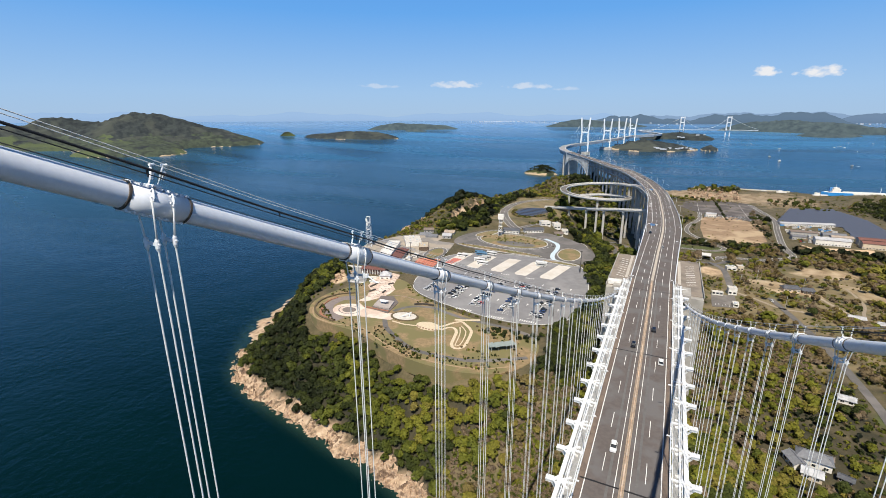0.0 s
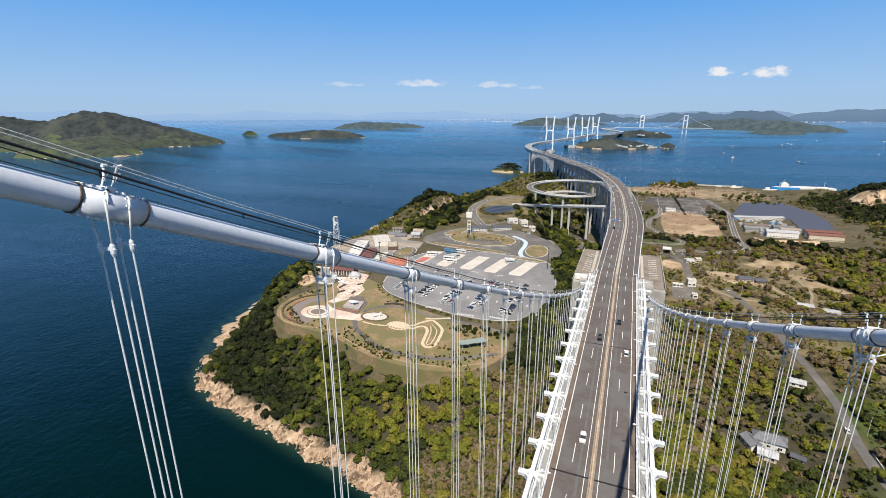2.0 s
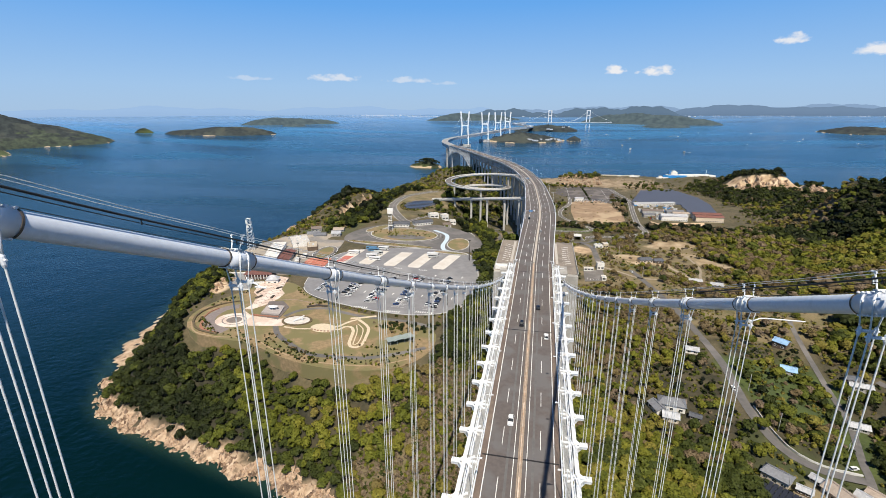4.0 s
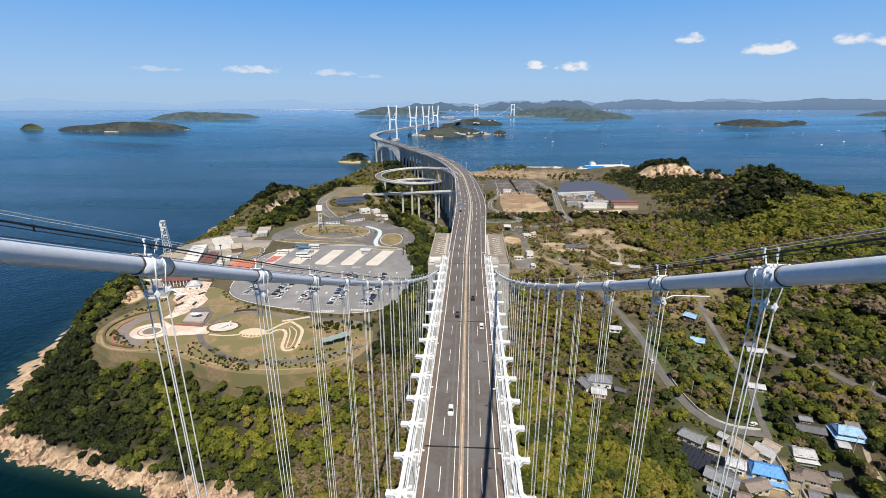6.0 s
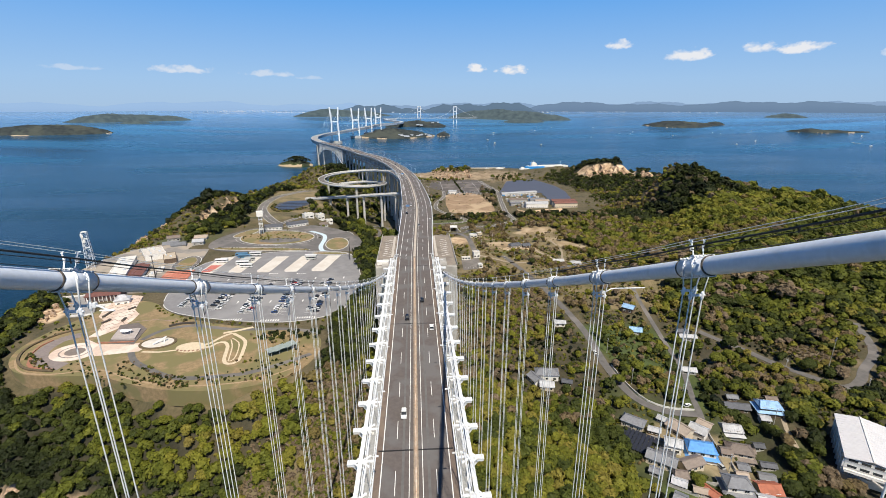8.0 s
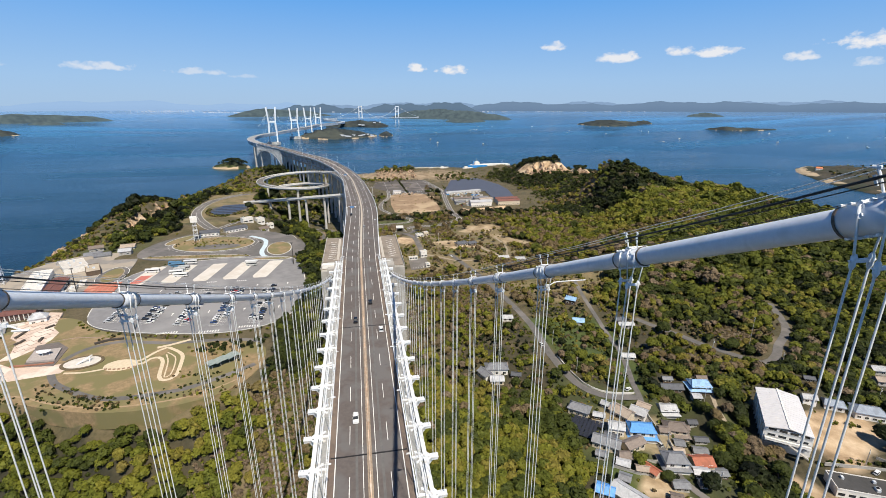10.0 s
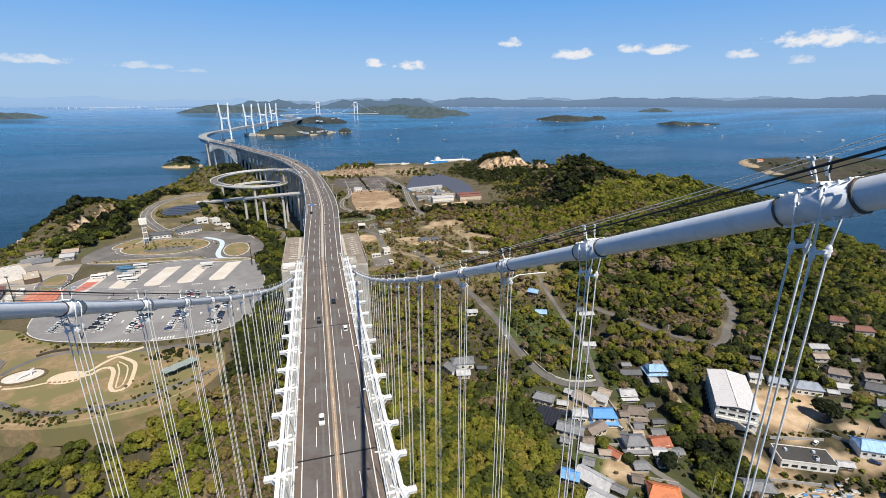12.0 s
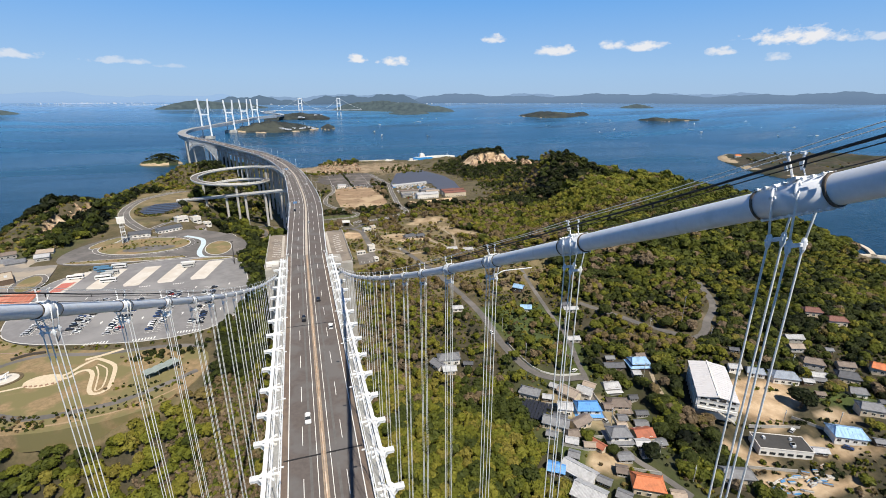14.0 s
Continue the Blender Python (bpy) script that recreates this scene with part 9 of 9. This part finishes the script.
for k in range(420):
    a, q = rng.uniform(0, math.tau), math.sqrt(rng.uniform(0, 1))
    x, y = 276 + 24 * q * math.cos(a + 0.5), 262 + 16 * q * math.sin(a + 0.5)
    shrubs.append((x, y, float(height(x, y)), rng.uniform(0.5, 1.1), rng.uniform(0.74, 1.0)))
# tangled undergrowth between the village plots and along the lanes
xs, ys = np.meshgrid(np.arange(45, 420, 2.9), np.arange(88, 560, 2.9), indexing="ij")
ux = (xs + rng.uniform(-1.4, 1.4, xs.shape)).ravel()
uy = (ys + rng.uniform(-1.4, 1.4, ys.shape)).ravel()
keep = (rng.rand(len(ux)) < 0.62 + 0.5 * wave(ux, uy, 30, 81)) & (at_grid(CLEAR, ux, uy) < 0.55) & (at_grid(ATTR["bare"], ux, uy) < 0.5 + 0.6 * (rng.rand(len(ux)) < 0.18)) & (at_grid(DENS, ux, uy) < 0.85) & (at_grid(GROUND, ux, uy) > 3)
HUTS = [(o.matrix_world.translation.x, o.matrix_world.translation.y) for o in scene.objects if o.parent is None and o.get("category") in ("house", "shed", "hall", "building", "car", "solar panels") and 40 < o.matrix_world.translation.x < 430 and o.matrix_world.translation.y < 570]
for hx, hy in HUTS:
    keep &= np.hypot(ux - hx, uy - hy) > 5.8
keep &= np.hypot(ux - 211, uy - 166) > 24
for x, y, q in zip(ux[keep], uy[keep], rng.rand(int(keep.sum()))):
    base = 0.46 + 0.34 * float(wave(np.array(x), np.array(y), 45, 82)) + (0.16 if y > 330 else 0.0)
    shrubs.append((float(x), float(y), float(height(x, y)), 0.7 + 1.3 * q * q, float(np.clip(base + rng.normal(0, 0.17), 0, 1))))
shrubs = [t for k, t in enumerate(shrubs) if t[1] < 560 or k % 2]
woods("shrubs", "low scrub and bushes over the open ground", [t for t in shrubs if t[1] >= 300], SMALL, False)
woods("shrubs", "tangled scrub and dry bushes on the near slopes", [t for t in shrubs if t[1] < 300], TUFT, False)
# hedges and clipped shrubs of the rest area
r = random.Random(8)
hedge = []
for ax, ay, bx, by, n in ((228, 142, 264, 130, 26), (196, 122, 236, 108, 26), (238, 172, 276, 150, 18), (206, 146, 226, 142, 12), (180, 120, 200, 104, 14), (262, 136, 282, 150, 14), (112, 172, 126, 150, 10), (146, 178, 160, 162, 10), (120, 148, 140, 138, 10)):
    for k in range(n):
        u = r.random()
        x, y = ax + (bx - ax) * u + r.uniform(-2, 2), ay + (by - ay) * u + r.uniform(-2, 2)
        hedge.append((x, y, on_ground(x, y), r.uniform(0.7, 1.7), r.uniform(0.1, 0.6)))
for x, y in smoothed([(-184, 318), (-172, 300), (-145, 288), (-98, 276), (-70, 277), (-50, 291)], 2)[:-6]:
    for k in range(3):
        hedge.append((x - 2.5 + r.uniform(-1, 1), y - 2.5 + r.uniform(-1, 1), PZ + 0.1, r.uniform(0.6, 1.0), r.uniform(0.25, 0.65)))
for k in range(60):
    u = r.random()
    hedge.append((-196 + 92 * u, 448 - 9 * u + r.uniform(-3.0, 3.0), PZ + 0.3, r.uniform(0.4, 0.7), r.uniform(0.3, 0.9)))
for k in range(110):
    a = k / 110
    x, y = -190 + 130 * a, 232 - 20 * math.sin(a * 3.0) + r.uniform(-5, 6)
    hedge.append((x, y, PZ, r.uniform(0.5, 1.0), r.uniform(0.15, 0.45)))
for k in range(80):
    hedge.append((-148 + r.gauss(0, 17), 486 + r.gauss(0, 9), PZ + 0.3, r.uniform(0.5, 1.2), r.uniform(0.3, 0.9)))
for k in range(60):
    u = r.random()
    hedge.append((97 + 5 * u + r.uniform(-1.5, 1.5), 1108 - 186 * u, 6.3, r.uniform(1.4, 2.6), r.uniform(0.1, 0.4)))
for k in range(50):
    y = r.uniform(780, 1010)
    hedge.append((r.choice((150, 187)) + r.uniform(-4, 4) + (0 if y > 900 else -2), y, on_ground(157, y), r.uniform(1.2, 2.6), r.uniform(0.15, 0.9)))
for k in range(26):
    hedge.append((-82 + r.uniform(-12, 22), 259 + r.uniform(-5, 5), PZ, r.uniform(1.4, 2.6), r.uniform(0.1, 0.35)))
for ax, ay, bx, by, n, sp in ((-166, 232, -120, 209, 60, 4), (-120, 209, -64, 216, 44, 3), (-98, 232, -68, 226, 26, 3), (-96, 262, -66, 240, 34, 6), (-222, 246, -196, 226, 40, 2), (-160, 284, -110, 276, 26, 3), (-230, 262, -216, 292, 30, 4)):
    for k in range(n):
        u = r.random()
        hedge.append((ax + (bx - ax) * u + r.uniform(-sp, sp), ay + (by - ay) * u + r.uniform(-sp, sp), PZ + 0.1, r.uniform(0.45, 1.15), r.choice((0.2, 0.3, 0.42, 0.55, 0.8, 0.9))))
for k in range(150):
    a = r.uniform(0.9, 3.6)
    q = r.uniform(0.80, 0.97)
    hedge.append((-168 + 28 * q * math.cos(a + 2.2), 636 + 48 * q * math.sin(a + 2.2), on_ground(-168, 640), r.uniform(0.8, 2.0), r.choice((0.25, 0.35, 0.5, 0.75, 0.9))))
for k in range(70):
    u = r.random()
    hedge.append((-150 + 40 * u + r.uniform(-4, 4), 560 + 60 * u + r.uniform(-5, 5), on_ground(-140, 580), r.uniform(0.8, 2.0), r.choice((0.25, 0.35, 0.5, 0.75))))
woods("shrubs", "clipped hedges and garden shrubs among the plots", hedge, TUFT, False)


# single trees that stand apart
def single_tree(seed, tint, label):
    t = thing("tree", label, "tree", "single trees")
    rr = random.Random(seed)
    limbs = Geo().tube([(0, 0, -0.4), (0.05, 0, 0.5), (0.1, 0.05, 1.1)], [0.13, 0.10, 0.05], 8)
    for k in range(5):
        a = k * 1.26 + rr.uniform(-0.3, 0.3)
        limbs.tube([(0.05, 0, 0.5 + 0.08 * k), (0.3 * math.cos(a), 0.3 * math.sin(a), 0.85 + 0.06 * k), (0.6 * math.cos(a), 0.6 * math.sin(a), 1.15 + 0.08 * k)], [0.055, 0.04, 0.015], 6)
    part("trunk", limbs, BARK, t)
    V = crown_shape(60 + seed, 11, 700, 0.26)
    V[:, 2] += 1.1
    me = bpy.data.meshes.new("crown")
    me.from_pydata(V.tolist(), [], [(3 * k, 3 * k + 1, 3 * k + 2) for k in range(len(V) // 3)])
    at = me.attributes.new("tint", "FLOAT", "POINT")
    at.data.foreach_set("value", np.full(len(V), tint, np.float32))
    me.materials.append(LEAF)
    piece("crown", me, t, Matrix.Identity(4))
    return t


SINGLE = [(212, 262, 5.2, 0.52), (222, 276, 5.5, 0.30), (196, 252, 4.6, 0.46), (206, 240, 4.4, 0.40), (180, 262, 4.0, 0.44), (251, 243, 5.0, 0.40), (299, 266, 5.5, 0.55), (256, 146, 6.4, 0.14), (143, 134, 4.4, 0.12), (166, 152, 4.2, 0.25),
          (120, 150, 3.2, 0.5), (128, 141, 3.0, 0.44), (160, 128, 4.5, 0.35), (185, 140, 4.6, 0.30), (236, 206, 3.6, 0.92), (291, 152, 3.6, 0.9), (118, 226, 3.6, 0.5), (136, 240, 4.0, 0.55), (152, 330, 4.4, 0.5), (120, 440, 4, 0.4)]
kinds_t = [single_tree(k, t, lab) for k, (t, lab) in enumerate(((0.14, "dark evergreen tree with a dense rounded crown"), (0.34, "green broadleaf tree with a rounded crown"), (0.50, "fresh green broadleaf tree"), (0.90, "greyish bare-branched tree just before leaf")))]
tu = [False] * 4
for x, y, q, t in SINGLE:
    k = 0 if t < 0.25 else 1 if t < 0.45 else 2 if t < 0.7 else 3
    m = pose(x, y, on_ground(x, y), 0, 0, (x * 53) % 360)
    if not tu[k]:
        tu[k] = True
        kinds_t[k].matrix_world, kinds_t[k].scale = m, (q, q, q)
    else:
        o = copy_thing(kinds_t[k], m)
        o.scale = (q, q, q)

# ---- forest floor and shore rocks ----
# litter and painted shade under dense trees and over the village ground
ATTR["litter_shade"] = np.clip(step01((DENS - 0.6) / 0.3) * step01((0.72 - TINT) / 0.1) * (1 - CLEAR), 0, 1) * (BLOCK < 0.5)
ATTR["litter_shade"] = np.maximum(ATTR["litter_shade"], (X2 > 50) * (Y2 < 330) * (Y2 > 80) * (X2 < 420) * (1 - CLEAR) * np.clip(0.6 + 0.5 * wave(X2, Y2, 26, 71), 0, 0.9))
ATTR["litter_shade"] = np.maximum(ATTR["litter_shade"], (X2 > 90) * (Y2 < 225) * (Y2 > 95) * (X2 < 345) * np.clip(0.62 + 0.6 * wave(X2, Y2, 14, 72), 0, 0.85))
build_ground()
ROCK = mat("granite_rock", (0.53, 0.385, 0.265), (0.26, 0.17, 0.105), 0.9, 0.5, col3=(0.16, 0.105, 0.07), scale3=0.22, bump=1.0, bscale=0.9, island=0.16, amount3=0.42)


def boulder_shapes(n=8):
    out = []
    for k in range(n):
        bm = bmesh.new()
        bmesh.ops.create_icosphere(bm, subdivisions=2, radius=1.0)
        rr = random.Random(k)
        cuts = [Vector((rr.gauss(0, 1), rr.gauss(0, 1), rr.gauss(0, 1))).normalized() for _ in range(7)]
        V = []
        for v in bm.verts:
            s = 1.0
            for c in cuts:
                d = v.co.normalized().dot(c)
                if d > 0.2:
                    s = min(s, 0.5 / d if d > 0.5 else s)
            V.append(v.co * s * (1 + 0.06 * noise.noise(v.co * 3 + Vector((k, 0, 0)))))
        out.append((np.array([tuple(v) for v in V]), [tuple(v.index for v in f.verts) for f in bm.faces]))
        bm.free()
    return out


def rocks(name, label, places):
    shapes = boulder_shapes()
    rr = np.random.RandomState(3)
    g = Geo()
    for x, y, z, s in places:
        V, F = shapes[rr.randint(len(shapes))]
        sc = s * rr.uniform(0.6, 1.4, 3) * np.array((0.8, 1.25, 1.45))
        a = rr.uniform(0, math.tau)
        c, q = math.cos(a), math.sin(a)
        P = V * sc
        lean = rr.uniform(-0.5, 0.5)
        P = np.stack([P[:, 0] + lean * P[:, 2], P[:, 1], P[:, 2]], -1)
        g.add(np.stack([P[:, 0] * c - P[:, 1] * q + x, P[:, 0] * q + P[:, 1] * c + y, P[:, 2] + z], -1).tolist(), F)
    tagged(new(name, g.mesh(name, ROCK)), label, "rocks", kind="stuff")


def ridged(x, y, size, seed):
    """Sharp-crested noise, 0 to 1."""
    return 1 - np.abs(np.clip(wave(x, y, size, seed), -1, 1))


def rock_shore(name, label, line, inner, seed):
    """A strip of broken, sloping rock beds from the wood's edge down into the water."""
    P = [line[0]]
    for a, b in zip(line[:-1], line[1:]):
        n = max(1, int(math.hypot(b[0] - a[0], b[1] - a[1]) / 1.0))
        P += [(a[0] + (b[0] - a[0]) * (k + 1) / n, a[1] + (b[1] - a[1]) * (k + 1) / n) for k in range(n)]
    P = np.array(P)
    for _ in range(6):
        P[1:-1] = (P[:-2] + P[1:-1] + P[2:]) / 3
    T = np.gradient(P, axis=0)
    T /= np.linalg.norm(T, axis=1)[:, None]
    N = np.stack([T[:, 1], -T[:, 0]], -1)                       # towards the land
    o = np.concatenate([np.arange(-9, 6, 0.8), np.arange(6, inner + 0.1, 1.0)])
    x, y = P[:, :1] + N[:, :1] * o, P[:, 1:] + N[:, 1:] * o
    rs = np.random.RandomState(seed)
    x, y = x + rs.uniform(-0.34, 0.34, x.shape), y + rs.uniform(-0.34, 0.34, x.shape)
    along = np.arange(len(P))[:, None] + 0 * o
    # beds that run aslant down to the water, cut by joints
    u, v = along * 0.80 + o * 0.60, o * 0.80 - along * 0.60
    beds = 0.58 * ridged(u * 1.0, v * 0.22, 7.5, seed) ** 2 + 0.34 * ridged(u * 1.3, v * 0.5, 3.6, seed + 1) ** 2 + 0.20 * ridged(u, v * 0.3, 2.4, seed + 5) ** 3
    point = 0.5 + 0.5 * wave(along, o * 0.5, 26, seed + 2)
    spread = np.exp(-((o - 2.0) / 9.0) ** 2)
    z = height(x, y) + 0.1 + spread * (5.6 * beds * (0.35 + 1.0 * point) - 2.2) + 0.35 * rs.uniform(-1, 1, x.shape)
    z = np.round(z / 0.9) * 0.45 + z * 0.5                       # ledges
    z = np.where(o < -4, z - (-4 - o) * 0.9, z)
    z = np.where(o > inner - 2.5, z - (o - inner + 2.5) * 1.2, z)
    n, m = x.shape
    fs = []
    for i in range(n - 1):
        for j in range(m - 1):
            a, b, c, d = i * m + j, (i + 1) * m + j, (i + 1) * m + j + 1, i * m + j + 1
            fs += [(a, b, c), (a, c, d)] if (i + j) % 2 else [(a, b, d), (b, c, d)]
    me = Geo().add(np.stack([x, y, z], -1).reshape(-1, 3).tolist(), [f[::-1] for f in fs]).mesh(name, ROCK)
    tagged(new(name, me), label, "rocks", kind="stuff")


shore_line = [p for p in SHORE if p[0] < -60 and p[1] < 226]
rock_shore("shore_rocks", "jagged sunlit orange-beige granite ledges along the shore", shore_line, 10.5, 4)
rr = np.random.RandomState(12)
spots_r = []
for i in range(len(SHORE)):
    (ax, ay), (bx, by) = SHORE[i], SHORE[(i + 1) % len(SHORE)]
    L = math.hypot(bx - ax, by - ay)
    nearby = ax < -60 and ay < 330
    if (ax < -282 and 220 < ay < 470) or not (nearby or (ax < -280 and ay < 820) or (560 < ax and 200 < ay < 520)):
        continue
    nx, ny = -(by - ay) / L, (bx - ax) / L
    for _ in range(int(L * (0.55 if nearby else 0.3)) + 1):
        u, o = rr.rand(), rr.uniform(-2.5, 3 if nearby else 5)
        x, y = ax + (bx - ax) * u - nx * o, ay + (by - ay) * u - ny * o
        h = float(height(x, y))
        if -3.5 < h < 9:
            spots_r.append((x, y, max(h, -0.6), rr.uniform(0.4, 1.5 if nearby else 2.4)))
rocks("shore_rocks", "loose orange-beige boulders at the water's edge", spots_r)
cl = []
for cx, cy, rx, ry, n in ((-250, 306, 7, 16, 26), (-262, 625, 9, 62, 130), (548, 1047, 15, 6, 90), (472, 1093, 52, 8, 210), (100, 1240, 52, 90, 120)):
    for _ in range(n):
        x, y = cx + rr.uniform(-rx, rx), cy + rr.uniform(-ry, ry)
        cl.append((x, y, float(height(x, y)), rr.uniform(0.9, 2.4) * (2.0 if cy > 900 else 1)))
cliff_trees = []
for _ in range(260):
    x, y = rr.uniform(-300, -256), rr.uniform(262, 350)
    if 0.5 * (x + 250) + 0.25 * (y - 300) < -2 and float(height(x, y)) > 7:
        cliff_trees.append((x, y, float(height(x, y)), rr.uniform(2.2, 4.4), rr.choice((0.16, 0.24, 0.34, 0.45, 0.5))))
woods("woods", "dark evergreen trees on the small cliff", cliff_trees, NEAR)
pines = [(-372 + 48 * math.cos(a) * q, 1500 + 30 * math.sin(a) * q, 9 + 16 * (1 - q * q), rr.uniform(2.2, 4.2), rr.uniform(0.05, 0.3)) for a, q in zip(rr.uniform(0, 6.28, 90), rr.uniform(0, 0.9, 90))]
woods("woods", "dark pines on the small islet", pines, MID)
spit_trees = []
for _ in range(520):
    a, q = rr.uniform(0, 6.28), math.sqrt(rr.rand())
    x, y = 1430 + 230 * q * math.cos(a), 890 + 250 * q * math.sin(a)
    if 0.62 * (x - 1300) + 0.78 * (y - 880) > -70 and x > 1195 + 0.1 * abs(y - 1060):
        spit_trees.append((x, y, 7 + 9 * (1 - q), rr.uniform(2.0, 4.4), rr.choice((0.1, 0.2, 0.3, 0.7, 0.85, 0.95))))
woods("woods", "dark and brown scrub trees on the low spit", spit_trees, MID)
rocks("cliff_rocks", "broken orange rock of a small bare cliff", cl)
